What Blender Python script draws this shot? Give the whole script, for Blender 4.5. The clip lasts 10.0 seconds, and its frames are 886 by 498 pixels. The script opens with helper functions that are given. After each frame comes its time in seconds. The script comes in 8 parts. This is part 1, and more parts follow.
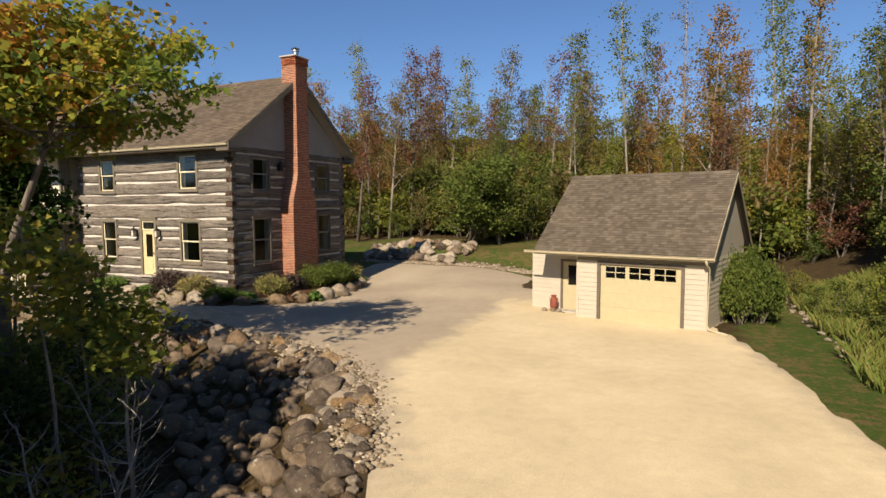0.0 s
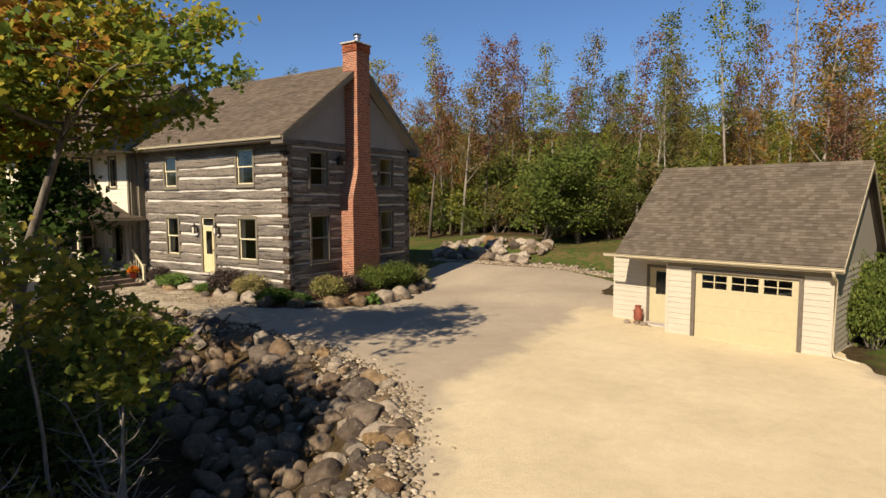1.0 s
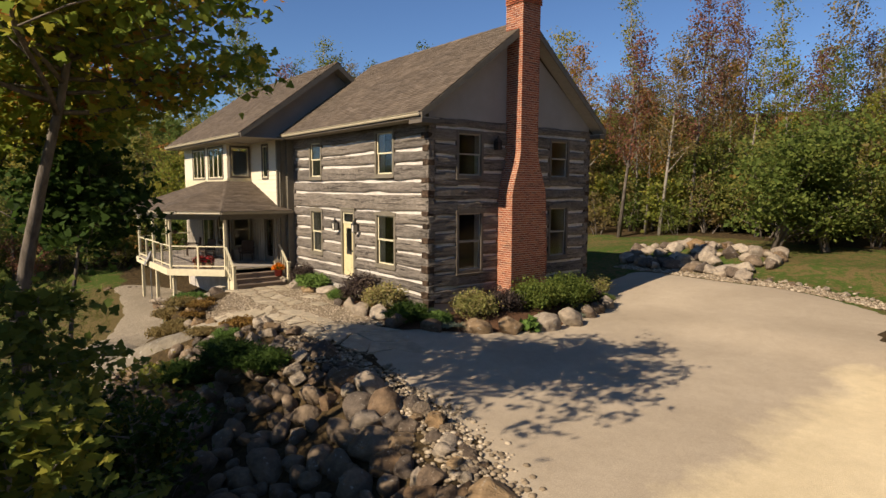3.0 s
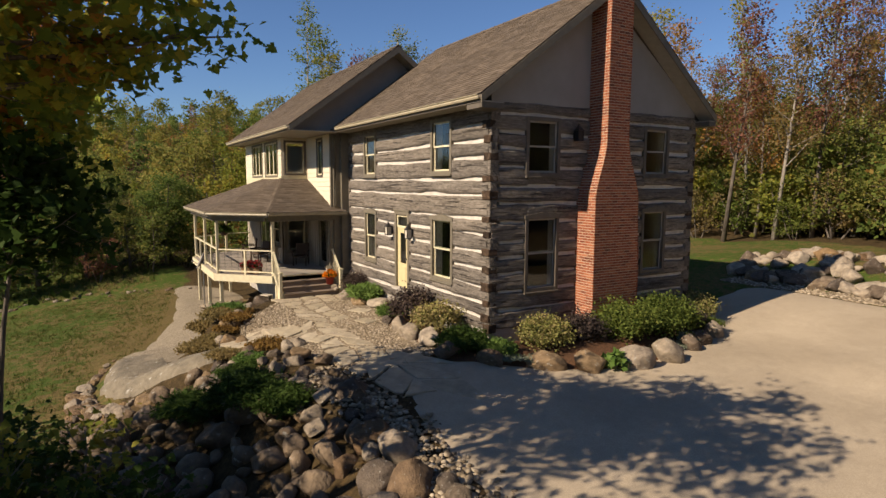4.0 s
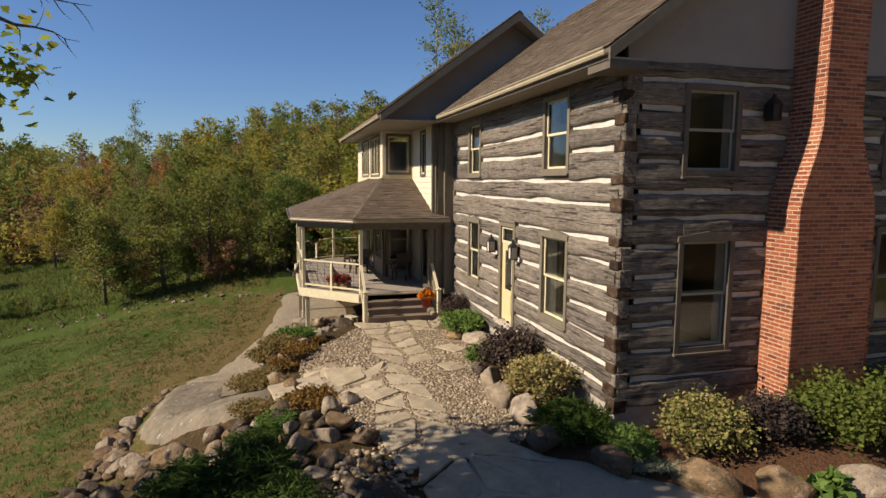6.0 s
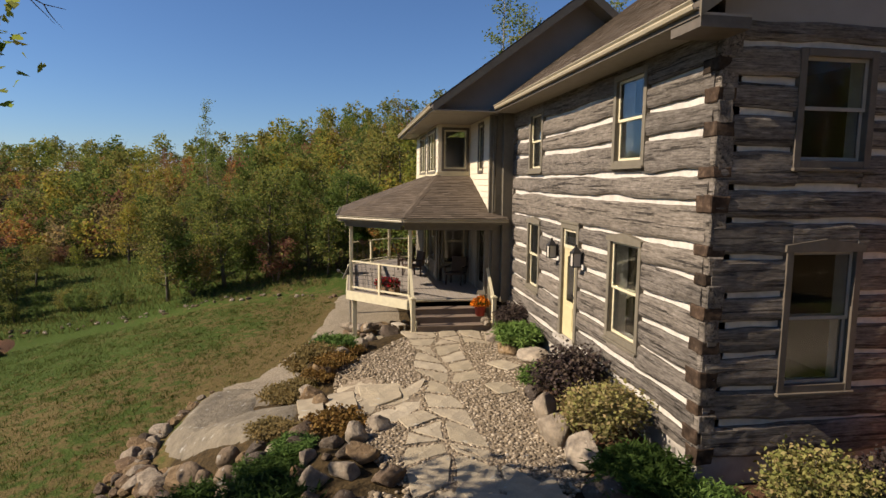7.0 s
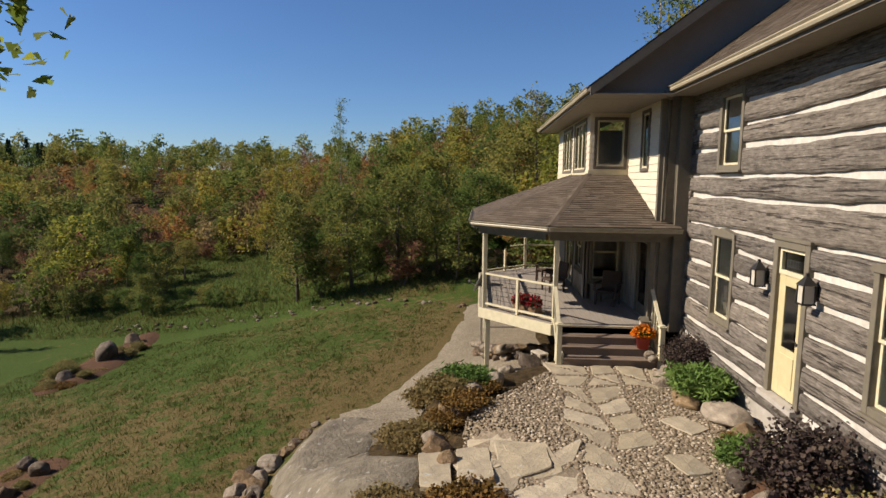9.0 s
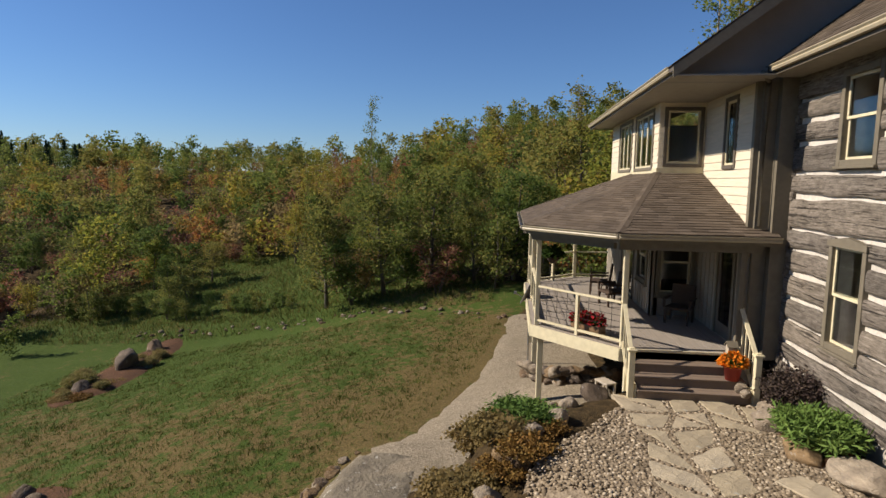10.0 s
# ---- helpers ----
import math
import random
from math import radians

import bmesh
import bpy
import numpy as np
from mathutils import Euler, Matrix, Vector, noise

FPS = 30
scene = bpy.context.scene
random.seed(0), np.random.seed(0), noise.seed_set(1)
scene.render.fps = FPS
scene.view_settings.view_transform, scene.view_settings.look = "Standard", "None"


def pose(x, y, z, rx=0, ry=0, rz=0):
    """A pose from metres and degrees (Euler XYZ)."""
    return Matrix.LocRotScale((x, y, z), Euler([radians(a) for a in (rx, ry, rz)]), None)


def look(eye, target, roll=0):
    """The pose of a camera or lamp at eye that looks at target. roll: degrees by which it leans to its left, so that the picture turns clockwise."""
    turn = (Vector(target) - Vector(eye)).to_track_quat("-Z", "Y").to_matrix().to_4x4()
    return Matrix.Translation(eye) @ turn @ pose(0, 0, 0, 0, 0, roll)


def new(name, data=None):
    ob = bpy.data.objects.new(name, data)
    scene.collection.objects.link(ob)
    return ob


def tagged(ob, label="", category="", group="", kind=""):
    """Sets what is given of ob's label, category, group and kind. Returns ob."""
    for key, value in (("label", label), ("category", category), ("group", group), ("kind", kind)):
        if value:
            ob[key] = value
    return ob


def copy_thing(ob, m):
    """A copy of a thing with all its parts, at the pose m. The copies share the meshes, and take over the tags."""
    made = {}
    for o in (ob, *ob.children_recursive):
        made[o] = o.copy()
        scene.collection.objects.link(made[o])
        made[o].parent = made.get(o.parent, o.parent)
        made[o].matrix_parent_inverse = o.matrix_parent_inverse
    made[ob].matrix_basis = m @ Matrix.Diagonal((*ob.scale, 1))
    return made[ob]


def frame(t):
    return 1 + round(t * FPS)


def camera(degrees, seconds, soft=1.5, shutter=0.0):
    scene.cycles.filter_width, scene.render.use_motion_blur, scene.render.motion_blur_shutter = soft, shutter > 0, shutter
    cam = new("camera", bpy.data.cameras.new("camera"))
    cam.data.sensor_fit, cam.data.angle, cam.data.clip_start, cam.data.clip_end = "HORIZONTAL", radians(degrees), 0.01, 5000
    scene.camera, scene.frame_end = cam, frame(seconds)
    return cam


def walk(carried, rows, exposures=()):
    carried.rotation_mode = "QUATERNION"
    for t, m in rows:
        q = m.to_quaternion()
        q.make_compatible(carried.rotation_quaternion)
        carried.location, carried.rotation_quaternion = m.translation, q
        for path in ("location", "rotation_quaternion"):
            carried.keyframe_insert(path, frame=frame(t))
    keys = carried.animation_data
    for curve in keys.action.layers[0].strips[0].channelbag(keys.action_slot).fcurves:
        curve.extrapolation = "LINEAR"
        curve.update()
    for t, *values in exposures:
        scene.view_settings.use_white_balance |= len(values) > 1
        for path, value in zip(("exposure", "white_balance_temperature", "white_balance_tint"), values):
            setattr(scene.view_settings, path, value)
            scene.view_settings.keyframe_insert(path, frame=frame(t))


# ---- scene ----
cam = camera(74.02, 10.0)
PATH = [
    (0, (1.808, -0.37, 4.245), (0.96, 1.435, 4.098), -0.27),
    (0.5, (1.528, 0.741, 4.3), (0.568, 2.488, 4.145), -0.28),
    (1, (1.201, 1.95, 4.32), (0.117, 3.622, 4.156), -0.19),
    (1.5, (0.729, 3.077, 4.393), (-0.475, 4.665, 4.217), -0.05),
    (2, (0.091, 4.356, 4.411), (-1.238, 5.838, 4.227), 0.08),
    (2.5, (-0.732, 5.631, 4.465), (-2.183, 6.993, 4.272), 0.20),
    (4, (-4.025, 9.408, 4.659), (-5.741, 10.411, 4.439), 0.24),
    (4.5, (-5.182, 10.539, 4.75), (-6.959, 11.428, 4.525), 0.24),
    (5, (-6.121, 11.369, 4.776), (-7.951, 12.146, 4.552), 0.33),
    (5.5, (-6.998, 12.006, 4.777), (-8.875, 12.658, 4.551), 0.32),
    (7, (-9.362, 13.413, 4.624), (-11.326, 13.716, 4.398), 0.68),
    (7.5, (-10.124, 13.594, 4.593), (-12.103, 13.771, 4.367), 0.75),
    (8, (-10.843, 13.635, 4.604), (-12.828, 13.712, 4.376), 0.82),
    (8.5, (-11.557, 13.504, 4.619), (-13.543, 13.477, 4.387), 0.84),
    (9, (-12.134, 13.2, 4.669), (-14.116, 13.075, 4.432), 0.72),
    (9.5, (-12.85, 12.821, 4.617), (-14.83, 12.668, 4.381), 0.78),
    (10, (-14.126, 12.64, 4.572), (-16.1, 12.416, 4.341), 0.87),
]
EXPOSURES = [(0.0, 0.71, 6900, 14), (2.5, 0.68, 6900, 15), (4.0, 0.64, 7050, 17), (7.5, 0.63, 6600, 16), (10.0, 0.54, 6350, 15)]
walk(cam, [(t, look(eye, target, roll)) for t, eye, target, roll in PATH], EXPOSURES)

# ---- daylight ----
SUN_WAY = Vector((-0.03, 0.815, -0.58)).normalized()
SUN_EL = math.asin(-SUN_WAY.z)
SUN_AZ = math.atan2(-SUN_WAY.x, -SUN_WAY.y)
sky_world = bpy.data.worlds.new("daylight")
scene.world = sky_world
sky_world.use_nodes = True
_nt = sky_world.node_tree
_sky = _nt.nodes.new("ShaderNodeTexSky")
_sky.sky_type = "NISHITA"
_sky.sun_disc = False
_sky.sun_elevation = SUN_EL
_sky.sun_rotation = SUN_AZ
_sky.air_density, _sky.dust_density, _sky.ozone_density = 1.0, 0.0, 9.5
_nt.links.new(_sky.outputs[0], _nt.nodes["Background"].inputs[0])
_nt.nodes["Background"].inputs[1].default_value = 0.068
sun_lamp = new("sun", bpy.data.lights.new("sun", "SUN"))
sun_lamp.data.energy = 4.8
sun_lamp.data.angle = radians(0.55)
sun_lamp.data.color = (1.0, 0.90, 0.74)
sun_lamp.matrix_world = look(-SUN_WAY * 60, (0, 0, 0))


# ---- materials ----
class Nodes:
    """A principled material with a few node shortcuts."""

    def __init__(self, name, rough=0.8, metal=0.0, spec=0.3):
        self.m = bpy.data.materials.new(name)
        self.m.use_nodes = True
        self.t = self.m.node_tree
        self.b = self.t.nodes["Principled BSDF"]
        self.b.inputs["Roughness"].default_value = rough
        self.b.inputs["Metallic"].default_value = metal
        self.b.inputs["Specular IOR Level"].default_value = spec
        self.co = self.t.nodes.new("ShaderNodeTexCoord")

    def put(self, sock, value):
        if isinstance(value, bpy.types.NodeSocket):
            self.t.links.new(value, sock)
        else:
            sock.default_value = value

    def space(self, scale=(1, 1, 1), kind="Object"):
        n = self.t.nodes.new("ShaderNodeMapping")
        self.t.links.new(self.co.outputs[kind], n.inputs["Vector"])
        n.inputs["Scale"].default_value = scale
        return n.outputs[0]

    def place(self):
        return self.t.nodes.new("ShaderNodeNewGeometry").outputs["Position"]

    def noise(self, scale, detail=4, vec=None, rough=0.6):
        n = self.t.nodes.new("ShaderNodeTexNoise")
        n.inputs["Scale"].default_value = scale
        n.inputs["Detail"].default_value = detail
        n.inputs["Roughness"].default_value = rough
        self.t.links.new(vec if vec else self.place(), n.inputs["Vector"])
        return n.outputs["Fac"]

    def voronoi(self, scale, vec=None, feature="F1", out="Distance"):
        n = self.t.nodes.new("ShaderNodeTexVoronoi")
        n.feature = feature
        n.inputs["Scale"].default_value = scale
        self.t.links.new(vec if vec else self.place(), n.inputs["Vector"])
        return n.outputs[out]

    def ramp(self, fac, stops):
        n = self.t.nodes.new("ShaderNodeValToRGB")
        e = n.color_ramp.elements
        while len(e) < len(stops):
            e.new(0.5)
        for el, (p, c) in zip(e, stops):
            el.position = p
            el.color = (*c, 1) if len(c) == 3 else c
        self.t.links.new(fac, n.inputs[0])
        return n.outputs[0]

    def gray(self, fac, lo, hi, a=0.0, b=1.0):
        n = self.t.nodes.new("ShaderNodeMapRange")
        self.t.links.new(fac, n.inputs["Value"])
        n.inputs["From Min"].default_value, n.inputs["From Max"].default_value = lo, hi
        n.inputs["To Min"].default_value, n.inputs["To Max"].default_value = a, b
        return n.outputs[0]

    def mix(self, fac, a, b, mode="MIX"):
        n = self.t.nodes.new("ShaderNodeMix")
        n.data_type, n.blend_type = "RGBA", mode
        self.put(n.inputs[0], fac)
        self.put(n.inputs[6], a if isinstance(a, bpy.types.NodeSocket) else (*a, 1))
        self.put(n.inputs[7], b if isinstance(b, bpy.types.NodeSocket) else (*b, 1))
        return n.outputs[2]

    def math(self, op, a, b=0.0):
        n = self.t.nodes.new("ShaderNodeMath")
        n.operation = op
        self.put(n.inputs[0], a)
        self.put(n.inputs[1], b)
        return n.outputs[0]

    def island(self):
        return self.t.nodes.new("ShaderNodeNewGeometry").outputs["Random Per Island"]

    def each(self):
        return self.t.nodes.new("ShaderNodeObjectInfo").outputs["Random"]

    def attr(self, name):
        n = self.t.nodes.new("ShaderNodeAttribute")
        n.attribute_name = name
        return n.outputs["Fac"]

    def colour(self, c):
        self.put(self.b.inputs["Base Color"], c if isinstance(c, bpy.types.NodeSocket) else (*c, 1))
        return self

    def bump(self, fac, strength=0.3, distance=0.02):
        n = self.t.nodes.new("ShaderNodeBump")
        n.inputs["Strength"].default_value = strength
        n.inputs["Distance"].default_value = distance
        self.t.links.new(fac, n.inputs["Height"])
        self.t.links.new(n.outputs[0], self.b.inputs["Normal"])
        return self


def shade(c, k):
    return tuple(min(1.0, v * k) for v in c)


def painted(name, c, rough=0.55, wear=0.15, scale=6.0):
    n = Nodes(name, rough)
    f = n.noise(scale, 5)
    n.colour(n.mix(n.gray(f, 0.35, 0.7), shade(c, 1 - wear), shade(c, 1 + wear * 0.5)))
    n.bump(n.noise(60, 3), 0.08, 0.004)
    return n.m


def leafy(name, cols, rough=0.55, glow=0.5):
    """Foliage: each leaf its own tint, each plant its own mean, light passing through the blade."""
    n = Nodes(name, max(rough, 0.7), spec=0.12)
    k = n.math("ADD", n.math("MULTIPLY", n.island(), 0.6), n.math("MULTIPLY", n.each(), 0.4))
    stops = [(i / max(1, len(cols) - 1) * 0.8 + 0.1, c) for i, c in enumerate(cols)]
    col = n.ramp(k, stops)
    f = n.noise(0.6, 2)
    col = n.mix(n.gray(f, 0.35, 0.65), n.mix(1.0, col, (0.75, 0.8, 0.75), "MULTIPLY"), col)
    n.colour(col)
    tr = n.t.nodes.new("ShaderNodeBsdfTranslucent")
    n.t.links.new(col, tr.inputs[0])
    mx = n.t.nodes.new("ShaderNodeMixShader")
    mx.inputs[0].default_value = glow
    n.t.links.new(n.b.outputs[0], mx.inputs[1])
    n.t.links.new(tr.outputs[0], mx.inputs[2])
    n.t.links.new(mx.outputs[0], n.t.nodes["Material Output"].inputs["Surface"])
    return n.m


def make_wood_log():
    n = Nodes("weathered_log", 0.88, spec=0.12)
    grain = n.noise(1.0, 8, n.space((2.6, 42, 42)), 0.75)
    hewn = n.noise(1.0, 6, n.space((7.0, 20, 20)), 0.75)
    broad = n.noise(0.9, 3, n.space((0.7, 2.2, 2.2)))
    each = n.each()
    mixed = n.math("ADD", n.math("MULTIPLY", grain, 0.6), n.math("MULTIPLY", hewn, 0.4))
    base = n.ramp(mixed, [(0.36, (0.054, 0.047, 0.039)), (0.46, (0.142, 0.127, 0.109)), (0.55, (0.222, 0.202, 0.176)), (0.67, (0.385, 0.356, 0.314))])
    tone = n.mix(n.gray(broad, 0.35, 0.65), (0.80, 0.78, 0.75), (1.08, 1.05, 1.01))
    base = n.mix(1.0, base, tone, "MULTIPLY")
    each_tone = n.ramp(each, [(0.0, (0.74, 0.73, 0.72)), (0.5, (0.93, 0.91, 0.89)), (1.0, (1.1, 1.06, 1.0))])
    crack = n.gray(n.noise(1.0, 4, n.space((0.55, 19, 19)), 0.8), 0.395, 0.425)
    base = n.mix(crack, (0.050, 0.043, 0.036), n.mix(1.0, base, each_tone, "MULTIPLY"))
    n.colour(base)
    n.bump(n.math("ADD", n.math("MULTIPLY", mixed, 0.7), n.math("MULTIPLY", crack, 0.5)), 0.9, 0.035)
    return n.m


def make_wood_end():
    n = Nodes("brown_log_end", 0.85, spec=0.15)
    f = n.noise(7, 6)
    each = n.each()
    c = n.ramp(f, [(0.3, (0.018, 0.013, 0.009)), (0.55, (0.058, 0.040, 0.026)), (0.8, (0.16, 0.12, 0.085))])
    n.colour(n.mix(1.0, c, n.ramp(each, [(0, (0.7, 0.7, 0.7)), (1, (1.2, 1.1, 1.05))]), "MULTIPLY"))
    n.bump(f, 0.6, 0.03)
    return n.m


def make_chink():
    n = Nodes("lime_chinking", 0.9, spec=0.1)
    f = n.noise(9, 5)
    g = n.noise(1.3, 3)
    c = n.ramp(f, [(0.3, (0.47, 0.43, 0.365)), (0.6, (0.60, 0.555, 0.475))])
    n.colour(n.mix(n.gray(g, 0.50, 0.72, 0, 0.55), c, (0.33, 0.30, 0.255)))
    n.bump(f, 0.4, 0.02)
    return n.m


def make_brick():
    n = Nodes("red_brick", 0.85, spec=0.2)
    k = n.math("FRACT", n.math("ADD", n.island(), n.each()))
    f = n.noise(30, 4)
    c = n.ramp(k, [(0.0, (0.13, 0.036, 0.020)), (0.35, (0.235, 0.064, 0.030)), (0.7, (0.31, 0.092, 0.040)), (0.93, (0.38, 0.140, 0.064)), (1.0, (0.085, 0.034, 0.024))])
    n.colour(n.mix(n.gray(f, 0.35, 0.7, 0.0, 0.35), c, (0.24, 0.08, 0.044)))
    n.bump(f, 0.4, 0.006)
    return n.m


def make_shingle(name, lo, mid, hi):
    n = Nodes(name, 0.93, spec=0.15)
    k = n.island()
    f = n.noise(140, 2)
    g = n.noise(0.7, 3)
    c = n.ramp(k, [(0.0, lo), (0.45, mid), (1.0, hi)])
    c = n.mix(n.gray(f, 0.3, 0.7, 0.0, 0.5), c, shade(lo, 0.75))
    n.colour(n.mix(1.0, c, n.mix(n.gray(g, 0.35, 0.65), (0.85, 0.85, 0.85), (1.08, 1.06, 1.03)), "MULTIPLY"))
    n.bump(f, 0.5, 0.004)
    return n.m


def make_siding(name, c):
    n = Nodes(name, 0.6, spec=0.3)
    f = n.noise(1.0, 6, n.space((2, 30, 30)))
    g = n.noise(0.8, 3)
    col = n.mix(n.gray(f, 0.35, 0.65), shade(c, 0.9), shade(c, 1.05))
    n.colour(n.mix(n.gray(g, 0.5, 0.75, 0, 0.3), col, shade(c, 0.78)))
    n.bump(f, 0.15, 0.006)
    return n.m


def make_rock(name, cols, wear=1.0):
    n = Nodes(name, 0.88, spec=0.2)
    v = n.space((1, 1, 1))
    f = n.noise(2.2, 8, v, 0.65)
    g = n.noise(14, 5, v)
    k = n.each()
    base = n.ramp(k, [(i / (len(cols) - 1), c) for i, c in enumerate(cols)])
    c = n.mix(n.gray(f, 0.35, 0.68), n.mix(1.0, base, tuple(1 - wear * (1 - q) for q in (0.55, 0.52, 0.5)), "MULTIPLY"), n.mix(1.0, base, (1.2, 1.15, 1.08), "MULTIPLY"))
    lich = n.gray(n.noise(5.0, 4, v), 0.62, 0.70)
    c = n.mix(lich, c, (0.40, 0.38, 0.32))
    n.colour(n.mix(n.gray(g, 0.3, 0.7, 0, 0.35 * wear), c, shade(cols[0], 0.6)))
    n.bump(n.math("ADD", f, n.math("MULTIPLY", g, 0.6)), 0.9 * wear, 0.07)
    return n.m


def make_gravel(name, lo, hi, patch, scale=55.0, bump=0.5):
    n = Nodes(name, 0.95, spec=0.15)
    cell = n.voronoi(scale, out="Color")
    sep = n.t.nodes.new("ShaderNodeSeparateColor")
    n.t.links.new(cell, sep.inputs[0])
    c = n.mix(sep.outputs[0], lo, hi)
    wide = n.noise(0.35, 5)
    c = n.mix(n.gray(wide, 0.42, 0.68, 0, 0.65), c, patch)
    mid = n.noise(2.5, 5)
    c = n.mix(1.0, c, n.mix(n.gray(mid, 0.3, 0.7), (0.88, 0.88, 0.88), (1.08, 1.08, 1.08)), "MULTIPLY")
    n.colour(c)
    n.bump(n.voronoi(scale), bump, 0.012)
    return n.m


def make_drive():
    """Tan gravel with a spread of fresh pale screenings, its edge uneven."""
    n = Nodes("driveway_gravel", 0.95, spec=0.15)
    cell = n.voronoi(70, out="Color")
    sep = n.t.nodes.new("ShaderNodeSeparateColor")
    n.t.links.new(cell, sep.inputs[0])
    tan = n.mix(sep.outputs[0], (0.33, 0.27, 0.19), (0.43, 0.355, 0.25))
    pale = n.mix(sep.outputs[0], (0.56, 0.455, 0.275), (0.64, 0.53, 0.335))
    edge = n.math("ADD", n.attr("fresh"), n.gray(n.noise(0.55, 6, None, 0.65), 0.25, 0.75, -0.32, 0.32))
    c = n.mix(n.gray(edge, 0.30, 0.72), tan, pale)
    wide = n.noise(0.30, 5)
    c = n.mix(1.0, c, n.mix(n.gray(wide, 0.35, 0.68), (0.86, 0.85, 0.84), (1.06, 1.06, 1.06)), "MULTIPLY")
    mid = n.noise(3.0, 6, None, 0.7)
    c = n.mix(1.0, c, n.mix(n.gray(mid, 0.3, 0.7), (0.92, 0.92, 0.92), (1.06, 1.06, 1.06)), "MULTIPLY")
    n.colour(c)
    n.bump(n.math("ADD", n.voronoi(70), n.math("MULTIPLY", mid, 1.5)), 0.35, 0.015)
    return n.m


def make_ground():
    """Grass turning to dry patches, leaf litter under the woods."""
    n = Nodes("grass_ground", 0.95, spec=0.1)
    fine = n.noise(18, 6, None, 0.7)
    clump = n.noise(3.2, 5, None, 0.7)
    wide = n.noise(0.16, 4)
    green = n.ramp(fine, [(0.25, (0.018, 0.032, 0.006)), (0.5, (0.050, 0.080, 0.014)), (0.75, (0.100, 0.132, 0.028))])
    dry = n.ramp(fine, [(0.25, (0.050, 0.040, 0.014)), (0.55, (0.140, 0.102, 0.040)), (0.8, (0.25, 0.18, 0.078))])
    dryness = n.math("ADD", n.gray(clump, 0.36, 0.66, -0.42, 0.85), n.math("ADD", n.gray(n.noise(0.7, 3), 0.35, 0.68, -0.15, 0.35), n.gray(wide, 0.38, 0.66, -0.2, 0.5)))
    dryness = n.math("ADD", dryness, n.attr("dry"))
    c = n.mix(n.gray(dryness, 0.1, 0.75), green, dry)
    litter = n.ramp(n.noise(6, 6, None, 0.75), [(0.3, (0.018, 0.014, 0.008)), (0.55, (0.07, 0.048, 0.022)), (0.8, (0.16, 0.095, 0.04))])
    wood = n.math("ADD", n.attr("wood"), n.gray(n.noise(0.8, 4), 0.3, 0.7, -0.25, 0.25))
    n.colour(n.mix(n.gray(wood, 0.4, 0.6), c, litter))
    n.bump(n.math("ADD", fine, clump), 0.9, 0.05)
    return n.m


def make_glass():
    n = Nodes("window_glass", 0.03, spec=0.5)
    n.b.inputs["Transmission Weight"].default_value = 1.0
    n.b.inputs["IOR"].default_value = 1.5
    n.colour((0.85, 0.9, 0.9))
    return n.m


M_LOG, M_END, M_CHINK, M_BRICK = make_wood_log(), make_wood_end(), make_chink(), make_brick()
M_SHINGLE = make_shingle("brown_shingle", (0.092, 0.071, 0.051), (0.124, 0.097, 0.070), (0.165, 0.130, 0.097))
M_SHINGLE_G = make_shingle("mottled_shingle", (0.092, 0.074, 0.053), (0.118, 0.096, 0.070), (0.165, 0.137, 0.103))
M_UNDER = painted("roof_deck_dark", (0.10, 0.08, 0.065), 0.9)
M_MORTAR = painted("brick_mortar", (0.47, 0.36, 0.26), 0.95)
M_STUCCO = painted("taupe_stucco", (0.27, 0.25, 0.225), 0.9, 0.1, 1.2)
M_TAUPE = painted("taupe_trim", (0.165, 0.142, 0.100), 0.6, 0.15)
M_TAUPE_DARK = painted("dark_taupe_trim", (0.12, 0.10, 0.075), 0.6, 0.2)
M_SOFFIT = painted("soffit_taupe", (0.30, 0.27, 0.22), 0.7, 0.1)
M_CREAM = painted("cream_trim", (0.62, 0.55, 0.36), 0.55, 0.12)
M_GUTTER = painted("cream_gutter", (0.40, 0.345, 0.235), 0.45, 0.1)
M_DOOR = painted("yellow_door_paint", (0.56, 0.475, 0.26), 0.5, 0.08)
M_GARDOOR = painted("pale_yellow_door_paint", (0.41, 0.355, 0.215), 0.55, 0.06)
M_SIDING = make_siding("cream_siding", (0.66, 0.58, 0.43))
M_SIDING_G = make_siding("warm_white_siding", (0.43, 0.385, 0.30))
M_VERT = make_siding("taupe_board_siding", (0.30, 0.265, 0.21))
M_GLASS = make_glass()
M_BLACK = painted("black_metal", (0.025, 0.023, 0.02), 0.5)
M_STEEL = Nodes("galvanised_steel", 0.35, 1.0).colour((0.55, 0.55, 0.55)).m
# near-black colour stands in for the lack of light inside the rooms
M_DARKROOM = painted("unlit_interior", (0.03, 0.025, 0.02), 0.9)
M_DECK = make_siding("grey_deck_board", (0.30, 0.26, 0.215))
M_STEP = make_siding("brown_step_board", (0.20, 0.15, 0.11))
M_CONCRETE = painted("concrete", (0.42, 0.38, 0.32), 0.95, 0.2, 3)
M_ROCK = make_rock("field_stone", [(0.105, 0.082, 0.062), (0.160, 0.124, 0.090), (0.130, 0.108, 0.088), (0.225, 0.178, 0.125), (0.190, 0.120, 0.062), (0.215, 0.180, 0.140)])
M_ROCK_PALE = make_rock("pale_limestone", [(0.34, 0.285, 0.21), (0.43, 0.37, 0.285), (0.30, 0.25, 0.19)])
M_ROCK_OCHRE = make_rock("ochre_stone", [(0.30, 0.195, 0.095), (0.27, 0.195, 0.115), (0.33, 0.235, 0.13)])
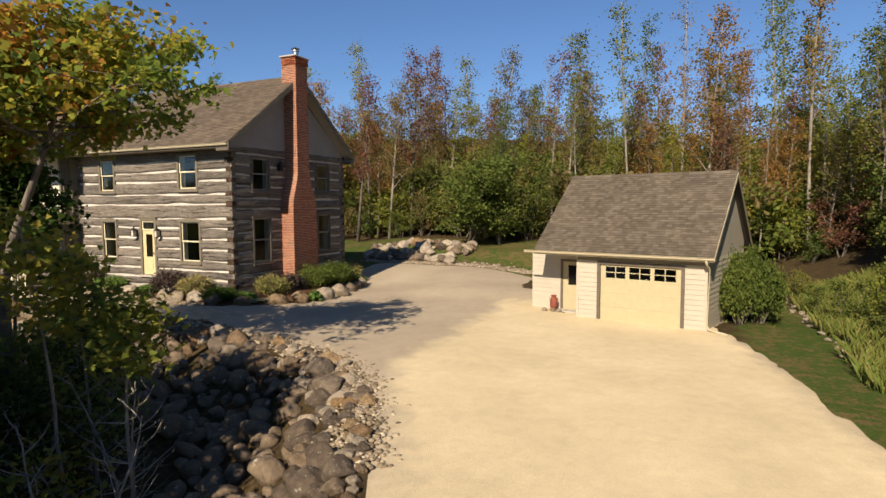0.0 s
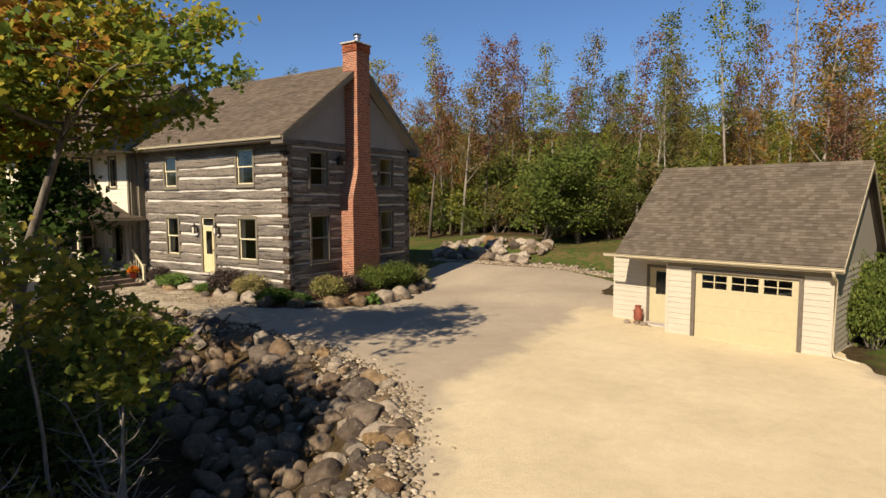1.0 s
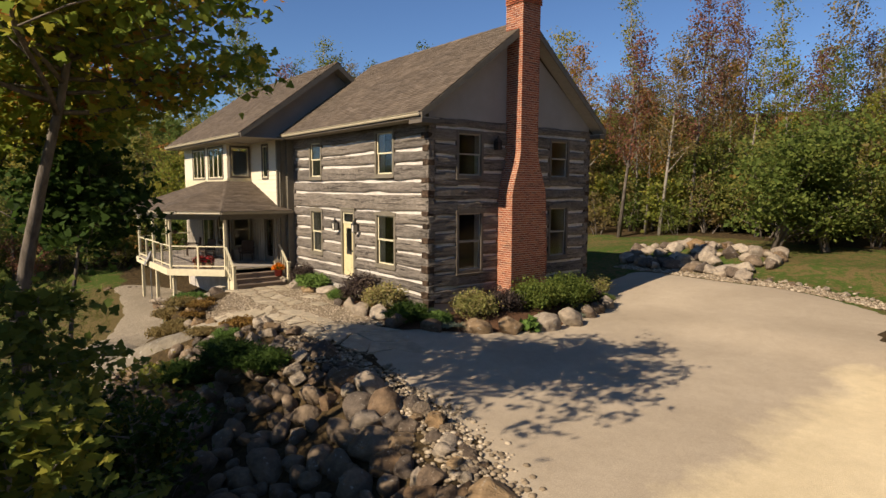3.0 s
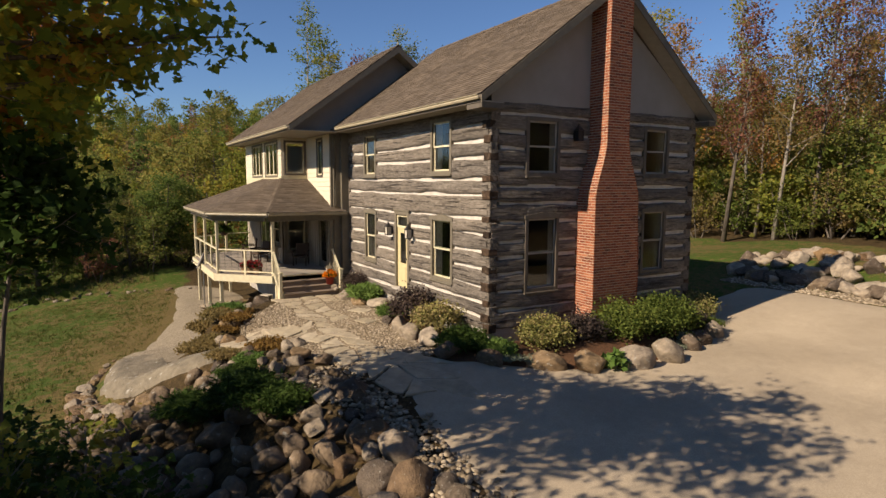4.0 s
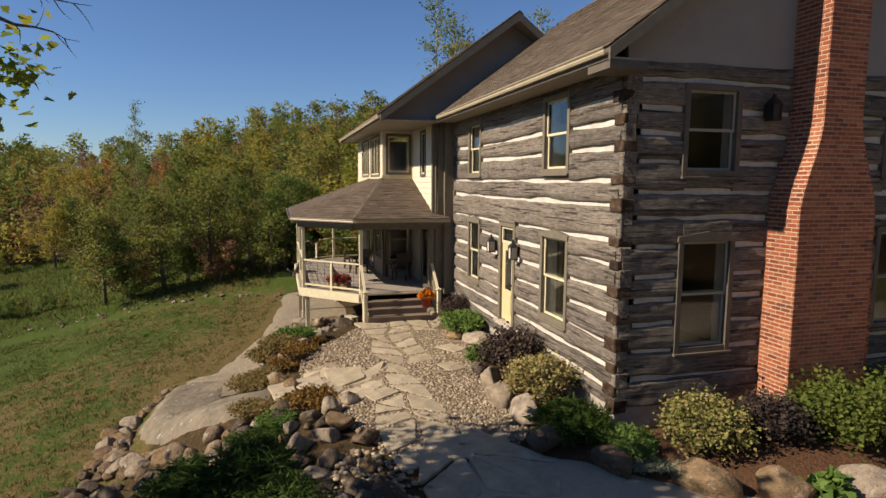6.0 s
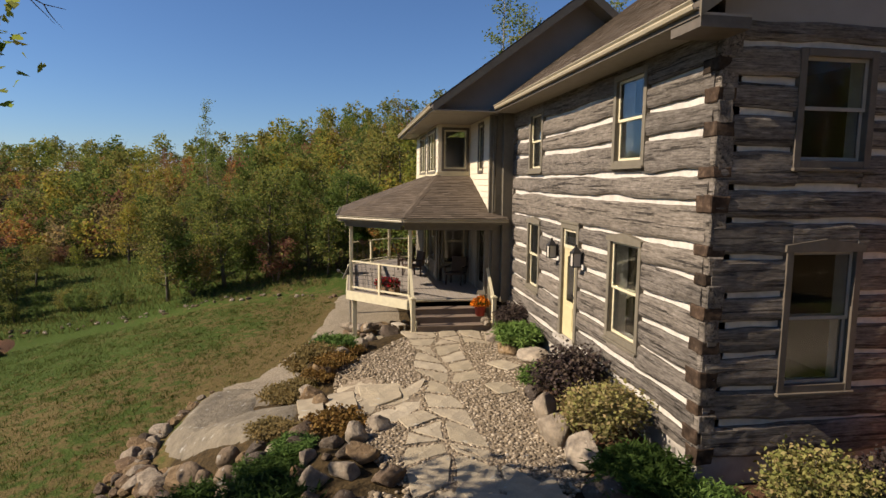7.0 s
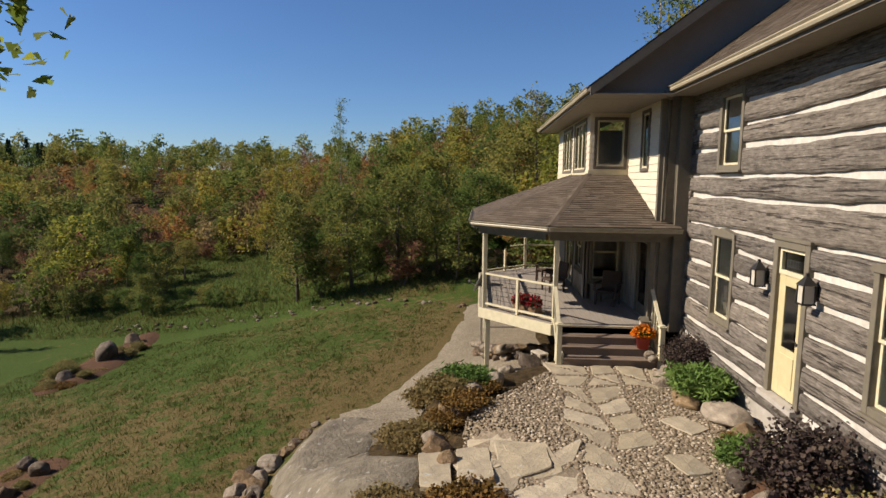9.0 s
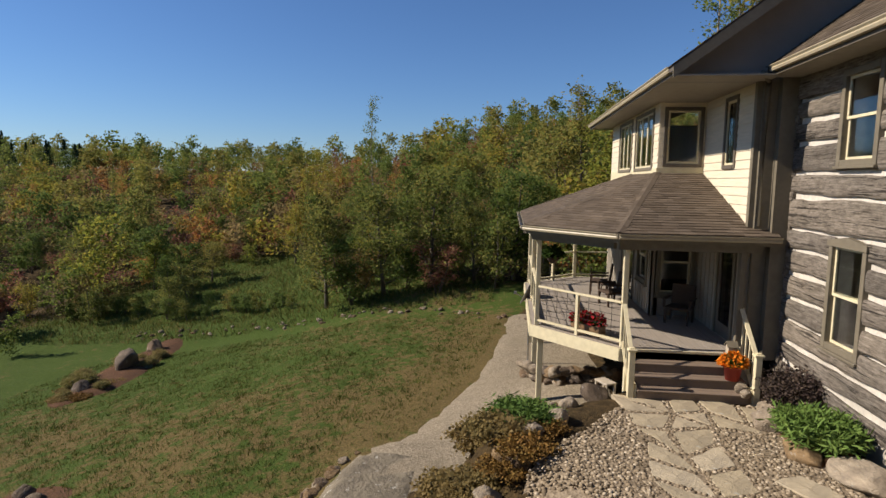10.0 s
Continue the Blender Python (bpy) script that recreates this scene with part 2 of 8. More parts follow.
M_FLAG = make_rock("flagstone", [(0.33, 0.285, 0.20), (0.40, 0.345, 0.25), (0.36, 0.31, 0.215), (0.44, 0.385, 0.285)], 0.6)
M_DRIVE = make_drive()
M_WALK = make_gravel("pea_gravel_walk", (0.17, 0.14, 0.095), (0.33, 0.275, 0.195), (0.21, 0.175, 0.12), 30, 0.9)
M_BED = make_gravel("river_gravel_bed", (0.15, 0.115, 0.075), (0.30, 0.24, 0.165), (0.19, 0.15, 0.10), 26, 0.8)
M_MULCH = make_gravel("cedar_mulch", (0.05, 0.027, 0.015), (0.14, 0.068, 0.034), (0.075, 0.042, 0.023), 45, 0.9)
M_PEBBLE = make_rock("pebble", [(0.30, 0.25, 0.19), (0.42, 0.36, 0.28), (0.36, 0.29, 0.21), (0.50, 0.44, 0.36)])
M_GROUND = make_ground()


def make_bark(name, lo, hi):
    n = Nodes(name, 0.9, spec=0.15)
    f = n.noise(1, 7, n.space((9, 9, 2)), 0.7)
    n.colour(n.ramp(f, [(0.3, lo), (0.7, hi)]))
    n.bump(f, 0.8, 0.03)
    return n.m


M_BARK = make_bark("grey_bark", (0.055, 0.045, 0.035), (0.20, 0.17, 0.135))
M_BARK_PALE = make_bark("pale_bark", (0.14, 0.12, 0.095), (0.36, 0.32, 0.26))
L_GREEN = leafy("leaf_green", [(0.074, 0.106, 0.023), (0.129, 0.170, 0.037), (0.186, 0.223, 0.051), (0.247, 0.267, 0.064)])
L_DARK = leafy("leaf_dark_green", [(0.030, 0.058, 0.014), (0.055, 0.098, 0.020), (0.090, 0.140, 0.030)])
L_MID = leafy("leaf_mid_green", [(0.070, 0.112, 0.026), (0.120, 0.170, 0.040), (0.170, 0.215, 0.054)])
L_OLIVE = leafy("leaf_olive", [(0.105, 0.140, 0.034), (0.180, 0.200, 0.048), (0.270, 0.255, 0.066), (0.340, 0.270, 0.072)])
L_YELLOW = leafy("leaf_yellow_green", [(0.150, 0.190, 0.036), (0.250, 0.270, 0.046), (0.340, 0.310, 0.055), (0.400, 0.280, 0.058)])
L_ORANGE = leafy("leaf_orange", [(0.260, 0.200, 0.050), (0.360, 0.220, 0.060), (0.440, 0.210, 0.065), (0.340, 0.150, 0.060)])
L_RED = leafy("leaf_red", [(0.190, 0.110, 0.060), (0.250, 0.115, 0.075), (0.300, 0.120, 0.085), (0.210, 0.150, 0.060)])
L_BROWN = leafy("leaf_russet", [(0.190, 0.150, 0.065), (0.270, 0.200, 0.080), (0.330, 0.235, 0.100)])
L_MAPLE = leafy("leaf_maple_gold", [(0.270, 0.285, 0.046), (0.400, 0.380, 0.056), (0.520, 0.420, 0.064), (0.560, 0.370, 0.058)], 0.55, 0.6)
L_MAPLE_GREEN = leafy("leaf_maple_green", [(0.150, 0.210, 0.038), (0.240, 0.300, 0.052), (0.330, 0.360, 0.066)], 0.55, 0.6)
L_MAPLE_ORANGE = leafy("leaf_maple_orange", [(0.400, 0.260, 0.050), (0.520, 0.250, 0.055), (0.560, 0.210, 0.055)], 0.55, 0.6)
L_SPRUCE = leafy("spruce_needle", [(0.018, 0.039, 0.018), (0.031, 0.060, 0.026), (0.046, 0.078, 0.034)], 0.6, 0.1)
L_JUNIPER = leafy("juniper_needle", [(0.072, 0.132, 0.028), (0.115, 0.185, 0.040), (0.170, 0.245, 0.058)], 0.6, 0.15)
L_PURPLE = leafy("purple_leaf", [(0.045, 0.036, 0.033), (0.075, 0.051, 0.045), (0.112, 0.083, 0.053)], 0.5, 0.2)
L_VARIEG = leafy("yellow_pink_leaf", [(0.190, 0.190, 0.052), (0.320, 0.290, 0.095), (0.340, 0.240, 0.115), (0.200, 0.205, 0.058)], 0.5, 0.25)
L_HEATH = leafy("russet_heath", [(0.130, 0.072, 0.023), (0.208, 0.111, 0.031), (0.260, 0.150, 0.039), (0.156, 0.117, 0.033)], 0.7, 0.2)
L_GREY = leafy("silver_leaf", [(0.156, 0.180, 0.120), (0.240, 0.264, 0.192), (0.312, 0.324, 0.240)], 0.7, 0.2)
L_GRASS = leafy("tall_grass_blade", [(0.075, 0.118, 0.024), (0.140, 0.185, 0.038), (0.215, 0.225, 0.056), (0.270, 0.225, 0.078)], 0.6, 0.3)
L_FLOWER_O = leafy("orange_petal", [(0.650, 0.160, 0.010), (0.750, 0.240, 0.015), (0.700, 0.120, 0.010)], 0.5, 0.2)
L_FLOWER_R = leafy("red_petal", [(0.350, 0.015, 0.020), (0.500, 0.030, 0.035), (0.280, 0.012, 0.020)], 0.5, 0.2)
L_LAWN = leafy("lawn_blade", [(0.045, 0.070, 0.013), (0.090, 0.112, 0.022), (0.160, 0.142, 0.040), (0.260, 0.190, 0.080)], 0.7, 0.25)


# ---- building helpers ----
from mathutils.geometry import delaunay_2d_cdt

RNG = random.Random(7)


def mesh_of(name, bm, material, smooth=False):
    me = bpy.data.meshes.new(name)
    bm.normal_update()
    bm.to_mesh(me)
    bm.free()
    mats = material if isinstance(material, (list, tuple)) else [material]
    for m in mats:
        me.materials.append(m)
    if smooth:
        me.polygons.foreach_set("use_smooth", [True] * len(me.polygons))
    return me


def mesh_from(name, verts, faces, material, smooth=False):
    me = bpy.data.meshes.new(name)
    me.from_pydata(verts, [], faces)
    me.materials.append(material)
    if smooth:
        me.polygons.foreach_set("use_smooth", [True] * len(me.polygons))
    me.update()
    return me


def part(name, bm, material, parent, label="", smooth=False, m=None):
    """One mesh object under a thing or under a part."""
    me = bm if isinstance(bm, bpy.types.Mesh) else mesh_of(name, bm, material, smooth)
    ob = new(name, me)
    ob.parent = parent
    if m is not None:
        ob.matrix_basis = m
    return tagged(ob, label)


def thing(name, label, category, group="", kind="", m=None):
    ob = new(name)
    ob.empty_display_size = 0.2
    if m is not None:
        ob.matrix_basis = m
    return tagged(ob, label, category, group, kind)


def solo(name, bm, material, label, category="", group="", kind="", smooth=False, m=None):
    """A thing that is one mesh."""
    me = bm if isinstance(bm, bpy.types.Mesh) else mesh_of(name, bm, material, smooth)
    ob = new(name, me)
    if m is not None:
        ob.matrix_basis = m
    return tagged(ob, label, category, group, kind)


def box(bm, x0, x1, y0, y1, z0, z1, m=None, bevel=0.0):
    r = bmesh.ops.create_cube(bm, size=1.0)
    t = Matrix.Translation(((x0 + x1) / 2, (y0 + y1) / 2, (z0 + z1) / 2)) @ Matrix.Diagonal((x1 - x0, y1 - y0, z1 - z0, 1))
    bmesh.ops.transform(bm, matrix=(m @ t) if m is not None else t, verts=r["verts"])
    if bevel:
        es = list({e for v in r["verts"] for e in v.link_edges})
        bmesh.ops.bevel(bm, geom=es, offset=bevel, segments=1, affect="EDGES")


def boxes(*dims, m=None, bevel=0.0):
    bm = bmesh.new()
    for d in dims:
        box(bm, *d, m=m, bevel=bevel)
    return bm


def tube(bm, points, radii, sides=8, cap=True):
    """A tapered tube along points."""
    rings = []
    for i, p in enumerate(points):
        p = Vector(p)
        a = Vector(points[max(0, i - 1)])
        b = Vector(points[min(len(points) - 1, i + 1)])
        q = (b - a).normalized().to_track_quat("Z", "Y")
        rings.append([bm.verts.new(p + q @ Vector((math.cos(k * math.tau / sides) * radii[i], math.sin(k * math.tau / sides) * radii[i], 0))) for k in range(sides)])
    for a, b in zip(rings, rings[1:]):
        for k in range(sides):
            bm.faces.new((a[k], a[(k + 1) % sides], b[(k + 1) % sides], b[k]))
    if cap:
        bm.faces.new(rings[0][::-1])
        bm.faces.new(rings[-1])


def prism(bm, outline, z0, z1):
    """Extrude an outline of (x, y), given counter-clockwise; z0 and z1 may be functions of x, y."""
    f0 = z0 if callable(z0) else (lambda x, y: z0)
    f1 = z1 if callable(z1) else (lambda x, y: z1)
    lo = [bm.verts.new((x, y, f0(x, y))) for x, y in outline]
    hi = [bm.verts.new((x, y, f1(x, y))) for x, y in outline]
    bm.faces.new(hi)
    bm.faces.new(lo[::-1])
    n = len(outline)
    for i in range(n):
        j = (i + 1) % n
        bm.faces.new((lo[i], lo[j], hi[j], hi[i]))


def slab(bm, corners, thick):
    """A plate under four or more coplanar corners, thickened downwards along its normal."""
    cs = [Vector(c) for c in corners]
    nrm = (cs[1] - cs[0]).cross(cs[2] - cs[0]).normalized()
    if nrm.z < 0:
        cs, nrm = cs[::-1], -nrm
    top = [bm.verts.new(c) for c in cs]
    low = [bm.verts.new(c - nrm * thick) for c in cs]
    bm.faces.new(top)
    bm.faces.new(low[::-1])
    for i in range(len(cs)):
        j = (i + 1) % len(cs)
        bm.faces.new((top[i], low[i], low[j], top[j]))


def cut_out(u0, u1, z0, z1, holes):
    """The rectangle less its holes, as rectangles (u0, u1, z0, z1)."""
    us = sorted({u0, u1, *[min(max(h[k], u0), u1) for h in holes for k in (0, 1) if h[2] < z1 and h[3] > z0]})
    out = []
    for a, b in zip(us, us[1:]):
        if b - a < 0.01:
            continue
        mid = (a + b) / 2
        z = z0
        for h in sorted((h for h in holes if h[0] < mid < h[1] and h[2] < z1 and h[3] > z0), key=lambda h: h[2]):
            if h[2] - z > 0.02:
                out.append([a, b, z, h[2]])
            z = max(z, h[3])
        if z1 - z > 0.02:
            out.append([a, b, z, z1])
    merged = []
    for r in out:
        if merged and abs(merged[-1][1] - r[0]) < 1e-6 and abs(merged[-1][2] - r[2]) < 1e-6 and abs(merged[-1][3] - r[3]) < 1e-6:
            merged[-1][1] = r[1]
        else:
            merged.append(r)
    return merged


def pierced(bm, u0, u1, y0, y1, z0, z1, holes):
    """One connected wall slab with openings through it."""
    us = sorted({u0, u1, *[h[k] for h in holes for k in (0, 1) if u0 < h[k] < u1]})
    zs = sorted({z0, z1, *[h[k] for h in holes for k in (2, 3) if z0 < h[k] < z1]})
    full = lambda i, j: 0 <= i < len(us) - 1 and 0 <= j < len(zs) - 1 and not any(h[0] < (us[i] + us[i + 1]) / 2 < h[1] and h[2] < (zs[j] + zs[j + 1]) / 2 < h[3] for h in holes)
    vert = {}

    def v(i, j, k):
        if (i, j, k) not in vert:
            vert[i, j, k] = bm.verts.new((us[i], (y0, y1)[k], zs[j]))
        return vert[i, j, k]

    for i in range(len(us) - 1):
        for j in range(len(zs) - 1):
            if not full(i, j):
                continue
            bm.faces.new((v(i, j, 0), v(i + 1, j, 0), v(i + 1, j + 1, 0), v(i, j + 1, 0)))
            bm.faces.new((v(i, j, 1), v(i, j + 1, 1), v(i + 1, j + 1, 1), v(i + 1, j, 1)))
            for di, dj, a, b in ((-1, 0, (i, j), (i, j + 1)), (1, 0, (i + 1, j + 1), (i + 1, j)), (0, -1, (i + 1, j), (i, j)), (0, 1, (i, j + 1), (i + 1, j + 1))):
                if not full(i + di, j + dj):
                    bm.faces.new((v(*a, 0), v(*b, 0), v(*b, 1), v(*a, 1)))
    return bm


# ---- the lie of the land ----
BANK = [(2.4, -40), (0.2, -8), (-1.6, 2), (-3.6, 7.2), (-5.6, 10.4), (-7.6, 12.3), (-10.5, 13.5), (-14.0, 13.9), (-17.0, 13.3), (-19.0, 12.6), (-20.8, 12.0), (-22.6, 12.0), (-24.2, 12.9), (-25.6, 14.3), (-26.4, 15.2), (-26.6, 19), (-27, 60)]
PLATEAU = BANK + [(300, 60), (300, -40)]


def smooth01(a, b, v):
    t = np.clip((np.asarray(v, float) - a) / (b - a), 0, 1)
    return t * t * (3 - 2 * t)


def inside_of(poly, x, y):
    x, y = np.asarray(x, float), np.asarray(y, float)
    c = np.zeros(x.shape, bool)
    for (x0, y0), (x1, y1) in zip(poly, poly[1:] + poly[:1]):
        if y0 == y1:
            continue
        hit = ((y0 > y) != (y1 > y)) & (x < (x1 - x0) * (y - y0) / (y1 - y0) + x0)
        c ^= hit
    return c


def away_from(line, x, y):
    x, y = np.asarray(x, float), np.asarray(y, float)
    d = np.full(x.shape, 1e9)
    for (x0, y0), (x1, y1) in zip(line, line[1:]):
        dx, dy = x1 - x0, y1 - y0
        t = np.clip(((x - x0) * dx + (y - y0) * dy) / (dx * dx + dy * dy), 0, 1)
        d = np.minimum(d, np.hypot(x - x0 - t * dx, y - y0 - t * dy))
    return d


RAMP = [(-20.4, 13.3, 0.25), (-21.4, 12.3, -0.02), (-22.3, 11.5, -0.42), (-23.1, 10.6, -0.92), (-25.2, 10.6, -1.08)]


def ramp_at(x, y):
    """Distance to the slab steps, and their height there."""
    d, z = np.full(x.shape, 1e9), np.zeros(x.shape)
    for (x0, y0, z0), (x1, y1, z1) in zip(RAMP, RAMP[1:]):
        dx, dy = x1 - x0, y1 - y0
        t = np.clip(((x - x0) * dx + (y - y0) * dy) / (dx * dx + dy * dy), 0, 1)
        e = np.hypot(x - x0 - t * dx, y - y0 - t * dy)
        z = np.where(e < d, z0 + (z1 - z0) * t, z)
        d = np.minimum(d, e)
    return d, z


def height(x, y):
    """Height of the ground at x, y (arrays)."""
    x, y = np.asarray(x, float), np.asarray(y, float)
    top = 0.33 * smooth01(-12, -17.5, x) * smooth01(27, 20, y) + 0.25 * smooth01(23.5, 26, y) * smooth01(0, -5, x) * smooth01(-14, -10, x)
    top = top - 0.35 * smooth01(1.5, 5, x) * smooth01(21, 27, y)
    top = top + 0.6 * smooth01(25, 33, y) * smooth01(-7, -14, x) * smooth01(-30, -22, x) + (0.9 - 0.4 * smooth01(-7, -14, x)) * smooth01(33.5, 37, y) * smooth01(-3, -8, x) + 0.05 * np.maximum(0, y - 37)
    top = top + 2.2 * smooth01(5.6, 13, x) + 0.12 * np.maximum(0, x - 13) * smooth01(80, 20, x)
    top = top + 0.55 * np.exp(-(((x + 16.6) / 3.2) ** 2 + ((y - 36.0) / 2.2) ** 2))
    low = -1.05 - 0.13 * np.maximum(0, 12.5 - y) - 0.11 * np.maximum(0, 6 - y) * smooth01(-15, 6, y) + 0.02 * np.maximum(0, y - 12.5)
    low = np.maximum(low, -5.2)
    low = low + 0.5 * smooth01(-40, -43, x) + (0.115 + 0.045 * smooth01(-10, 16, y)) * np.clip(-44 - x, 0, 75) + 0.03 * np.clip(-60 - x, 0, 60)
    low = low + 0.07 * np.maximum(0, y - 22)
    low = low + 0.38 * np.exp(-(((x + 29.2) / 1.4) ** 2 + ((y - 14.6) / 1.4) ** 2))
    d = away_from(BANK, x, y)
    s = np.where(inside_of(PLATEAU, x, y), d, -d)
    w = 2.9 - 1.5 * smooth01(-23.5, -25.5, x)
    k = smooth01(-1, 0.12, s / w)
    far = np.hypot(x + 15, y - 15)
    hill = 0.01 * np.maximum(0, far - 120) * smooth01(120, 300, far)
    z = low * (1 - k) + top * k + np.minimum(hill, 2)
    rd, rz = ramp_at(x, y)
    r = smooth01(1.7, 0.8, rd)
    return z * (1 - r) + rz * r


def ground_z(x, y):
    return float(height(np.array([x]), np.array([y]))[0])


def draped(name, outline, material, lift=0.02, step=0.5, sink=0.04, extra=None):
    """A sheet on the ground inside an outline, its rim let into the soil."""
    pts = []
    n = len(outline)
    for i in range(n):
        a, b = Vector(outline[i]), Vector(outline[(i + 1) % n])
        k = max(1, int((b - a).length / step))
        pts += [tuple(a.lerp(b, j / k)) for j in range(k)]
    rim = len(pts)
    xs, ys = [p[0] for p in pts], [p[1] for p in pts]
    gx, gy = np.meshgrid(np.arange(min(xs) + step / 2, max(xs), step), np.arange(min(ys) + step / 2, max(ys), step))
    gx, gy = gx.ravel(), gy.ravel()
    ok = inside_of([tuple(p) for p in pts], gx, gy) & (away_from(pts + pts[:1], gx, gy) > step * 0.4)
    pts += list(zip(gx[ok], gy[ok]))
    vs, _, fs, *_ = delaunay_2d_cdt([Vector(p) for p in pts], [(i, (i + 1) % rim) for i in range(rim)], [], 1, 1e-4)
    vx, vy = np.array([v.x for v in vs]), np.array([v.y for v in vs])
    d = away_from([tuple(p) for p in pts[:rim]] + [tuple(pts[0])], vx, vy)
    z = height(vx, vy) + lift - sink * (d < 0.02)
    if extra:
        z = z + extra(vx, vy, d)
    me = mesh_from(name, list(zip(vx, vy, z)), [f for f in fs if len(f) >= 3], material, True)
    return me


def round_line(pts, k=4):
    """A closed outline through pts, rounded."""
    out = []
    n = len(pts)
    for i in range(n):
        p0, p1, p2, p3 = (Vector(pts[(i + j - 1) % n]) for j in range(4))
        for s in range(k):
            t = s / k
            out.append(tuple(0.5 * ((2 * p1) + (p2 - p0) * t + (2 * p0 - 5 * p1 + 4 * p2 - p3) * t * t + (3 * p1 - p0 - 3 * p2 + p3) * t ** 3)))
    return out


# ---- ground, driveway, walks ----
def axis_lines(centre, fine, reach):
    """Grid lines: close together near, further apart with distance."""
    a, step, v = [], 0.4, 0.0
    while v < reach:
        a.append(v)
        step = 0.4 if v < fine else step * 1.12
        v += step
    return np.array(sorted({*[centre + q for q in a], *[centre - q for q in a]}))


def build_ground():
    xs, ys = axis_lines(-18.0, 26.0, 900), axis_lines(15.0, 24.0, 900)
    gx, gy = np.meshgrid(xs, ys)
    z = height(gx, gy)
    rough = np.array([noise.noise((a * 0.8, b * 0.8, 0)) * 0.05 for a, b in zip(gx.ravel(), gy.ravel())]).reshape(gx.shape)
    z = z + rough * (away_from(BANK, gx, gy) > 0.5)
    for sheet in (DRIVE, WALK, LOWER):
        z = z - 0.09 * (inside_of(sheet, gx, gy) & (away_from(sheet + sheet[:1], gx, gy) > 0.25))
    nx, ny = len(xs), len(ys)
    verts = list(zip(gx.ravel(), gy.ravel(), z.ravel()))
    faces = [(j * nx + i, j * nx + i + 1, (j + 1) * nx + i + 1, (j + 1) * nx + i) for j in range(ny - 1) for i in range(nx - 1)]
    me = mesh_from("ground", verts, faces, M_GROUND, True)
    x, y = gx.ravel(), gy.ravel()
    lawn = [(-20.5, 9.2), (-24, 10.2), (-26, 11.5), (-32, 12.6), (-37.5, 13.2), (-44, 14), (-45.5, 6), (-45, 0), (-46, -5), (-46, -11), (-42, -17), (-30, -17), (-20, -10), (-17, -2), (-17, 4)]
    yard = [(2.4, 23.8), (2.4, 30), (5.0, 30), (5.4, 20), (6, 12), (3, 12)]
    rear = [(-36, 27.5), (-36, 44), (-22, 44.5), (-15, 44.5), (-8, 42), (-2, 36), (-4.5, 30)]
    open_ = inside_of(lawn, x, y) | inside_of(yard, x, y) | inside_of(rear, x, y)
    edge = np.minimum(np.minimum(away_from(lawn + lawn[:1], x, y), away_from(yard + yard[:1], x, y)), away_from(rear + rear[:1], x, y))
    wood = np.clip(0.5 + np.where(open_, -edge, edge) * 0.6, 0, 1)
    meadow = smooth01(-41, -44, x) * smooth01(-66, -56, x) * smooth01(-18, -9, y) * smooth01(14, 8, y)
    wood = wood * (1 - 0.8 * meadow)
    dry = 0.6 * smooth01(2.4, 0.3, away_from([(-23.5, 9.0), (-25.6, 9.5), (-30.6, 11.6), (-37, 12.4)], x, y)) - 0.06 * smooth01(-24, -30, x) - 0.5 * smooth01(-29, -36, x) * smooth01(10, 3, y)
    for key, val in (("wood", wood), ("dry", dry)):
        at = me.attributes.new(key, "FLOAT", "POINT")
        at.data.foreach_set("value", np.ascontiguousarray(val, dtype=np.float32))
    return solo("ground", me, None, "green and straw-brown grass and leaf-strewn forest floor", "ground", kind="structure")


DRIVE = round_line([(0.0, 0.0), (-1.0, 3.2), (-3.3, 7.6), (-5.3, 10.6), (-7.3, 12.6), (-10.2, 13.9), (-13.5, 14.6), (-16.6, 15.4), (-16.2, 17.0), (-15.2, 18.6), (-14.5, 20.4), (-14.8, 23.5), (-15.8, 26.4), (-17.4, 28.5), (-18.0, 30.4), (-17.7, 32.2), (-14.3, 32.2), (-10.4, 32.3), (-7.4, 31.0), (-6.6, 27.0), (-2.5, 26.5), (2.0, 24.5), (1.8, 22.0), (2.5, 20.2), (3.4, 17.0), (4.4, 12.6), (5.6, 6.0), (7.0, -2.0), (8.0, -14.0), (4.0, -18.0), (1.0, -10.0)], 4)
PALE = round_line([(0.4, 0.0), (-0.8, 4.0), (-3.2, 8.2), (-4.7, 11.0), (-5.9, 13.2), (-6.0, 15.5), (-6.3, 18.5), (-6.2, 21.2), (-6.6, 23.5), (-5.2, 24.2), (-2.4, 23.2), (1.8, 22.2), (2.35, 20.1), (3.2, 17.0), (4.2, 12.6), (5.4, 6.0), (6.6, -2.0), (6.0, -12.0), (2.0, -8.0)], 4)
drive_mesh = draped("driveway", DRIVE, M_DRIVE, 0.03, 0.5, 0.05)
_co = np.array([tuple(v.co) for v in drive_mesh.vertices])
_d = away_from(PALE + PALE[:1], _co[:, 0], _co[:, 1])
_in = inside_of(PALE, _co[:, 0], _co[:, 1])
_at = drive_mesh.attributes.new("fresh", "FLOAT", "POINT")
_at.data.foreach_set("value", np.clip(0.5 + np.where(_in, _d, -_d) * 0.5, 0, 1).astype(np.float32))
solo("driveway", drive_mesh, None, "tan gravel driveway with fresh pale screenings before the garage", "driveway", kind="structure")
WALK = round_line([(-16.4, 14.6), (-17.6, 13.9), (-19.2, 13.3), (-21.0, 12.9), (-22.6, 13.0), (-24.0, 14.0), (-25.5, 15.2), (-25.6, 17.6), (-24.6, 17.9), (-22.2, 17.8), (-20.4, 17.2), (-18.6, 16.9), (-16.9, 16.8)], 4)
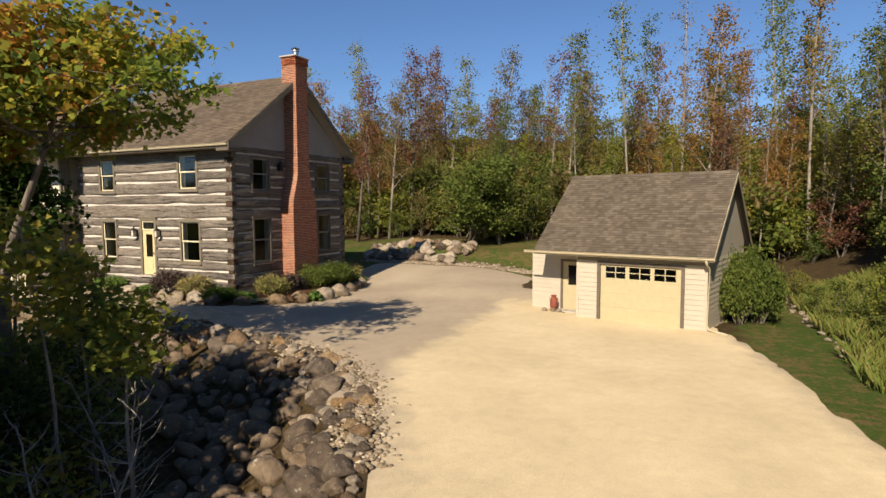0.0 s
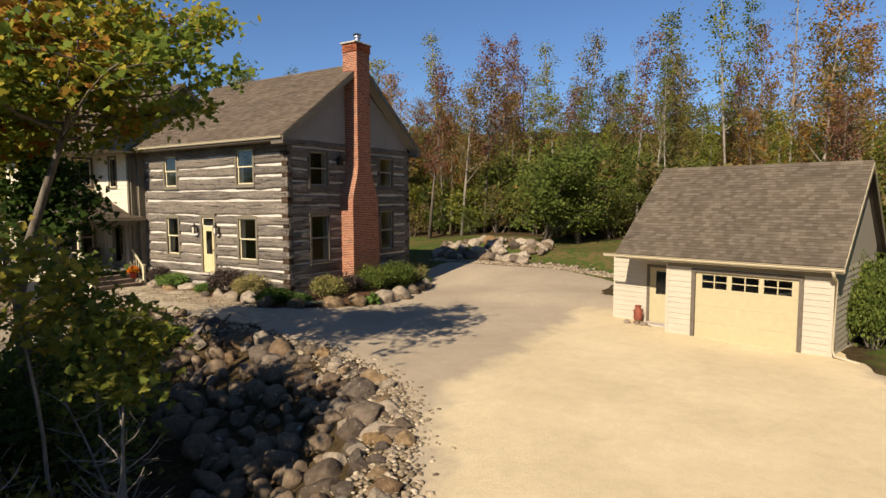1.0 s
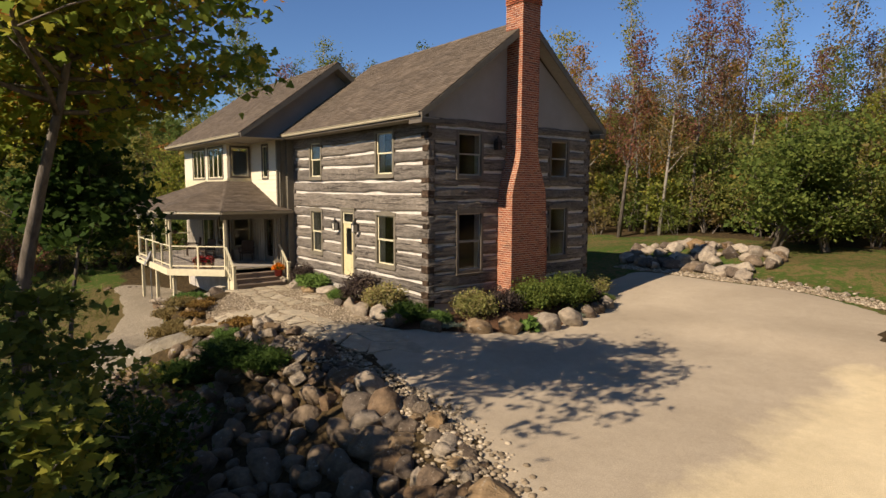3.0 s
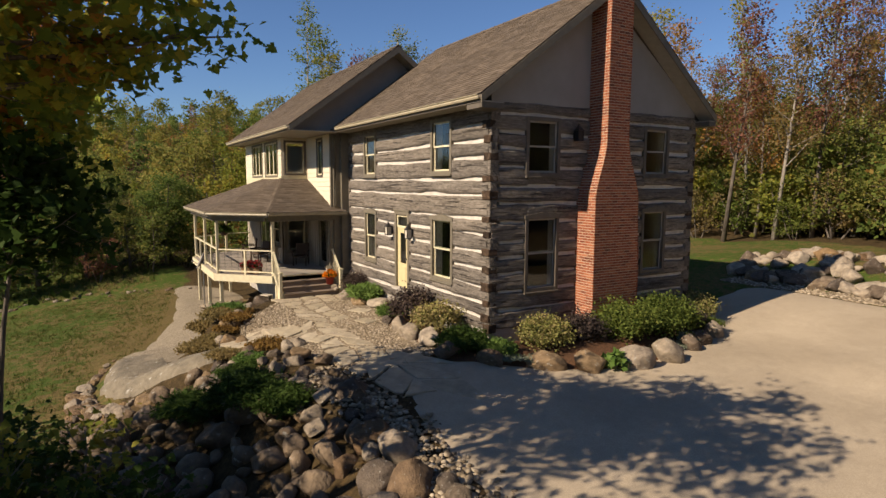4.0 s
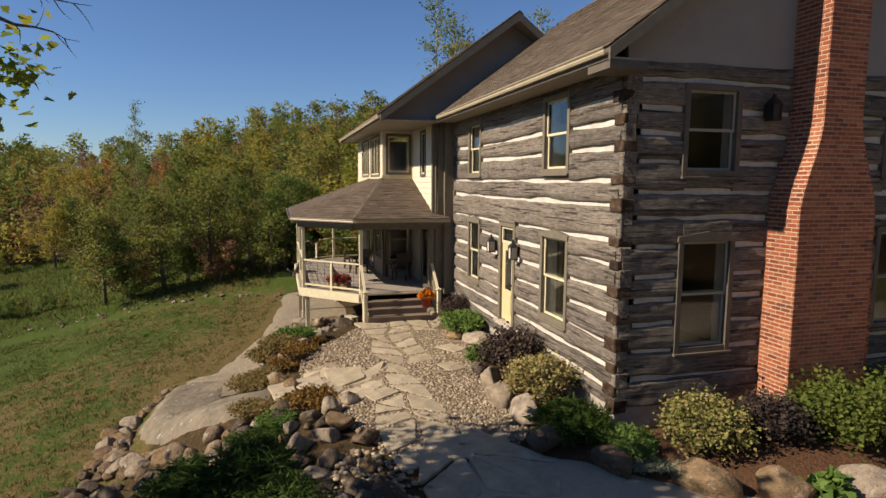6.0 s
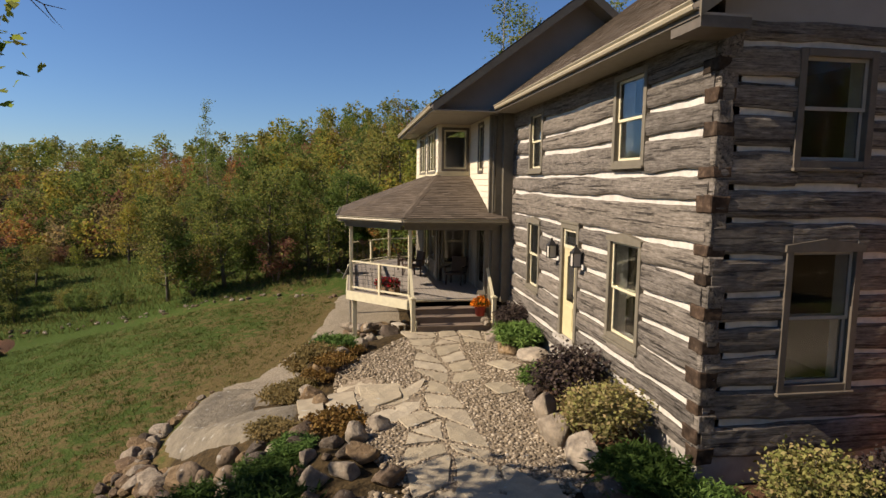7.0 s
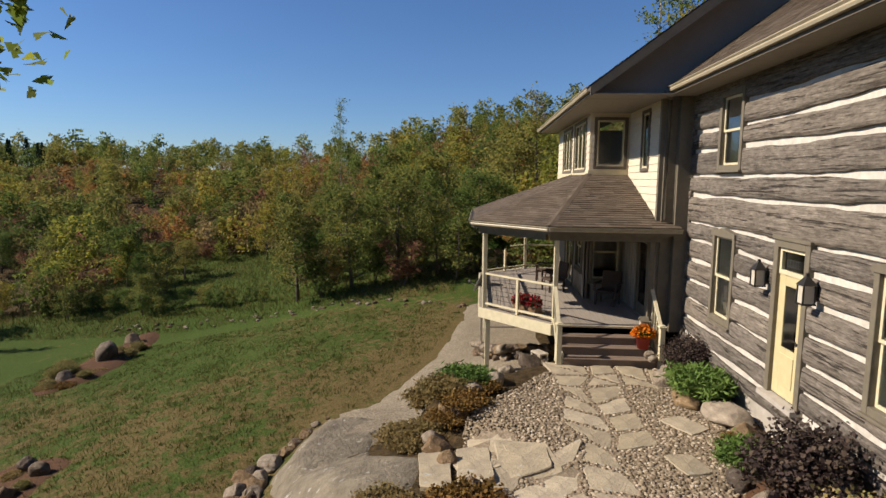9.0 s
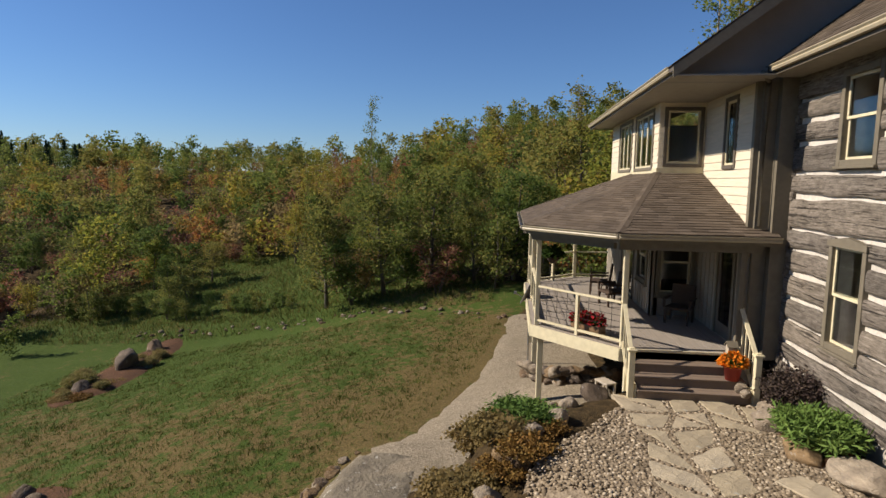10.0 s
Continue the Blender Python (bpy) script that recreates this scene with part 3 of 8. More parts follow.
solo("gravel_bed", draped("gravel_bed", WALK, M_BED, 0.03, 0.4, 0.04), None, "brown river-gravel bed round the flagstone path", "gravel bed", kind="structure")
LOWER = round_line([(-22.0, 9.9), (-23.6, 9.2), (-25.5, 9.65), (-27.2, 10.55), (-30.6, 11.75), (-34.5, 12.35), (-38.3, 12.7), (-38.9, 13.8), (-36.0, 15.2), (-31.0, 15.4), (-27.6, 15.0), (-26.6, 13.6), (-25.4, 12.2), (-24.0, 11.2)], 4)
solo("gravel_walk", draped("gravel_walk", LOWER, M_WALK, 0.03, 0.4, 0.04), None, "grey-brown pea-gravel walk running under the porch", "gravel walk", kind="structure")

build_ground()


# ---- the log house ----
XE, XW, YS, YN = -16.70, -26.78, 18.24, 26.2
Z_SILL, Z_PLATE = 0.75, 6.80
RIDGE_Y, RIDGE_Z = 22.2, 10.34
EAVE_Z = 6.86
SLOPE = (RIDGE_Z - EAVE_Z) / (RIDGE_Y - 17.53)

house = thing("log_house", "two-storey hewn-log house with white chinking and brown roof", "house")

# openings in the south wall: (west, east, bottom, top)
SOUTH = {"u1": (-24.90, -23.98, 5.02, 6.40), "u2": (-19.68, -18.66, 5.04, 6.46), "l1": (-24.86, -23.98, 1.88, 3.56), "l2": (-19.66, -18.58, 1.86, 3.58), "door": (-22.18, -21.36, 1.16, 3.62)}
EAST = {"u1": (19.44, 20.42, 4.98, 6.36), "u2": (23.97, 24.90, 5.00, 6.33), "l1": (19.46, 20.44, 1.80, 3.72), "l2": (24.00, 24.90, 2.00, 3.82)}


def sash_window(parent, w, h, mat_frame, mat_sash, arched=False, double=True, name="window"):
    """A sash window in its own plane: x across, z up, front at -y; origin at the opening's lower middle."""
    win = thing(name, "", "")
    win.parent = parent
    t = 0.105
    bm = boxes((-w / 2 - t, -w / 2, -0.05, 0.10, -t, h + t), (w / 2, w / 2 + t, -0.05, 0.10, -t, h + t), bevel=0.006)
    if arched:
        prism_pts = [(-w / 2 - t - 0.03, h), (w / 2 + t + 0.03, h), (w / 2 + t + 0.03, h + t * 0.9), (0, h + t * 1.75), (-w / 2 - t - 0.03, h + t * 0.9)]
        vs0 = [bm.verts.new((a, -0.07, b)) for a, b in prism_pts]
        vs1 = [bm.verts.new((a, 0.10, b)) for a, b in prism_pts]
        bm.faces.new(vs0)
        bm.faces.new(vs1[::-1])
        for i in range(5):
            bm.faces.new((vs0[i], vs1[i], vs1[(i + 1) % 5], vs0[(i + 1) % 5]))
    else:
        box(bm, -w / 2, w / 2, -0.055, 0.10, h, h + t, bevel=0.006)
    part("casing", bm, mat_frame, win, "taupe painted casing")
    part("sill", boxes((-w / 2 - t - 0.02, w / 2 + t + 0.02, -0.09, 0.10, -t - 0.045, -t + 0.0), (-w / 2, w / 2, -0.045, 0.10, -t, 0.0), bevel=0.006), mat_frame, win, "taupe sill")
    s = 0.048
    for k, (z0, z1, y) in enumerate(((h * 0.49, h, 0.015), (0, h * 0.53, 0.05)) if double else ((0, h, 0.015),)):
        sash = part("sash", boxes((-w / 2, -w / 2 + s, y, y + 0.035, z0, z1), (w / 2 - s, w / 2, y, y + 0.035, z0, z1), (-w / 2 + s, w / 2 - s, y, y + 0.035, z0, z0 + s), (-w / 2 + s, w / 2 - s, y, y + 0.035, z1 - s, z1)), mat_sash, win, "cream sash")
        part("pane", boxes((-w / 2 + s, w / 2 - s, y + 0.014, y + 0.020, z0 + s, z1 - s)), M_GLASS, sash, "dark glass pane")
    return win


def log_wall(name, parent, place, length, z0, z1, chinks, holes, seed):
    """A wall of hewn logs. place: pose whose x runs along the wall, -y outwards."""
    wall = part(name, pierced(bmesh.new(), 0.0, length, 0.0, 0.30, z0, z1, holes), M_CHINK, parent, "white lime chinking between the logs", m=place)
    rnd = random.Random(seed)
    zs = [z1 + 0.05] + chinks + [z0 - 0.04]
    for top, low in zip(zs, zs[1:]):
        gap = rnd.uniform(0.032, 0.052)
        a, b = low + gap, top - gap
        for u0, u1, v0, v1 in cut_out(0.0, length - 0.03, a, b, holes):
            if u1 - u0 < 0.06 or v1 - v0 < 0.05:
                continue
            hewn_log(wall, u0, u1, v0, v1, rnd)
    return wall


def hewn_log(parent, u0, u1, v0, v1, rnd, depth=0.068, mat=None):
    n = max(2, int((u1 - u0) / 0.14))
    s = rnd.uniform(0, 90)
    c = min(0.05, (v1 - v0) * 0.2)
    ring = [(0.02, v0), (-depth + 0.022, v0 + 0.004), (-depth, v0 + c), (-depth - 0.008, (v0 * 2 + v1) / 3), (-depth - 0.004, (v0 + v1 * 2) / 3), (-depth, v1 - c), (-depth + 0.022, v1 - 0.004), (0.02, v1)]
    verts, faces = [], []
    for i in range(n + 1):
        u = u0 + (u1 - u0) * i / n
        for k, (d, v) in enumerate(ring):
            w = noise.noise((u * 1.1 + s, k * 0.35, s)) * 0.02 + noise.noise((u * 4.0 + s, k * 0.8, s)) * 0.008
            q = (noise.noise((u * 0.6 + s, v * 2.5 + 9, s)) * 0.055 + noise.noise((u * 2.6 + s, v * 4 + 3, s)) * 0.024) if v1 - v0 > 0.2 else 0
            verts.append((u + s, d + (w if 0 < k < 7 else 0), v + q * (1 if k in (0, 1, 2, 5, 6, 7) else 0.4)))
    m = len(ring)
    for i in range(n):
        for k in range(m - 1):
            a = i * m + k
            faces.append((a, a + 1, a + m + 1, a + m))
    faces.append(tuple(range(m))[::-1])
    faces.append(tuple(n * m + k for k in range(m)))
    me = mesh_from("log", verts, faces, mat or M_LOG)
    part("log", me, None, parent, m=Matrix.Translation((-s, 0, 0)))


CH_S = [6.22, 5.82, 5.37, 4.80, 4.37, 3.72, 3.33, 2.86, 2.38, 1.92, 1.48, 1.08]
CH_E = [6.50, 6.02, 5.60, 5.10, 4.60, 4.14, 3.66, 3.12, 2.70, 2.25, 1.76, 1.28]
south_at = pose(XW, YS, 0)
east_at = pose(XE, YS, 0, 0, 0, 90)
hole_s = [(a - XW - 0.02, b - XW + 0.02, c - 0.02, d + 0.02) for a, b, c, d in SOUTH.values()]
hole_e = [(a - YS - 0.02, b - YS + 0.02, c - 0.02, d + 0.02) for a, b, c, d in EAST.values()]
log_wall("wall_south", house, south_at, XE - XW, Z_SILL, Z_PLATE, CH_S, hole_s, 3)
log_wall("wall_east", house, pose(XE, YS, 0, 0, 0, 90), YN - YS, Z_SILL, Z_PLATE, CH_E, [h for h in hole_e], 5)
part("wall_north", boxes((XW, XE - 0.3, YN - 0.3, YN, Z_SILL, Z_PLATE)), M_CHINK, house)
part("wall_west", boxes((XW, XW + 0.3, YS + 0.3, YN - 0.3, Z_SILL, Z_PLATE)), M_CHINK, house)
part("foundation", boxes((XW + 0.02, XE - 0.03, YS + 0.03, YN - 0.02, -0.6, Z_SILL)), M_CONCRETE, house, "pale parged foundation")
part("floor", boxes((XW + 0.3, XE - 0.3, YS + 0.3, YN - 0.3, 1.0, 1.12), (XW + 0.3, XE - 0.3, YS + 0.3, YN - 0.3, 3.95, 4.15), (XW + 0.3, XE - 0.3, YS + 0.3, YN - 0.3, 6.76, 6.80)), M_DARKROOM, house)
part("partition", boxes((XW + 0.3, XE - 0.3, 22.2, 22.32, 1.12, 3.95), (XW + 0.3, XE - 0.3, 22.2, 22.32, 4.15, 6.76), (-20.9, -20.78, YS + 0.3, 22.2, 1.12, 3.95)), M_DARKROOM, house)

# corners: the ends of the logs lapped over one another, brown end grain at every joint
rnd = random.Random(11)


def log_end(x0, x1, y0, y1, z0, z1, mat, label=""):
    bm = bmesh.new()
    box(bm, x0, x1, y0, y1, z0, z1, bevel=0.018)
    bmesh.ops.subdivide_edges(bm, edges=[e for e in bm.edges if e.calc_length() > 0.12], cuts=2, use_grid_fill=True)
    for v in bm.verts:
        p = v.co * 5
        v.co += Vector((noise.noise(p), noise.noise(p + Vector((9, 0, 0))), 0.7 * noise.noise(p + Vector((0, 9, 0))))) * 0.024
    part("log_end", bm, mat, house, label)


for corner_x, corner_y, levels in ((XE, YS, CH_S), (XE, YN, CH_S), (XW, YS, CH_S)):
    sx = 1 if corner_x == XE else -1
    sy = -1 if corner_y == YS else 1
    zs = [Z_PLATE + 0.02] + levels + [Z_SILL]
    for k, z in enumerate(levels + [Z_SILL + 0.06]):
        hgt = rnd.uniform(0.075, 0.125)
        x0, x1 = sorted((corner_x + sx * rnd.uniform(0.055, 0.085), corner_x - sx * rnd.uniform(0.20, 0.32)))
        y0, y1 = sorted((corner_y + sy * rnd.uniform(0.082, 0.10), corner_y - sy * 0.20))
        log_end(x0, x1, y0, y1, z - hgt, z + hgt, M_END if corner_x == XE else M_LOG, "brown hewn log end" if k == 0 else "")
    for top, low in zip(zs, zs[1:]):
        if top - low > 0.26:
            x0, x1 = sorted((corner_x + sx * rnd.uniform(0.065, 0.095), corner_x - sx * 0.10))
            y0, y1 = sorted((corner_y + sy * rnd.uniform(0.055, 0.07), corner_y - sy * rnd.uniform(0.16, 0.24)))
            log_end(x0, x1, y0, y1, low + 0.07, top - 0.07, M_LOG)

for key, (a, b, c, d) in SOUTH.items():
    if key != "door":
        w = sash_window(house, b - a, d - c, M_TAUPE, M_CREAM, arched=key[0] == "l")
        w.matrix_basis = pose((a + b) / 2, YS - 0.04, c)
# gable's shade put into the trim colours: casings and sashes darker than south
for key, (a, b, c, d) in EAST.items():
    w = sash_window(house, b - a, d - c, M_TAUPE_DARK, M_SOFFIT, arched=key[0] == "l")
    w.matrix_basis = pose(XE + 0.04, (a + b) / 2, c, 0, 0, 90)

# front door with its transom
door = thing("door", "", "")
door.parent = house
a, b, c, d = SOUTH["door"]
door.matrix_basis = pose((a + b) / 2, YS - 0.04, c)
hw = (b - a) / 2
part("casing", boxes((-hw - 0.13, -hw, -0.05, 0.12, -0.06, d - c + 0.12), (hw, hw + 0.13, -0.05, 0.12, -0.06, d - c + 0.12), (-hw, hw, -0.052, 0.12, d - c, d - c + 0.12), (-hw - 0.17, hw + 0.17, -0.075, 0.10, d - c + 0.12, d - c + 0.18), bevel=0.006), M_TAUPE, door, "taupe casing")
part("threshold", boxes((-hw - 0.15, hw + 0.15, -0.16, 0.2, -0.10, -0.02)), M_CONCRETE, door, "stone threshold")
part("transom_frame", boxes((-hw, hw, 0.0, 0.06, 2.02, 2.09), (-hw, -hw + 0.06, 0.0, 0.06, 2.09, d - c), (hw - 0.06, hw, 0.0, 0.06, 2.09, d - c), (-hw + 0.06, hw - 0.06, 0.0, 0.06, d - c - 0.06, d - c)), M_CREAM, door, "cream transom frame")
part("transom_pane", boxes((-hw + 0.06, hw - 0.06, 0.025, 0.032, 2.09, d - c - 0.06)), M_GLASS, door, "dark leaded pane")
bm = boxes((-0.2, 0.2, 0.018, 0.024, 2.16, 2.165), (-0.2, 0.2, 0.018, 0.024, 2.27, 2.275))
for k in range(6):
    box(bm, -0.2 + k * 0.08 - 0.003, -0.2 + k * 0.08 + 0.003, 0.017, 0.023, 2.16, 2.275)
part("leading", bm, M_STEEL, door, "pale leaded bars")
leaf = part("leaf", boxes((-hw, -hw + 0.2, 0.02, 0.065, 0, 2.02), (hw - 0.2, hw, 0.02, 0.065, 0, 2.02), (-hw + 0.2, hw - 0.2, 0.02, 0.065, 0, 0.82), (-hw + 0.2, hw - 0.2, 0.02, 0.065, 1.84, 2.02), bevel=0.004), M_DOOR, door, "yellow painted door leaf")
part("lower_panel", boxes((-hw + 0.2, hw - 0.2, 0.005, 0.02, 0.2, 0.72), bevel=0.006), M_DOOR, leaf)
part("pane", boxes((-hw + 0.2, hw - 0.2, 0.036, 0.042, 0.82, 1.84)), M_GLASS, leaf, "tall dark pane")
bm = bmesh.new()
tube(bm, [(hw - 0.09, -0.03, 0.98), (hw - 0.09, 0.02, 0.98)], [0.03, 0.02], 8)
tube(bm, [(hw - 0.09, -0.03, 1.02), (hw - 0.17, -0.035, 1.02)], [0.012, 0.01], 6)
part("handle", bm, M_BLACK, leaf, "black lever handle")

# ---- roof of the log house ----
X_RAKE, X_RW = -16.12, -26.5


def shingles(bm_v, bm_f, origin, along, up, length, rise, rnd, course=0.142, tab=0.31, clip=None):
    """Lapped tabs over a slope. along, up: unit vectors in the slope; every tab is a thin wedge."""
    nrm = along.cross(up).normalized()
    if nrm.z < 0:
        nrm = -nrm
    rows = int(rise / course) + 1
    for r in range(rows):
        s0, s1 = r * course, min((r + 1) * course + 0.03, rise)
        off = -rnd.uniform(0, tab)
        a = off
        while a < length:
            wdt = tab * rnd.uniform(0.85, 1.15)
            u0, u1 = max(0.0, a) + 0.003, min(length, a + wdt) - 0.003
            a += wdt
            if u1 - u0 < 0.03:
                continue
            if clip:
                lo, hi = clip((s0 + s1) / 2)
                u0, u1 = max(u0, lo), min(u1, hi)
                if u1 - u0 < 0.03:
                    continue
            t = rnd.uniform(0.012, 0.022)
            i = len(bm_v)
            p = [origin + along * u0 + up * s0, origin + along * u1 + up * s0]
            q = [origin + along * u1 + up * s1 + nrm * 0.004, origin + along * u0 + up * s1 + nrm * 0.004]
            bm_v += [p[0] + nrm * t, p[1] + nrm * t, q[0], q[1], p[0], p[1]]
            bm_f += [(i, i + 1, i + 2, i + 3), (i + 4, i + 5, i + 1, i)]


def shingled_slope(parent, origin, along, up, length, rise, mat, seed, clip=None, label="brown asphalt shingles", tab=0.31):
    vs, fs = [], []
    shingles(vs, fs, Vector(origin), Vector(along).normalized(), Vector(up).normalized(), length, rise, random.Random(seed), clip=clip, tab=tab)
    ob = part("shingles", mesh_from("shingles", vs, fs, mat), None, parent, label)
    ob["kind"] = "stuff"
    return ob


def gable_roof(parent, x0, x1, ys, yn, ridge_y, ridge_z, eave_zs, eave_zn, mat, seed, thick=0.10, name="roof", both=True, tab=0.31):
    roof = part(name, boxes((x0, x0 + 0.01, ridge_y, ridge_y + 0.01, ridge_z - 0.05, ridge_z - 0.04)), M_UNDER, parent)
    bm = bmesh.new()
    slab(bm, [(x0, ys, eave_zs), (x1, ys, eave_zs), (x1, ridge_y, ridge_z), (x0, ridge_y, ridge_z)], thick)
    slab(bm, [(x0, ridge_y, ridge_z), (x1, ridge_y, ridge_z), (x1, yn, eave_zn), (x0, yn, eave_zn)], thick)
    part("roof_deck", bm, M_UNDER, roof)
    up_s = Vector((0, ridge_y - ys, ridge_z - eave_zs))
    shingled_slope(roof, Vector((x0 - 0.02, ys - 0.03, eave_zs - 0.02)) + Vector((0, 0, 0.006)), (1, 0, 0), up_s, x1 - x0 + 0.04, up_s.length + 0.03, mat, seed, tab=tab)
    up_n = Vector((0, ridge_y - yn, ridge_z - eave_zn))
    if both:
        shingled_slope(roof, Vector((x0 - 0.02, yn + 0.03, eave_zn - 0.014)), (1, 0, 0), up_n, x1 - x0 + 0.04, up_n.length + 0.03, mat, seed + 1)
    bm = bmesh.new()
    k = (ridge_z - eave_zs) / (ridge_y - ys)
    n = int((x1 - x0) / 0.3)
    for i in range(n):
        a = x0 + (x1 - x0) * i / n
        b = x0 + (x1 - x0) * (i + 1) / n + 0.02
        j = 0.006 * (i % 2)
        slab(bm, [(a, ridge_y - 0.15, ridge_z - 0.15 * k + 0.035 + j), (b, ridge_y - 0.15, ridge_z - 0.15 * k + 0.035 + j), (b, ridge_y, ridge_z + 0.04 + j), (a, ridge_y, ridge_z + 0.04 + j)], 0.012)
        slab(bm, [(a, ridge_y, ridge_z + 0.04 + j), (b, ridge_y, ridge_z + 0.04 + j), (b, ridge_y + 0.15, ridge_z - 0.15 * k + 0.035 + j), (a, ridge_y + 0.15, ridge_z - 0.15 * k + 0.035 + j)], 0.012)
    part("ridge_cap", bm, mat, roof)["kind"] = "stuff"
    return roof


def rake_boards(parent, x, ys, yn, ridge_y, ridge_z, ezs, ezn, mat, depth=0.2, thick=0.03):
    bm = bmesh.new()
    for y, ez in ((ys, ezs), (yn, ezn)):
        vs = [bm.verts.new(p) for p in ((x, y, ez - 0.03), (x, ridge_y, ridge_z - 0.03), (x, ridge_y, ridge_z - 0.03 - depth * 1.2), (x, y, ez - 0.03 - depth))]
        f = bm.faces.new(vs)
        r = bmesh.ops.extrude_face_region(bm, geom=[f])
        bmesh.ops.translate(bm, vec=(thick, 0, 0), verts=[v for v in r["geom"] if isinstance(v, bmesh.types.BMVert)])
    bmesh.ops.recalc_face_normals(bm, faces=bm.faces)
    return part("rake_board", bm, mat, parent, "taupe rake board")


E_S, E_N = 17.53, 26.55
main_roof = gable_roof(house, X_RW, X_RAKE, E_S, E_N, RIDGE_Y, RIDGE_Z, EAVE_Z, EAVE_Z, M_SHINGLE, 21)
rake_boards(main_roof, X_RAKE, E_S, E_N, RIDGE_Y, RIDGE_Z, EAVE_Z, EAVE_Z, M_TAUPE)
for y0, y1, f0, f1 in ((E_S + 0.02, YS - 0.02, E_S, E_S + 0.02), (YN + 0.02, E_N - 0.02, E_N - 0.02, E_N)):
    part("soffit", boxes((X_RW, X_RAKE, y0, y1, EAVE_Z - 0.2, EAVE_Z - 0.17)), M_SOFFIT, main_roof, "taupe soffit")
    part("fascia", boxes((X_RW, X_RAKE, f0, f1, EAVE_Z - 0.21, EAVE_Z - 0.02)), M_TAUPE_DARK, main_roof)
    part("eave_return", boxes((XE - 0.1, X_RAKE, y0, y1, EAVE_Z - 0.34, EAVE_Z - 0.202)), M_TAUPE_DARK, main_roof)


def gutter(bm, x0, x1, y, z):
    """An ogee gutter along x, open above, its face to -y."""
    prof = [(0.0, -0.11), (-0.075, -0.11), (-0.095, -0.07), (-0.082, -0.045), (-0.115, -0.012), (-0.115, 0.0), (-0.103, 0.0), (-0.072, -0.045), (-0.085, -0.07), (-0.07, -0.1), (0.0, -0.1)]
    a = [bm.verts.new((x0, y + p, z + q)) for p, q in prof]
    b = [bm.verts.new((x1, y + p, z + q)) for p, q in prof]
    n = len(prof)
    for i in range(n):
        bm.faces.new((a[i], b[i], b[(i + 1) % n], a[(i + 1) % n]))
    bm.faces.new(a[::-1])
    bm.faces.new(b)


bm = bmesh.new()
gutter(bm, X_RW + 0.3, X_RAKE - 0.02, E_S, EAVE_Z - 0.03)
part("gutter", bm, M_GUTTER, main_roof, "cream metal gutter")

# gable panels, with the boxed eave returns
bm = bmesh.new()
gz = lambda y: EAVE_Z - 0.12 + SLOPE * min(y - E_S, E_N - y)
vs = [(XE + 0.03, YS - 0.02, 6.72), (XE + 0.03, YN + 0.02, 6.72), (XE + 0.03, YN + 0.02, gz(YN)), (XE + 0.03, RIDGE_Y, gz(RIDGE_Y)), (XE + 0.03, YS - 0.02, gz(YS))]
f = bm.faces.new([bm.verts.new(v) for v in vs])
r = bmesh.ops.extrude_face_region(bm, geom=[f])
bmesh.ops.translate(bm, vec=(-0.16, 0, 0), verts=[v for v in r["geom"] if isinstance(v, bmesh.types.BMVert)])
bmesh.ops.recalc_face_normals(bm, faces=bm.faces)
part("gable_panel", bm, M_STUCCO, house, "smooth taupe stucco gable")
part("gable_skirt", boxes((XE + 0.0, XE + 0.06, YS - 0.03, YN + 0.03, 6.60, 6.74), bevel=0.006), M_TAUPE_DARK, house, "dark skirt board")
bm = bmesh.new()
for sgn, y0 in ((1, E_S), (-1, E_N)):
    slab(bm, [(XE + 0.03, y0, EAVE_Z - 0.16), (X_RAKE, y0, EAVE_Z - 0.16), (X_RAKE, RIDGE_Y, RIDGE_Z - 0.16), (XE + 0.03, RIDGE_Y, RIDGE_Z - 0.16)], 0.02)
part("rake_soffit", bm, M_SOFFIT, house)


# ---- chimney ----
CX = -15.95


def chim_left(z):
    return 21.25 + 0.37 * smooth01(4.2, 5.9, z)


def chim_right(z):
    return 23.05 - 0.10 * smooth01(2, 4.2, z) - 0.48 * smooth01(4.1, 6.0, z)


chimney = thing("chimney", "tall red-brick chimney with a sloped shoulder on the gable wall", "chimney")
bm = bmesh.new()
zs = [-0.3, 4.26, 4.30] + [4.5 + 0.2 * i for i in range(9)] + [11.05]
prev = None
for z in zs:
    l, r = float(chim_left(z)) + 0.003, float(chim_right(z)) - 0.003
    ring = [bm.verts.new(p) for p in ((CX - 0.003, l, z), (CX - 0.003, r, z), (XE - 0.05, r, z), (XE - 0.05, l, z))]
    if prev:
        for k in range(4):
            bm.faces.new((prev[k], prev[(k + 1) % 4], ring[(k + 1) % 4], ring[k]))
    prev = ring
bm.faces.new(prev)
part("core", bm, M_MORTAR, chimney, "pale mortar core")
flue = bmesh.new()
tube(flue, [(CX - 0.32, 22.05, 11.15), (CX - 0.32, 22.05, 11.5)], [0.13, 0.13], 14)
tube(flue, [(CX - 0.32, 22.05, 11.42), (CX - 0.32, 22.05, 11.46)], [0.17, 0.17], 14)
tube(flue, [(CX - 0.32, 22.05, 11.55), (CX - 0.32, 22.05, 11.63)], [0.20, 0.05], 14)
for k in range(3):
    tube(flue, [(CX - 0.32 + 0.12 * math.cos(k * 2.1), 22.05 + 0.12 * math.sin(k * 2.1), 11.48), (CX - 0.32 + 0.12 * math.cos(k * 2.1), 22.05 + 0.12 * math.sin(k * 2.1), 11.57)], [0.012, 0.012], 5)
part("flue", flue, M_STEEL, chimney, "galvanised steel flue cap")
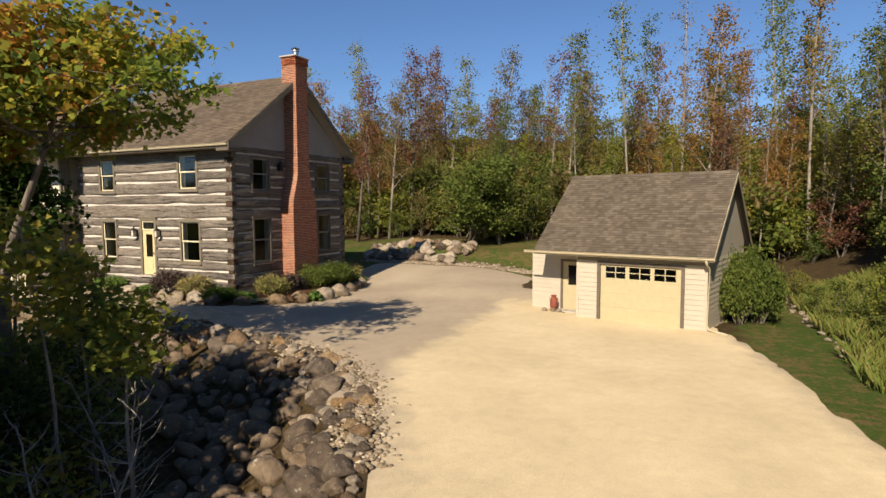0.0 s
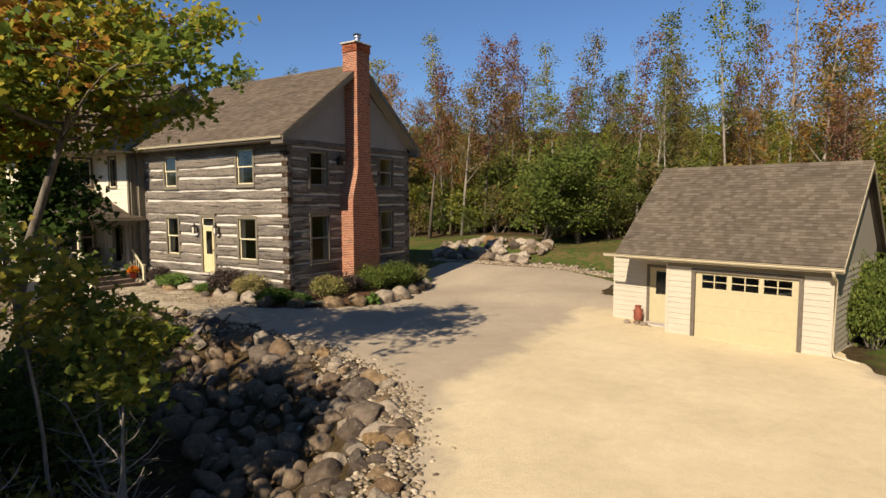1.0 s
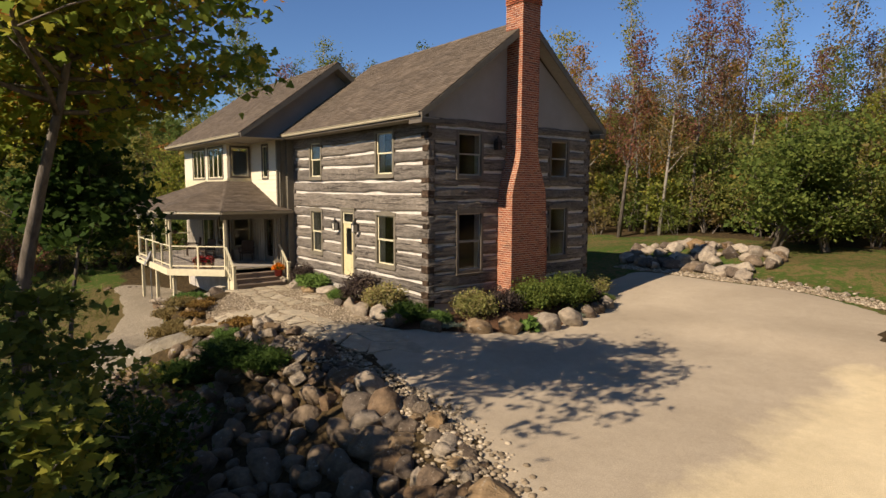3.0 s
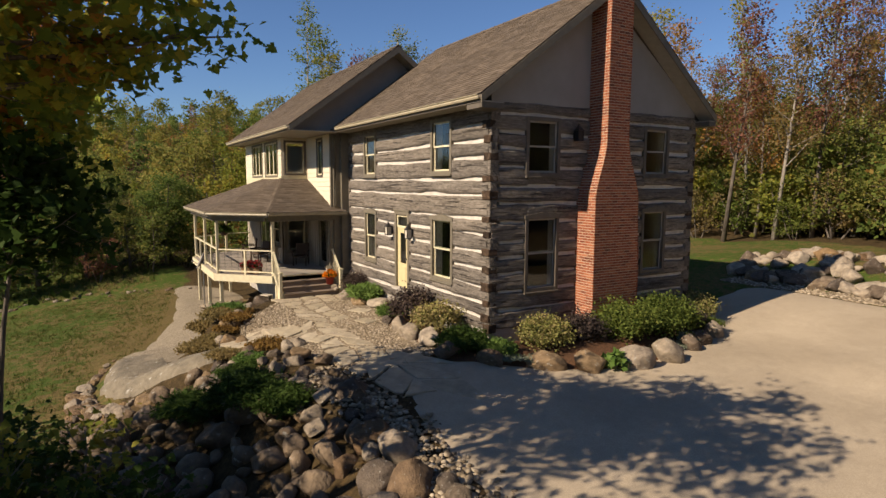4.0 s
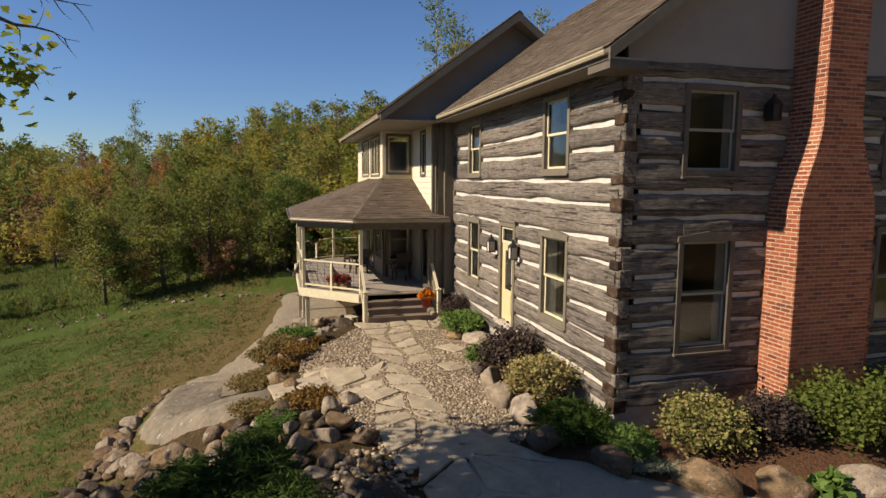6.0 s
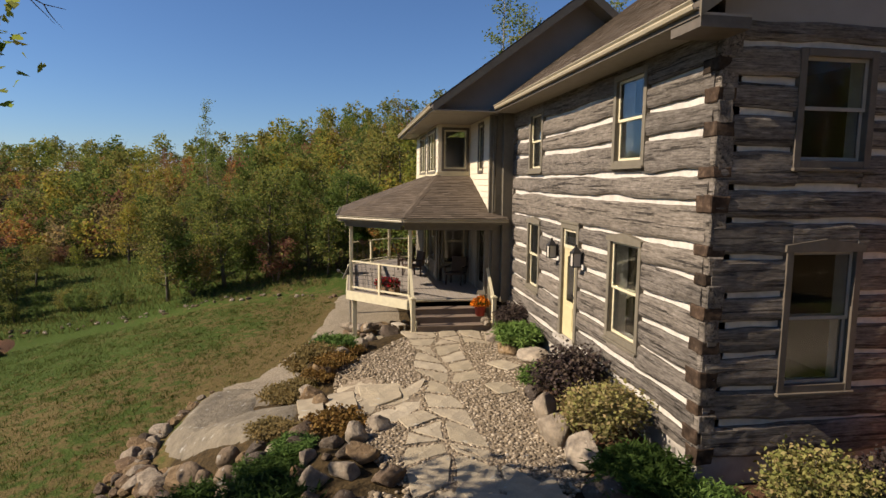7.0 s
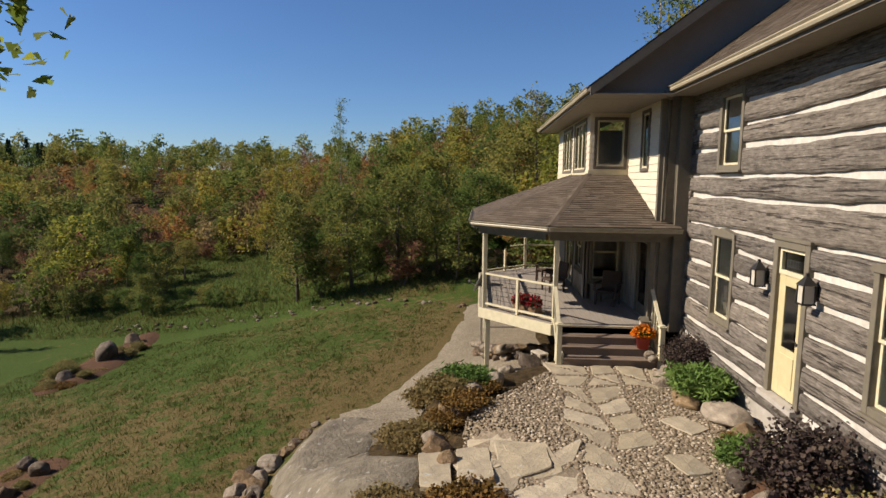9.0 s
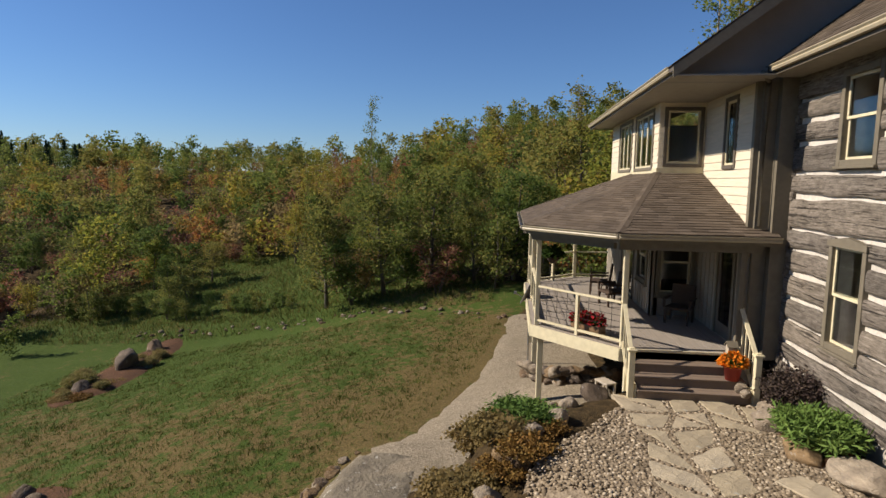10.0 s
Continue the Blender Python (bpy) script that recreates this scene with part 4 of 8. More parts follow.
part("crown", boxes((XE - 0.1, CX + 0.05, 21.5, 22.6, 11.10, 11.17), bevel=0.015), M_CONCRETE, chimney, "pale crown slab")

# ---- the wing behind, with its upper bay ----
wing = thing("house_wing", "two-storey cream-sided wing with brown roof beside the log house", "house")
WS, WX, W2, WE, WW = 16.40, -30.05, 17.55, -26.86, -37.0
RW_Y, RW_Z, RW_ES, RW_EN, RW_EZ = 20.2, 10.22, 15.66, 24.75, 6.84


def lap_wall(name, parent, place, length, z0, z1, holes, mat, board=0.19, label=""):
    """A wall with lapped boards outside; place: x along the wall, -y outwards."""
    wall = part(name, pierced(bmesh.new(), 0.0, length, 0.012, 0.18, z0, z1, holes), mat, parent, label, m=place)
    z = z0
    while z < z1 - 0.03:
        t = min(z + board, z1)
        for u0, u1, v0, v1 in cut_out(0.0, length, z, t, holes):
            bm = bmesh.new()
            vs = [(u0, 0.012, v0), (u1, 0.012, v0), (u1, 0.012, v1), (u0, 0.012, v1), (u0, -0.022, v0), (u1, -0.022, v0), (u1, -0.003, v1), (u0, -0.003, v1)]
            b = [bm.verts.new(v) for v in vs]
            for q in ((4, 5, 6, 7), (0, 1, 5, 4), (1, 2, 6, 5), (2, 3, 7, 6), (3, 0, 4, 7)):
                bm.faces.new([b[i] for i in q])
            part("clapboard", bm, mat, wall)
        z += board
    return wall


def board_wall(name, parent, place, length, z0, z1, holes, mat, label=""):
    """A wall of upright boards with battens."""
    wall = part(name, pierced(bmesh.new(), 0.0, length, 0.0, 0.18, z0, z1, holes), mat, parent, label, m=place)
    u = 0.02
    while u < length - 0.05:
        for u0, u1, v0, v1 in cut_out(u, u + 0.05, z0, z1, holes):
            if u1 - u0 > 0.03:
                part("batten", boxes((u0, u1, -0.02, 0.0, v0, v1)), mat, wall)
        u += 0.30
    return wall


def fixed_window(parent, w, h, lights=1, mat=M_TAUPE_DARK):
    win = thing("window", "", "")
    win.parent = parent
    t = 0.09
    part("casing", boxes((-w / 2 - t, -w / 2, -0.045, 0.1, -t, h + t), (w / 2, w / 2 + t, -0.045, 0.1, -t, h + t), (-w / 2, w / 2, -0.047, 0.1, h, h + t), (-w / 2, w / 2, -0.06, 0.1, -t, 0), bevel=0.006), mat, win, "dark taupe casing")
    lw = w / lights
    for k in range(lights):
        a, b = -w / 2 + k * lw + 0.005, -w / 2 + (k + 1) * lw - 0.005
        s = 0.05
        sash = part("sash", boxes((a, a + s, -0.01, 0.03, 0, h), (b - s, b, -0.01, 0.03, 0, h), (a + s, b - s, -0.01, 0.03, 0, s), (a + s, b - s, -0.01, 0.03, h - s, h)), M_CREAM, win, "cream sash")
        part("pane", boxes((a + s, b - s, 0.008, 0.014, s, h - s)), M_GLASS, sash, "dark glass pane")
    return win


def hung(win, m):
    win.matrix_basis = m
    return win


UP0, UP1 = 4.55, 6.72
# south face of the bay
ws = [(1.55, 3.55), (4.2, 6.35)]
lap_wall("bay_wall_south", wing, pose(WW, WS, 0), WX - WW, UP0, UP1, [(a - 0.02, b + 0.02, 5.0, 6.5) for a, b in ws], M_SIDING, 0.19, "cream lap siding")
for a, b in ws:
    hung(fixed_window(wing, b - a, 1.46, 3, M_TAUPE), pose(WW + (a + b) / 2, WS, 5.02))
# east face of the bay with the large window
lap_wall("bay_wall_east", wing, pose(WX, WS, 0, 0, 0, 90), W2 - WS, UP0, UP1, [(0.18, 1.02, 5.08, 6.46)], M_SIDING)
hung(fixed_window(wing, 0.80, 1.34), pose(WX, WS + 0.60, 5.10, 0, 0, 90))
# south face beside the log house
lap_wall("link_wall", wing, pose(WX, W2, 0), WE - WX, 3.4, UP1, [(1.48, 2.12, 5.0, 6.48)], M_SIDING)
hung(fixed_window(wing, 0.60, 1.44), pose(WX + 1.80, W2, 5.02))
part("corner_board", boxes((WE - 0.10, WE + 0.03, W2 - 0.05, W2 + 0.05, 3.7, UP1)), M_TAUPE, wing, "taupe corner board")
part("corner_post", boxes((WE, WE + 0.10, W2 + 0.05, YS, 1.0, 6.72), (WE + 0.1, WE + 0.28, W2 + 0.32, YS - 0.02, 1.0, 6.72)), M_TAUPE, wing, "taupe pilaster at the junction")
bm = bmesh.new()
tube(bm, [(WE + 0.14, W2 + 0.12, 6.62), (WE + 0.16, W2 + 0.10, 6.3), (WE + 0.16, W2 + 0.10, 3.75)], [0.045, 0.045, 0.045], 8)
tube(bm, [(-26.3, 17.36, 6.72), (WE + 0.14, W2 + 0.12, 6.62)], [0.045, 0.045], 8)
part("downspout", bm, M_TAUPE, wing, "taupe downspout", smooth=True)
# skirt where the porch roof meets the bay
part("skirt", boxes((WW, WX + 0.03, WS - 0.035, WS - 0.003, 4.55, 4.98), (WX + 0.003, WX + 0.035, WS, W2, 4.55, 4.98)), M_CREAM, wing, "cream skirt board")
# lower storey behind the porch
board_wall("lower_wall_south", wing, pose(WW, WS, 0), WX - WW, 1.0, 4.55, [(2.9, 4.7, 1.12, 3.2), (5.3, 6.4, 1.9, 3.2)], M_VERT, "taupe board-and-batten wall")
hung(fixed_window(wing, 1.76, 2.04, 2), pose(WW + 3.8, WS, 1.14))
hung(sash_window(wing, 1.06, 1.26, M_TAUPE, M_CREAM), pose(WW + 5.85, WS, 1.92))
board_wall("lower_wall_east", wing, pose(WX, WS, 0, 0, 0, 90), W2 - WS, 1.0, 4.55, [(0.2, 1.0, 1.7, 3.35)], M_VERT)
hung(sash_window(wing, 0.76, 1.6, M_TAUPE, M_CREAM), pose(WX, WS + 0.6, 1.72, 0, 0, 90))
board_wall("lower_wall_link", wing, pose(WX, W2, 0), WE - WX, 1.0, 3.4, [(1.6, 2.55, 1.1, 3.2)], M_VERT)
pd = thing("door", "", "")
pd.parent = wing
pd.matrix_basis = pose(WX + 2.075, W2, 1.1)
part("casing", boxes((-0.58, -0.475, -0.04, 0.12, 0, 2.2), (0.475, 0.58, -0.04, 0.12, 0, 2.2), (-0.58, 0.58, -0.04, 0.12, 2.1, 2.2)), M_TAUPE, pd)
part("leaf", boxes((-0.475, -0.34, 0.0, 0.05, 0, 2.1), (0.34, 0.475, 0.0, 0.05, 0, 2.1), (-0.34, 0.34, 0.0, 0.05, 0, 0.3), (-0.34, 0.34, 0.0, 0.05, 1.96, 2.1)), M_TAUPE_DARK, pd, "dark glazed porch door")
part("pane", boxes((-0.34, 0.34, 0.02, 0.026, 0.3, 1.96)), M_GLASS, pd)
part("wall_west", boxes((WW - 0.18, WW, WS, 24.0, -1.2, 6.72)), M_SIDING, wing)
part("wall_north", boxes((WW, WE, 24.0, 24.18, -1.2, 6.72)), M_SIDING, wing)
part("basement_wall", boxes((WW, WX, WS + 0.02, WS + 0.2, -1.6, 1.0), (WX - 0.2, WX, WS + 0.2, W2 + 0.2, -1.6, 1.0), (WX, WE, W2 + 0.02, W2 + 0.2, -1.6, 1.0)), M_CONCRETE, wing)
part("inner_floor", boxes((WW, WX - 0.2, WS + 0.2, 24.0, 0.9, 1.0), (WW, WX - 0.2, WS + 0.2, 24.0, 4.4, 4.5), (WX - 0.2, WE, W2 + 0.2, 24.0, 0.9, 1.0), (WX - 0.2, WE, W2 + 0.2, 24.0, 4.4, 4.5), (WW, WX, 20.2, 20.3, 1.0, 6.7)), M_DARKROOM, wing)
wroof = gable_roof(wing, -38.0, -26.12, RW_ES, RW_EN, RW_Y, RW_Z, RW_EZ, RW_EZ, M_SHINGLE, 41, both=False)
rake_boards(wroof, -26.12, RW_ES, RW_EN, RW_Y, RW_Z, RW_EZ, RW_EZ, M_TAUPE, 0.22)
part("fascia", boxes((-38.0, -26.12, RW_ES, RW_ES + 0.02, RW_EZ - 0.2, RW_EZ - 0.02)), M_TAUPE_DARK, wroof)
bm = bmesh.new()
gutter(bm, -38.0, -26.14, RW_ES, RW_EZ - 0.03)
part("gutter", bm, M_GUTTER, wroof, "cream metal gutter")
part("soffit", boxes((-38.0, -26.12, RW_ES + 0.02, W2 + 0.1, RW_EZ - 0.2, RW_EZ - 0.17)), M_SOFFIT, wroof, "taupe soffit")
bm = bmesh.new()
ks = (RW_Z - RW_EZ) / (RW_Y - RW_ES)
gw = lambda y: RW_EZ - 0.13 + ks * min(y - RW_ES, RW_EN - y)
vs = [(WE + 0.02, RW_ES + 0.05, 6.64), (WE + 0.02, RW_EN - 0.05, 6.64), (WE + 0.02, RW_EN - 0.05, gw(RW_EN - 0.05)), (WE + 0.02, RW_Y, gw(RW_Y)), (WE + 0.02, RW_ES + 0.05, gw(RW_ES + 0.05))]
f = bm.faces.new([bm.verts.new(v) for v in vs])
r = bmesh.ops.extrude_face_region(bm, geom=[f])
bmesh.ops.translate(bm, vec=(-0.15, 0, 0), verts=[v for v in r["geom"] if isinstance(v, bmesh.types.BMVert)])
bmesh.ops.recalc_face_normals(bm, faces=bm.faces)
part("gable_panel", bm, M_STUCCO, wing, "smooth taupe gable panel")
bm = bmesh.new()
for y0 in (RW_ES, RW_EN):
    slab(bm, [(WE + 0.02, y0, RW_EZ - 0.17), (-26.12, y0, RW_EZ - 0.17), (-26.12, RW_Y, RW_Z - 0.17), (WE + 0.02, RW_Y, RW_Z - 0.17)], 0.02)
part("rake_soffit", bm, M_SOFFIT, wing)

# ---- porch ----
porch = thing("porch", "raised wooden porch with cream posts and a shingled hip roof", "porch")
EV = 3.56
E0, E1, E2, E3, E4, E5 = (-26.45, W2 + 0.45), (-26.45, 14.87), (-28.30, 13.0), (-34.6, 13.0), (-36.45, 14.87), (-36.45, WS)
T1, T3 = Vector((WX, WS - 0.01, 4.86)), Vector((-33.2, WS - 0.01, 4.86))
v3 = lambda p, z=EV: Vector((p[0], p[1], z))
proof = part("roof", boxes((-30.4, -30.2, 16.1, 16.2, 4.5, 4.6)), M_UNDER, porch)
facets = [[v3(E0), Vector((WX, W2 + 0.45, 4.86)), T1, v3(E1)], [v3(E1), T1, v3(E2)], [v3(E2), T1, T3, v3(E3)], [v3(E3), T3, v3(E4)], [v3(E4), T3, Vector((-33.2, WS + 0.02, 4.86)), v3(E5)]]
bm = bmesh.new()
for q in facets:
    slab(bm, [p - Vector((0, 0, 0.012)) for p in q], 0.08)
part("roof_deck", bm, M_UNDER, proof)


def facet_shingles(q, a, b, seed):
    """Shingle a facet whose eave runs from a to b; the other corners bound it above."""
    a, b = Vector(a), Vector(b)
    along = (b - a).normalized()
    nrm = None
    for i in range(len(q) - 2):
        nrm = (q[i + 1] - q[0]).cross(q[i + 2] - q[0])
        if nrm.length > 1e-4:
            break
    nrm.normalize()
    if nrm.z < 0:
        nrm = -nrm
    up = nrm.cross(along).normalized()
    if up.z < 0:
        up = -up
    pts = [((p - a).dot(along), (p - a).dot(up)) for p in q]
    rise = max(p[1] for p in pts)

    def clip(s):
        us = []
        for (u0, s0), (u1, s1) in zip(pts, pts[1:] + pts[:1]):
            if (s0 - s) * (s1 - s) <= 0 and abs(s1 - s0) > 1e-6:
                us.append(u0 + (u1 - u0) * (s - s0) / (s1 - s0))
        return (min(us), max(us)) if len(us) > 1 else (0, 0)

    shingled_slope(proof, a - up * 0.02, along, up, (b - a).length, rise, M_SHINGLE, seed, clip)


facet_shingles(facets[0], v3(E1), v3(E0), 51)
facet_shingles(facets[1], v3(E2), v3(E1), 52)
facet_shingles(facets[2], v3(E3), v3(E2), 53)
facet_shingles(facets[3], v3(E4), v3(E3), 54)
for p in (E1, E2, E3):
    a, t = v3(p), (T1 if p != E3 else T3)
    bm = bmesh.new()
    n = 13
    d = (t - a)
    side = Vector((d.y, -d.x, 0)).normalized() * 0.1
    for i in range(n):
        p0, p1 = a + d * (i / n), a + d * ((i + 1) / n + 0.01)
        z = Vector((0, 0, 0.03 + 0.005 * (i % 2)))
        dz = Vector((0, 0, -0.03))
        f1 = [bm.verts.new(v) for v in (p0 + z, p1 + z, p1 + side + z + dz, p0 + side + z + dz)]
        f2 = [bm.verts.new(v) for v in (p0 + z, p0 - side + z + dz, p1 - side + z + dz, p1 + z)]
        bm.faces.new(f1)
        bm.faces.new(f2)
    part("hip_cap", bm, M_SHINGLE, proof)["kind"] = "stuff"
eaves = [E0, E1, E2, E3, E4, E5]
for p, q in zip(eaves, eaves[1:]):
    a, b = Vector(p), Vector(q)
    L = (b - a).length
    m = Matrix.Translation((a.x, a.y, EV)) @ Matrix.Rotation(math.atan2(b.y - a.y, b.x - a.x), 4, "Z")
    bm = boxes((-0.03, L + 0.03, -0.015, 0.015, -0.2, -0.015), m=m)
    part("fascia", bm, M_TAUPE, proof)
    gb = bmesh.new()
    gutter(gb, -L, 0, -0.015, -0.015)
    bmesh.ops.transform(gb, matrix=m @ Matrix.Rotation(math.pi, 4, "Z"), verts=gb.verts)
    part("gutter", gb, M_GUTTER, proof, "cream gutter")
    inner = [Vector((a.x, a.y)).lerp(Vector((-30.5, 16.6)), 0.12), Vector((b.x, b.y)).lerp(Vector((-32.5, 16.6)), 0.12)]
    part("beam", boxes((0.25, L - 0.05, 0.18, 0.30, -0.36, -0.10), m=m @ Matrix.Diagonal((1, -1, 1, 1))), M_TAUPE, proof)
part("porch_ceiling", boxes((-34.0, -26.6, 14.6, WS, EV - 0.14, EV - 0.11), (-33.0, -28.4, 13.2, 14.6, EV - 0.14, EV - 0.11), (WX, -26.6, WS, W2, EV - 0.14, EV - 0.11)), M_SOFFIT, porch)

DZ = 1.09
DECK = [(-26.62, W2), (WX, W2), (WX, WS), (-36.2, WS), (-36.2, 15.0), (-34.45, 13.22), (-28.42, 13.22), (-26.62, 15.02)]


def clip_y(poly, y0, y1):
    """The outline cut to a strip y0..y1; as x ranges at both edges."""
    def cross(y):
        xs = []
        for (xa, ya), (xb, yb) in zip(poly, poly[1:] + poly[:1]):
            if (ya - y) * (yb - y) < 0:
                xs.append(xa + (xb - xa) * (y - ya) / (yb - ya))
        return (min(xs), max(xs)) if len(xs) > 1 else None
    return cross(y0), cross(y1)


y = 13.23
rnd = random.Random(3)
deck = part("deck_frame", boxes((-36.0, -26.8, 15.1, WS - 0.05, DZ - 0.26, DZ - 0.05), (-34.3, -28.6, 13.4, 15.1, DZ - 0.26, DZ - 0.05), (WX + 0.05, -26.8, WS - 0.05, W2 - 0.05, DZ - 0.26, DZ - 0.05)), M_STEP, porch)
while y < W2 - 0.02:
    y1 = min(y + 0.137, W2 - 0.003)
    lo, hi = clip_y(DECK, y + 0.002, y1)
    if lo and hi:
        if y > WS - 0.05:
            lo, hi = (max(lo[0], WX + 0.01), lo[1]), (max(hi[0], WX + 0.01), hi[1])
        bm = bmesh.new()
        prism(bm, [(lo[0], y), (lo[1], y), (hi[1], y1), (hi[0], y1)], DZ - 0.035, DZ + rnd.uniform(-0.002, 0.002))
        part("deck_board", bm, M_DECK, deck)
    y += 0.143
rim = [(-26.62, W2), (-26.62, 15.02), (-28.42, 13.22), (-34.45, 13.22), (-36.2, 15.0), (-36.2, WS)]
for p, q in zip(rim, rim[1:]):
    a, b = Vector(p), Vector(q)
    L = (b - a).length
    m = Matrix.Translation((a.x, a.y, DZ)) @ Matrix.Rotation(math.atan2(b.y - a.y, b.x - a.x), 4, "Z")
    part("rim_board", boxes((-0.01, L + 0.01, 0.0, 0.04, -0.27, 0.012), m=m), M_CREAM, porch, "cream rim board")


def porch_post(x, y, z0, z1, w=0.115, mat=None):
    return part("post", boxes((x - w / 2, x + w / 2, y - w / 2, y + w / 2, z0, z1), bevel=0.012), mat or M_CREAM, porch, "cream square post")


posts = [(-26.74, 15.10), (-28.46, 13.36), (-31.45, 13.36), (-34.40, 13.36), (-36.06, 15.05)]
for x, y in posts:
    porch_post(x, y, DZ, EV - 0.2)
    porch_post(x + (0.12 if y > 14 else 0.0), y + 0.1, ground_z(x, y) - 0.1, DZ - 0.25, 0.14)
porch_post(-26.74, 17.42, DZ, EV - 0.2, 0.13, M_TAUPE)


def rail(a, b, mids=1):
    """A guard rail with wire grid between two posts."""
    A, B = Vector((*a, 0)), Vector((*b, 0))
    L = (B - A).length
    m = Matrix.Translation((A.x, A.y, DZ)) @ Matrix.Rotation(math.atan2(B.y - A.y, B.x - A.x), 4, "Z")
    r = part("rail", boxes((0.05, L - 0.05, -0.045, 0.045, 0.94, 0.985), bevel=0.008, m=m), M_CREAM, porch, "cream guard rail")
    part("bottom_rail", boxes((0.05, L - 0.05, -0.03, 0.03, 0.10, 0.15), m=m), M_CREAM, r)
    for k in range(mids):
        u = L * (k + 1) / (mids + 1)
        part("baluster_post", boxes((u - 0.04, u + 0.04, -0.04, 0.04, 0.0, 0.94), m=m, bevel=0.006), M_CREAM, r)
    bm = bmesh.new()
    for k in range(1, 6):
        box(bm, 0.06, L - 0.06, -0.004, 0.004, 0.15 + k * 0.13 - 0.004, 0.15 + k * 0.13 + 0.004, m=m)
    n = int(L / 0.3)
    for k in range(1, n):
        box(bm, L * k / n - 0.003, L * k / n + 0.003, -0.0045, 0.0035, 0.15, 0.94, m=m)
    part("wire_grid", bm, M_BLACK, r, "thin dark wire grid")


rail(posts[0], posts[1], 1)
rail(posts[1], posts[2], 1)
rail(posts[2], posts[3], 1)
rail(posts[3], posts[4], 1)
rail(posts[4], (-36.06, WS - 0.1), 0)

# steps down to the path
SY0, SY1 = 15.22, 17.36
for k in range(3):
    zt = DZ - 0.185 * (k + 1)
    x1 = -26.58 + 0.30 * (k + 1)
    tr = part("tread", boxes((x1 - 0.31, x1 - 0.165, SY0, SY1, zt - 0.035, zt), (x1 - 0.155, x1 + 0.025, SY0, SY1, zt - 0.035, zt), bevel=0.006), M_STEP, porch, "brown stair tread")
    part("riser", boxes((x1 - 0.02, x1, SY0, SY1, zt - 0.185, zt - 0.036)), M_STEP, tr)
part("riser", boxes((-26.60, -26.58, SY0, SY1, DZ - 0.185, DZ - 0.036)), M_STEP, porch)
for y0 in (SY0 - 0.04, SY1 + 0.005):
    part("stringer", boxes((-26.6, -25.72, y0, y0 + 0.035, 0.2, 0.62)), M_CREAM, porch)
for y in (15.10, 17.46):
    newel = part("newel_post", boxes((-25.80, -25.68, y - 0.06, y + 0.06, 0.2, 1.30), bevel=0.01), M_CREAM, porch, "cream newel post")
    part("cap", boxes((-25.83, -25.65, y - 0.09, y + 0.09, 1.30, 1.345), (-25.79, -25.69, y - 0.05, y + 0.05, 1.345, 1.37), bevel=0.008), M_CREAM, newel)
    bm = bmesh.new()
    for z0, z1 in ((DZ + 0.97, 1.22), (DZ + 0.16, 0.52)):
        q = [bm.verts.new(v) for v in ((-26.7, y - 0.04, z0), (-25.74, y - 0.04, z1), (-25.74, y + 0.04, z1), (-26.7, y + 0.04, z0))]
        f = bm.faces.new(q)
        r = bmesh.ops.extrude_face_region(bm, geom=[f])
        bmesh.ops.translate(bm, vec=(0, 0, -0.05), verts=[v for v in r["geom"] if isinstance(v, bmesh.types.BMVert)])
    bmesh.ops.recalc_face_normals(bm, faces=bm.faces)
    sr = part("stair_rail", bm, M_CREAM, porch, "sloping cream stair rail")
    for k in range(4):
        u = -26.55 + k * 0.2
        s = (u + 26.7) / 0.96
        part("baluster", boxes((u - 0.018, u + 0.018, y - 0.018, y + 0.018, DZ + 0.14 + (0.52 - DZ - 0.16) * s, DZ + 0.94 + (1.22 - DZ - 0.97) * s)), M_CREAM, sr)


# ---- garage ----
G = pose(-2.1, 21.62, 0, 0, 0, -11.3) @ Matrix.Scale(0.935, 4)
garage = thing("garage", "small cream-sided garage with a steep brown shingled roof", "garage", m=G)
GU0, GU1, GV1, GR = -3.62, 3.95, 6.8, 1.2
GE_V, GE_Z, GRV, GRZ = -0.42, 2.72, 3.4, 5.84
GX0, GX1 = -2.70, 4.22
gk = (GRZ - GE_Z) / (GRV - GE_V)


def g_wall(name, place, length, holes, label="", z1=2.55, mat=None):
    return lap_wall(name, garage, place, length, 0.0, z1, holes, mat or M_SIDING_G, 0.185, label)


g_wall("wall_front", pose(-0.95, 0, 0), GU1 + 0.95, [(0.93, 4.02, -0.1, 2.22)], "warm white lap siding")
g_wall("wall_side", pose(GU1, 0, 0, 0, 0, 90), GV1, [])
g_wall("wall_recess", pose(GU0, GR, 0), -0.95 - GU0, [(1.47, 2.39, -0.1, 2.12)])
g_wall("wall_return", pose(-0.95, GR, 0, 0, 0, -90), GR, [])
g_wall("wall_west", pose(GU0, GV1, 0, 0, 0, -90), GV1 - GR, [])
part("wall_back", boxes((GU0, GU1, GV1 - 0.15, GV1, 0, 2.5)), M_SIDING_G, garage)
part("footing", boxes((-0.95, GU1 - 0.02, 0.02, 0.2, -0.4, 0.0), (GU1 - 0.2, GU1 - 0.02, 0.2, GV1, -0.9, 0.0), (GU0 + 0.02, -0.95, GR + 0.02, GR + 0.2, -0.4, 0.0)), M_CONCRETE, garage)
part("floor", boxes((GU0, GU1, 0.2, GV1, -0.06, 0.005)), M_CONCRETE, garage)
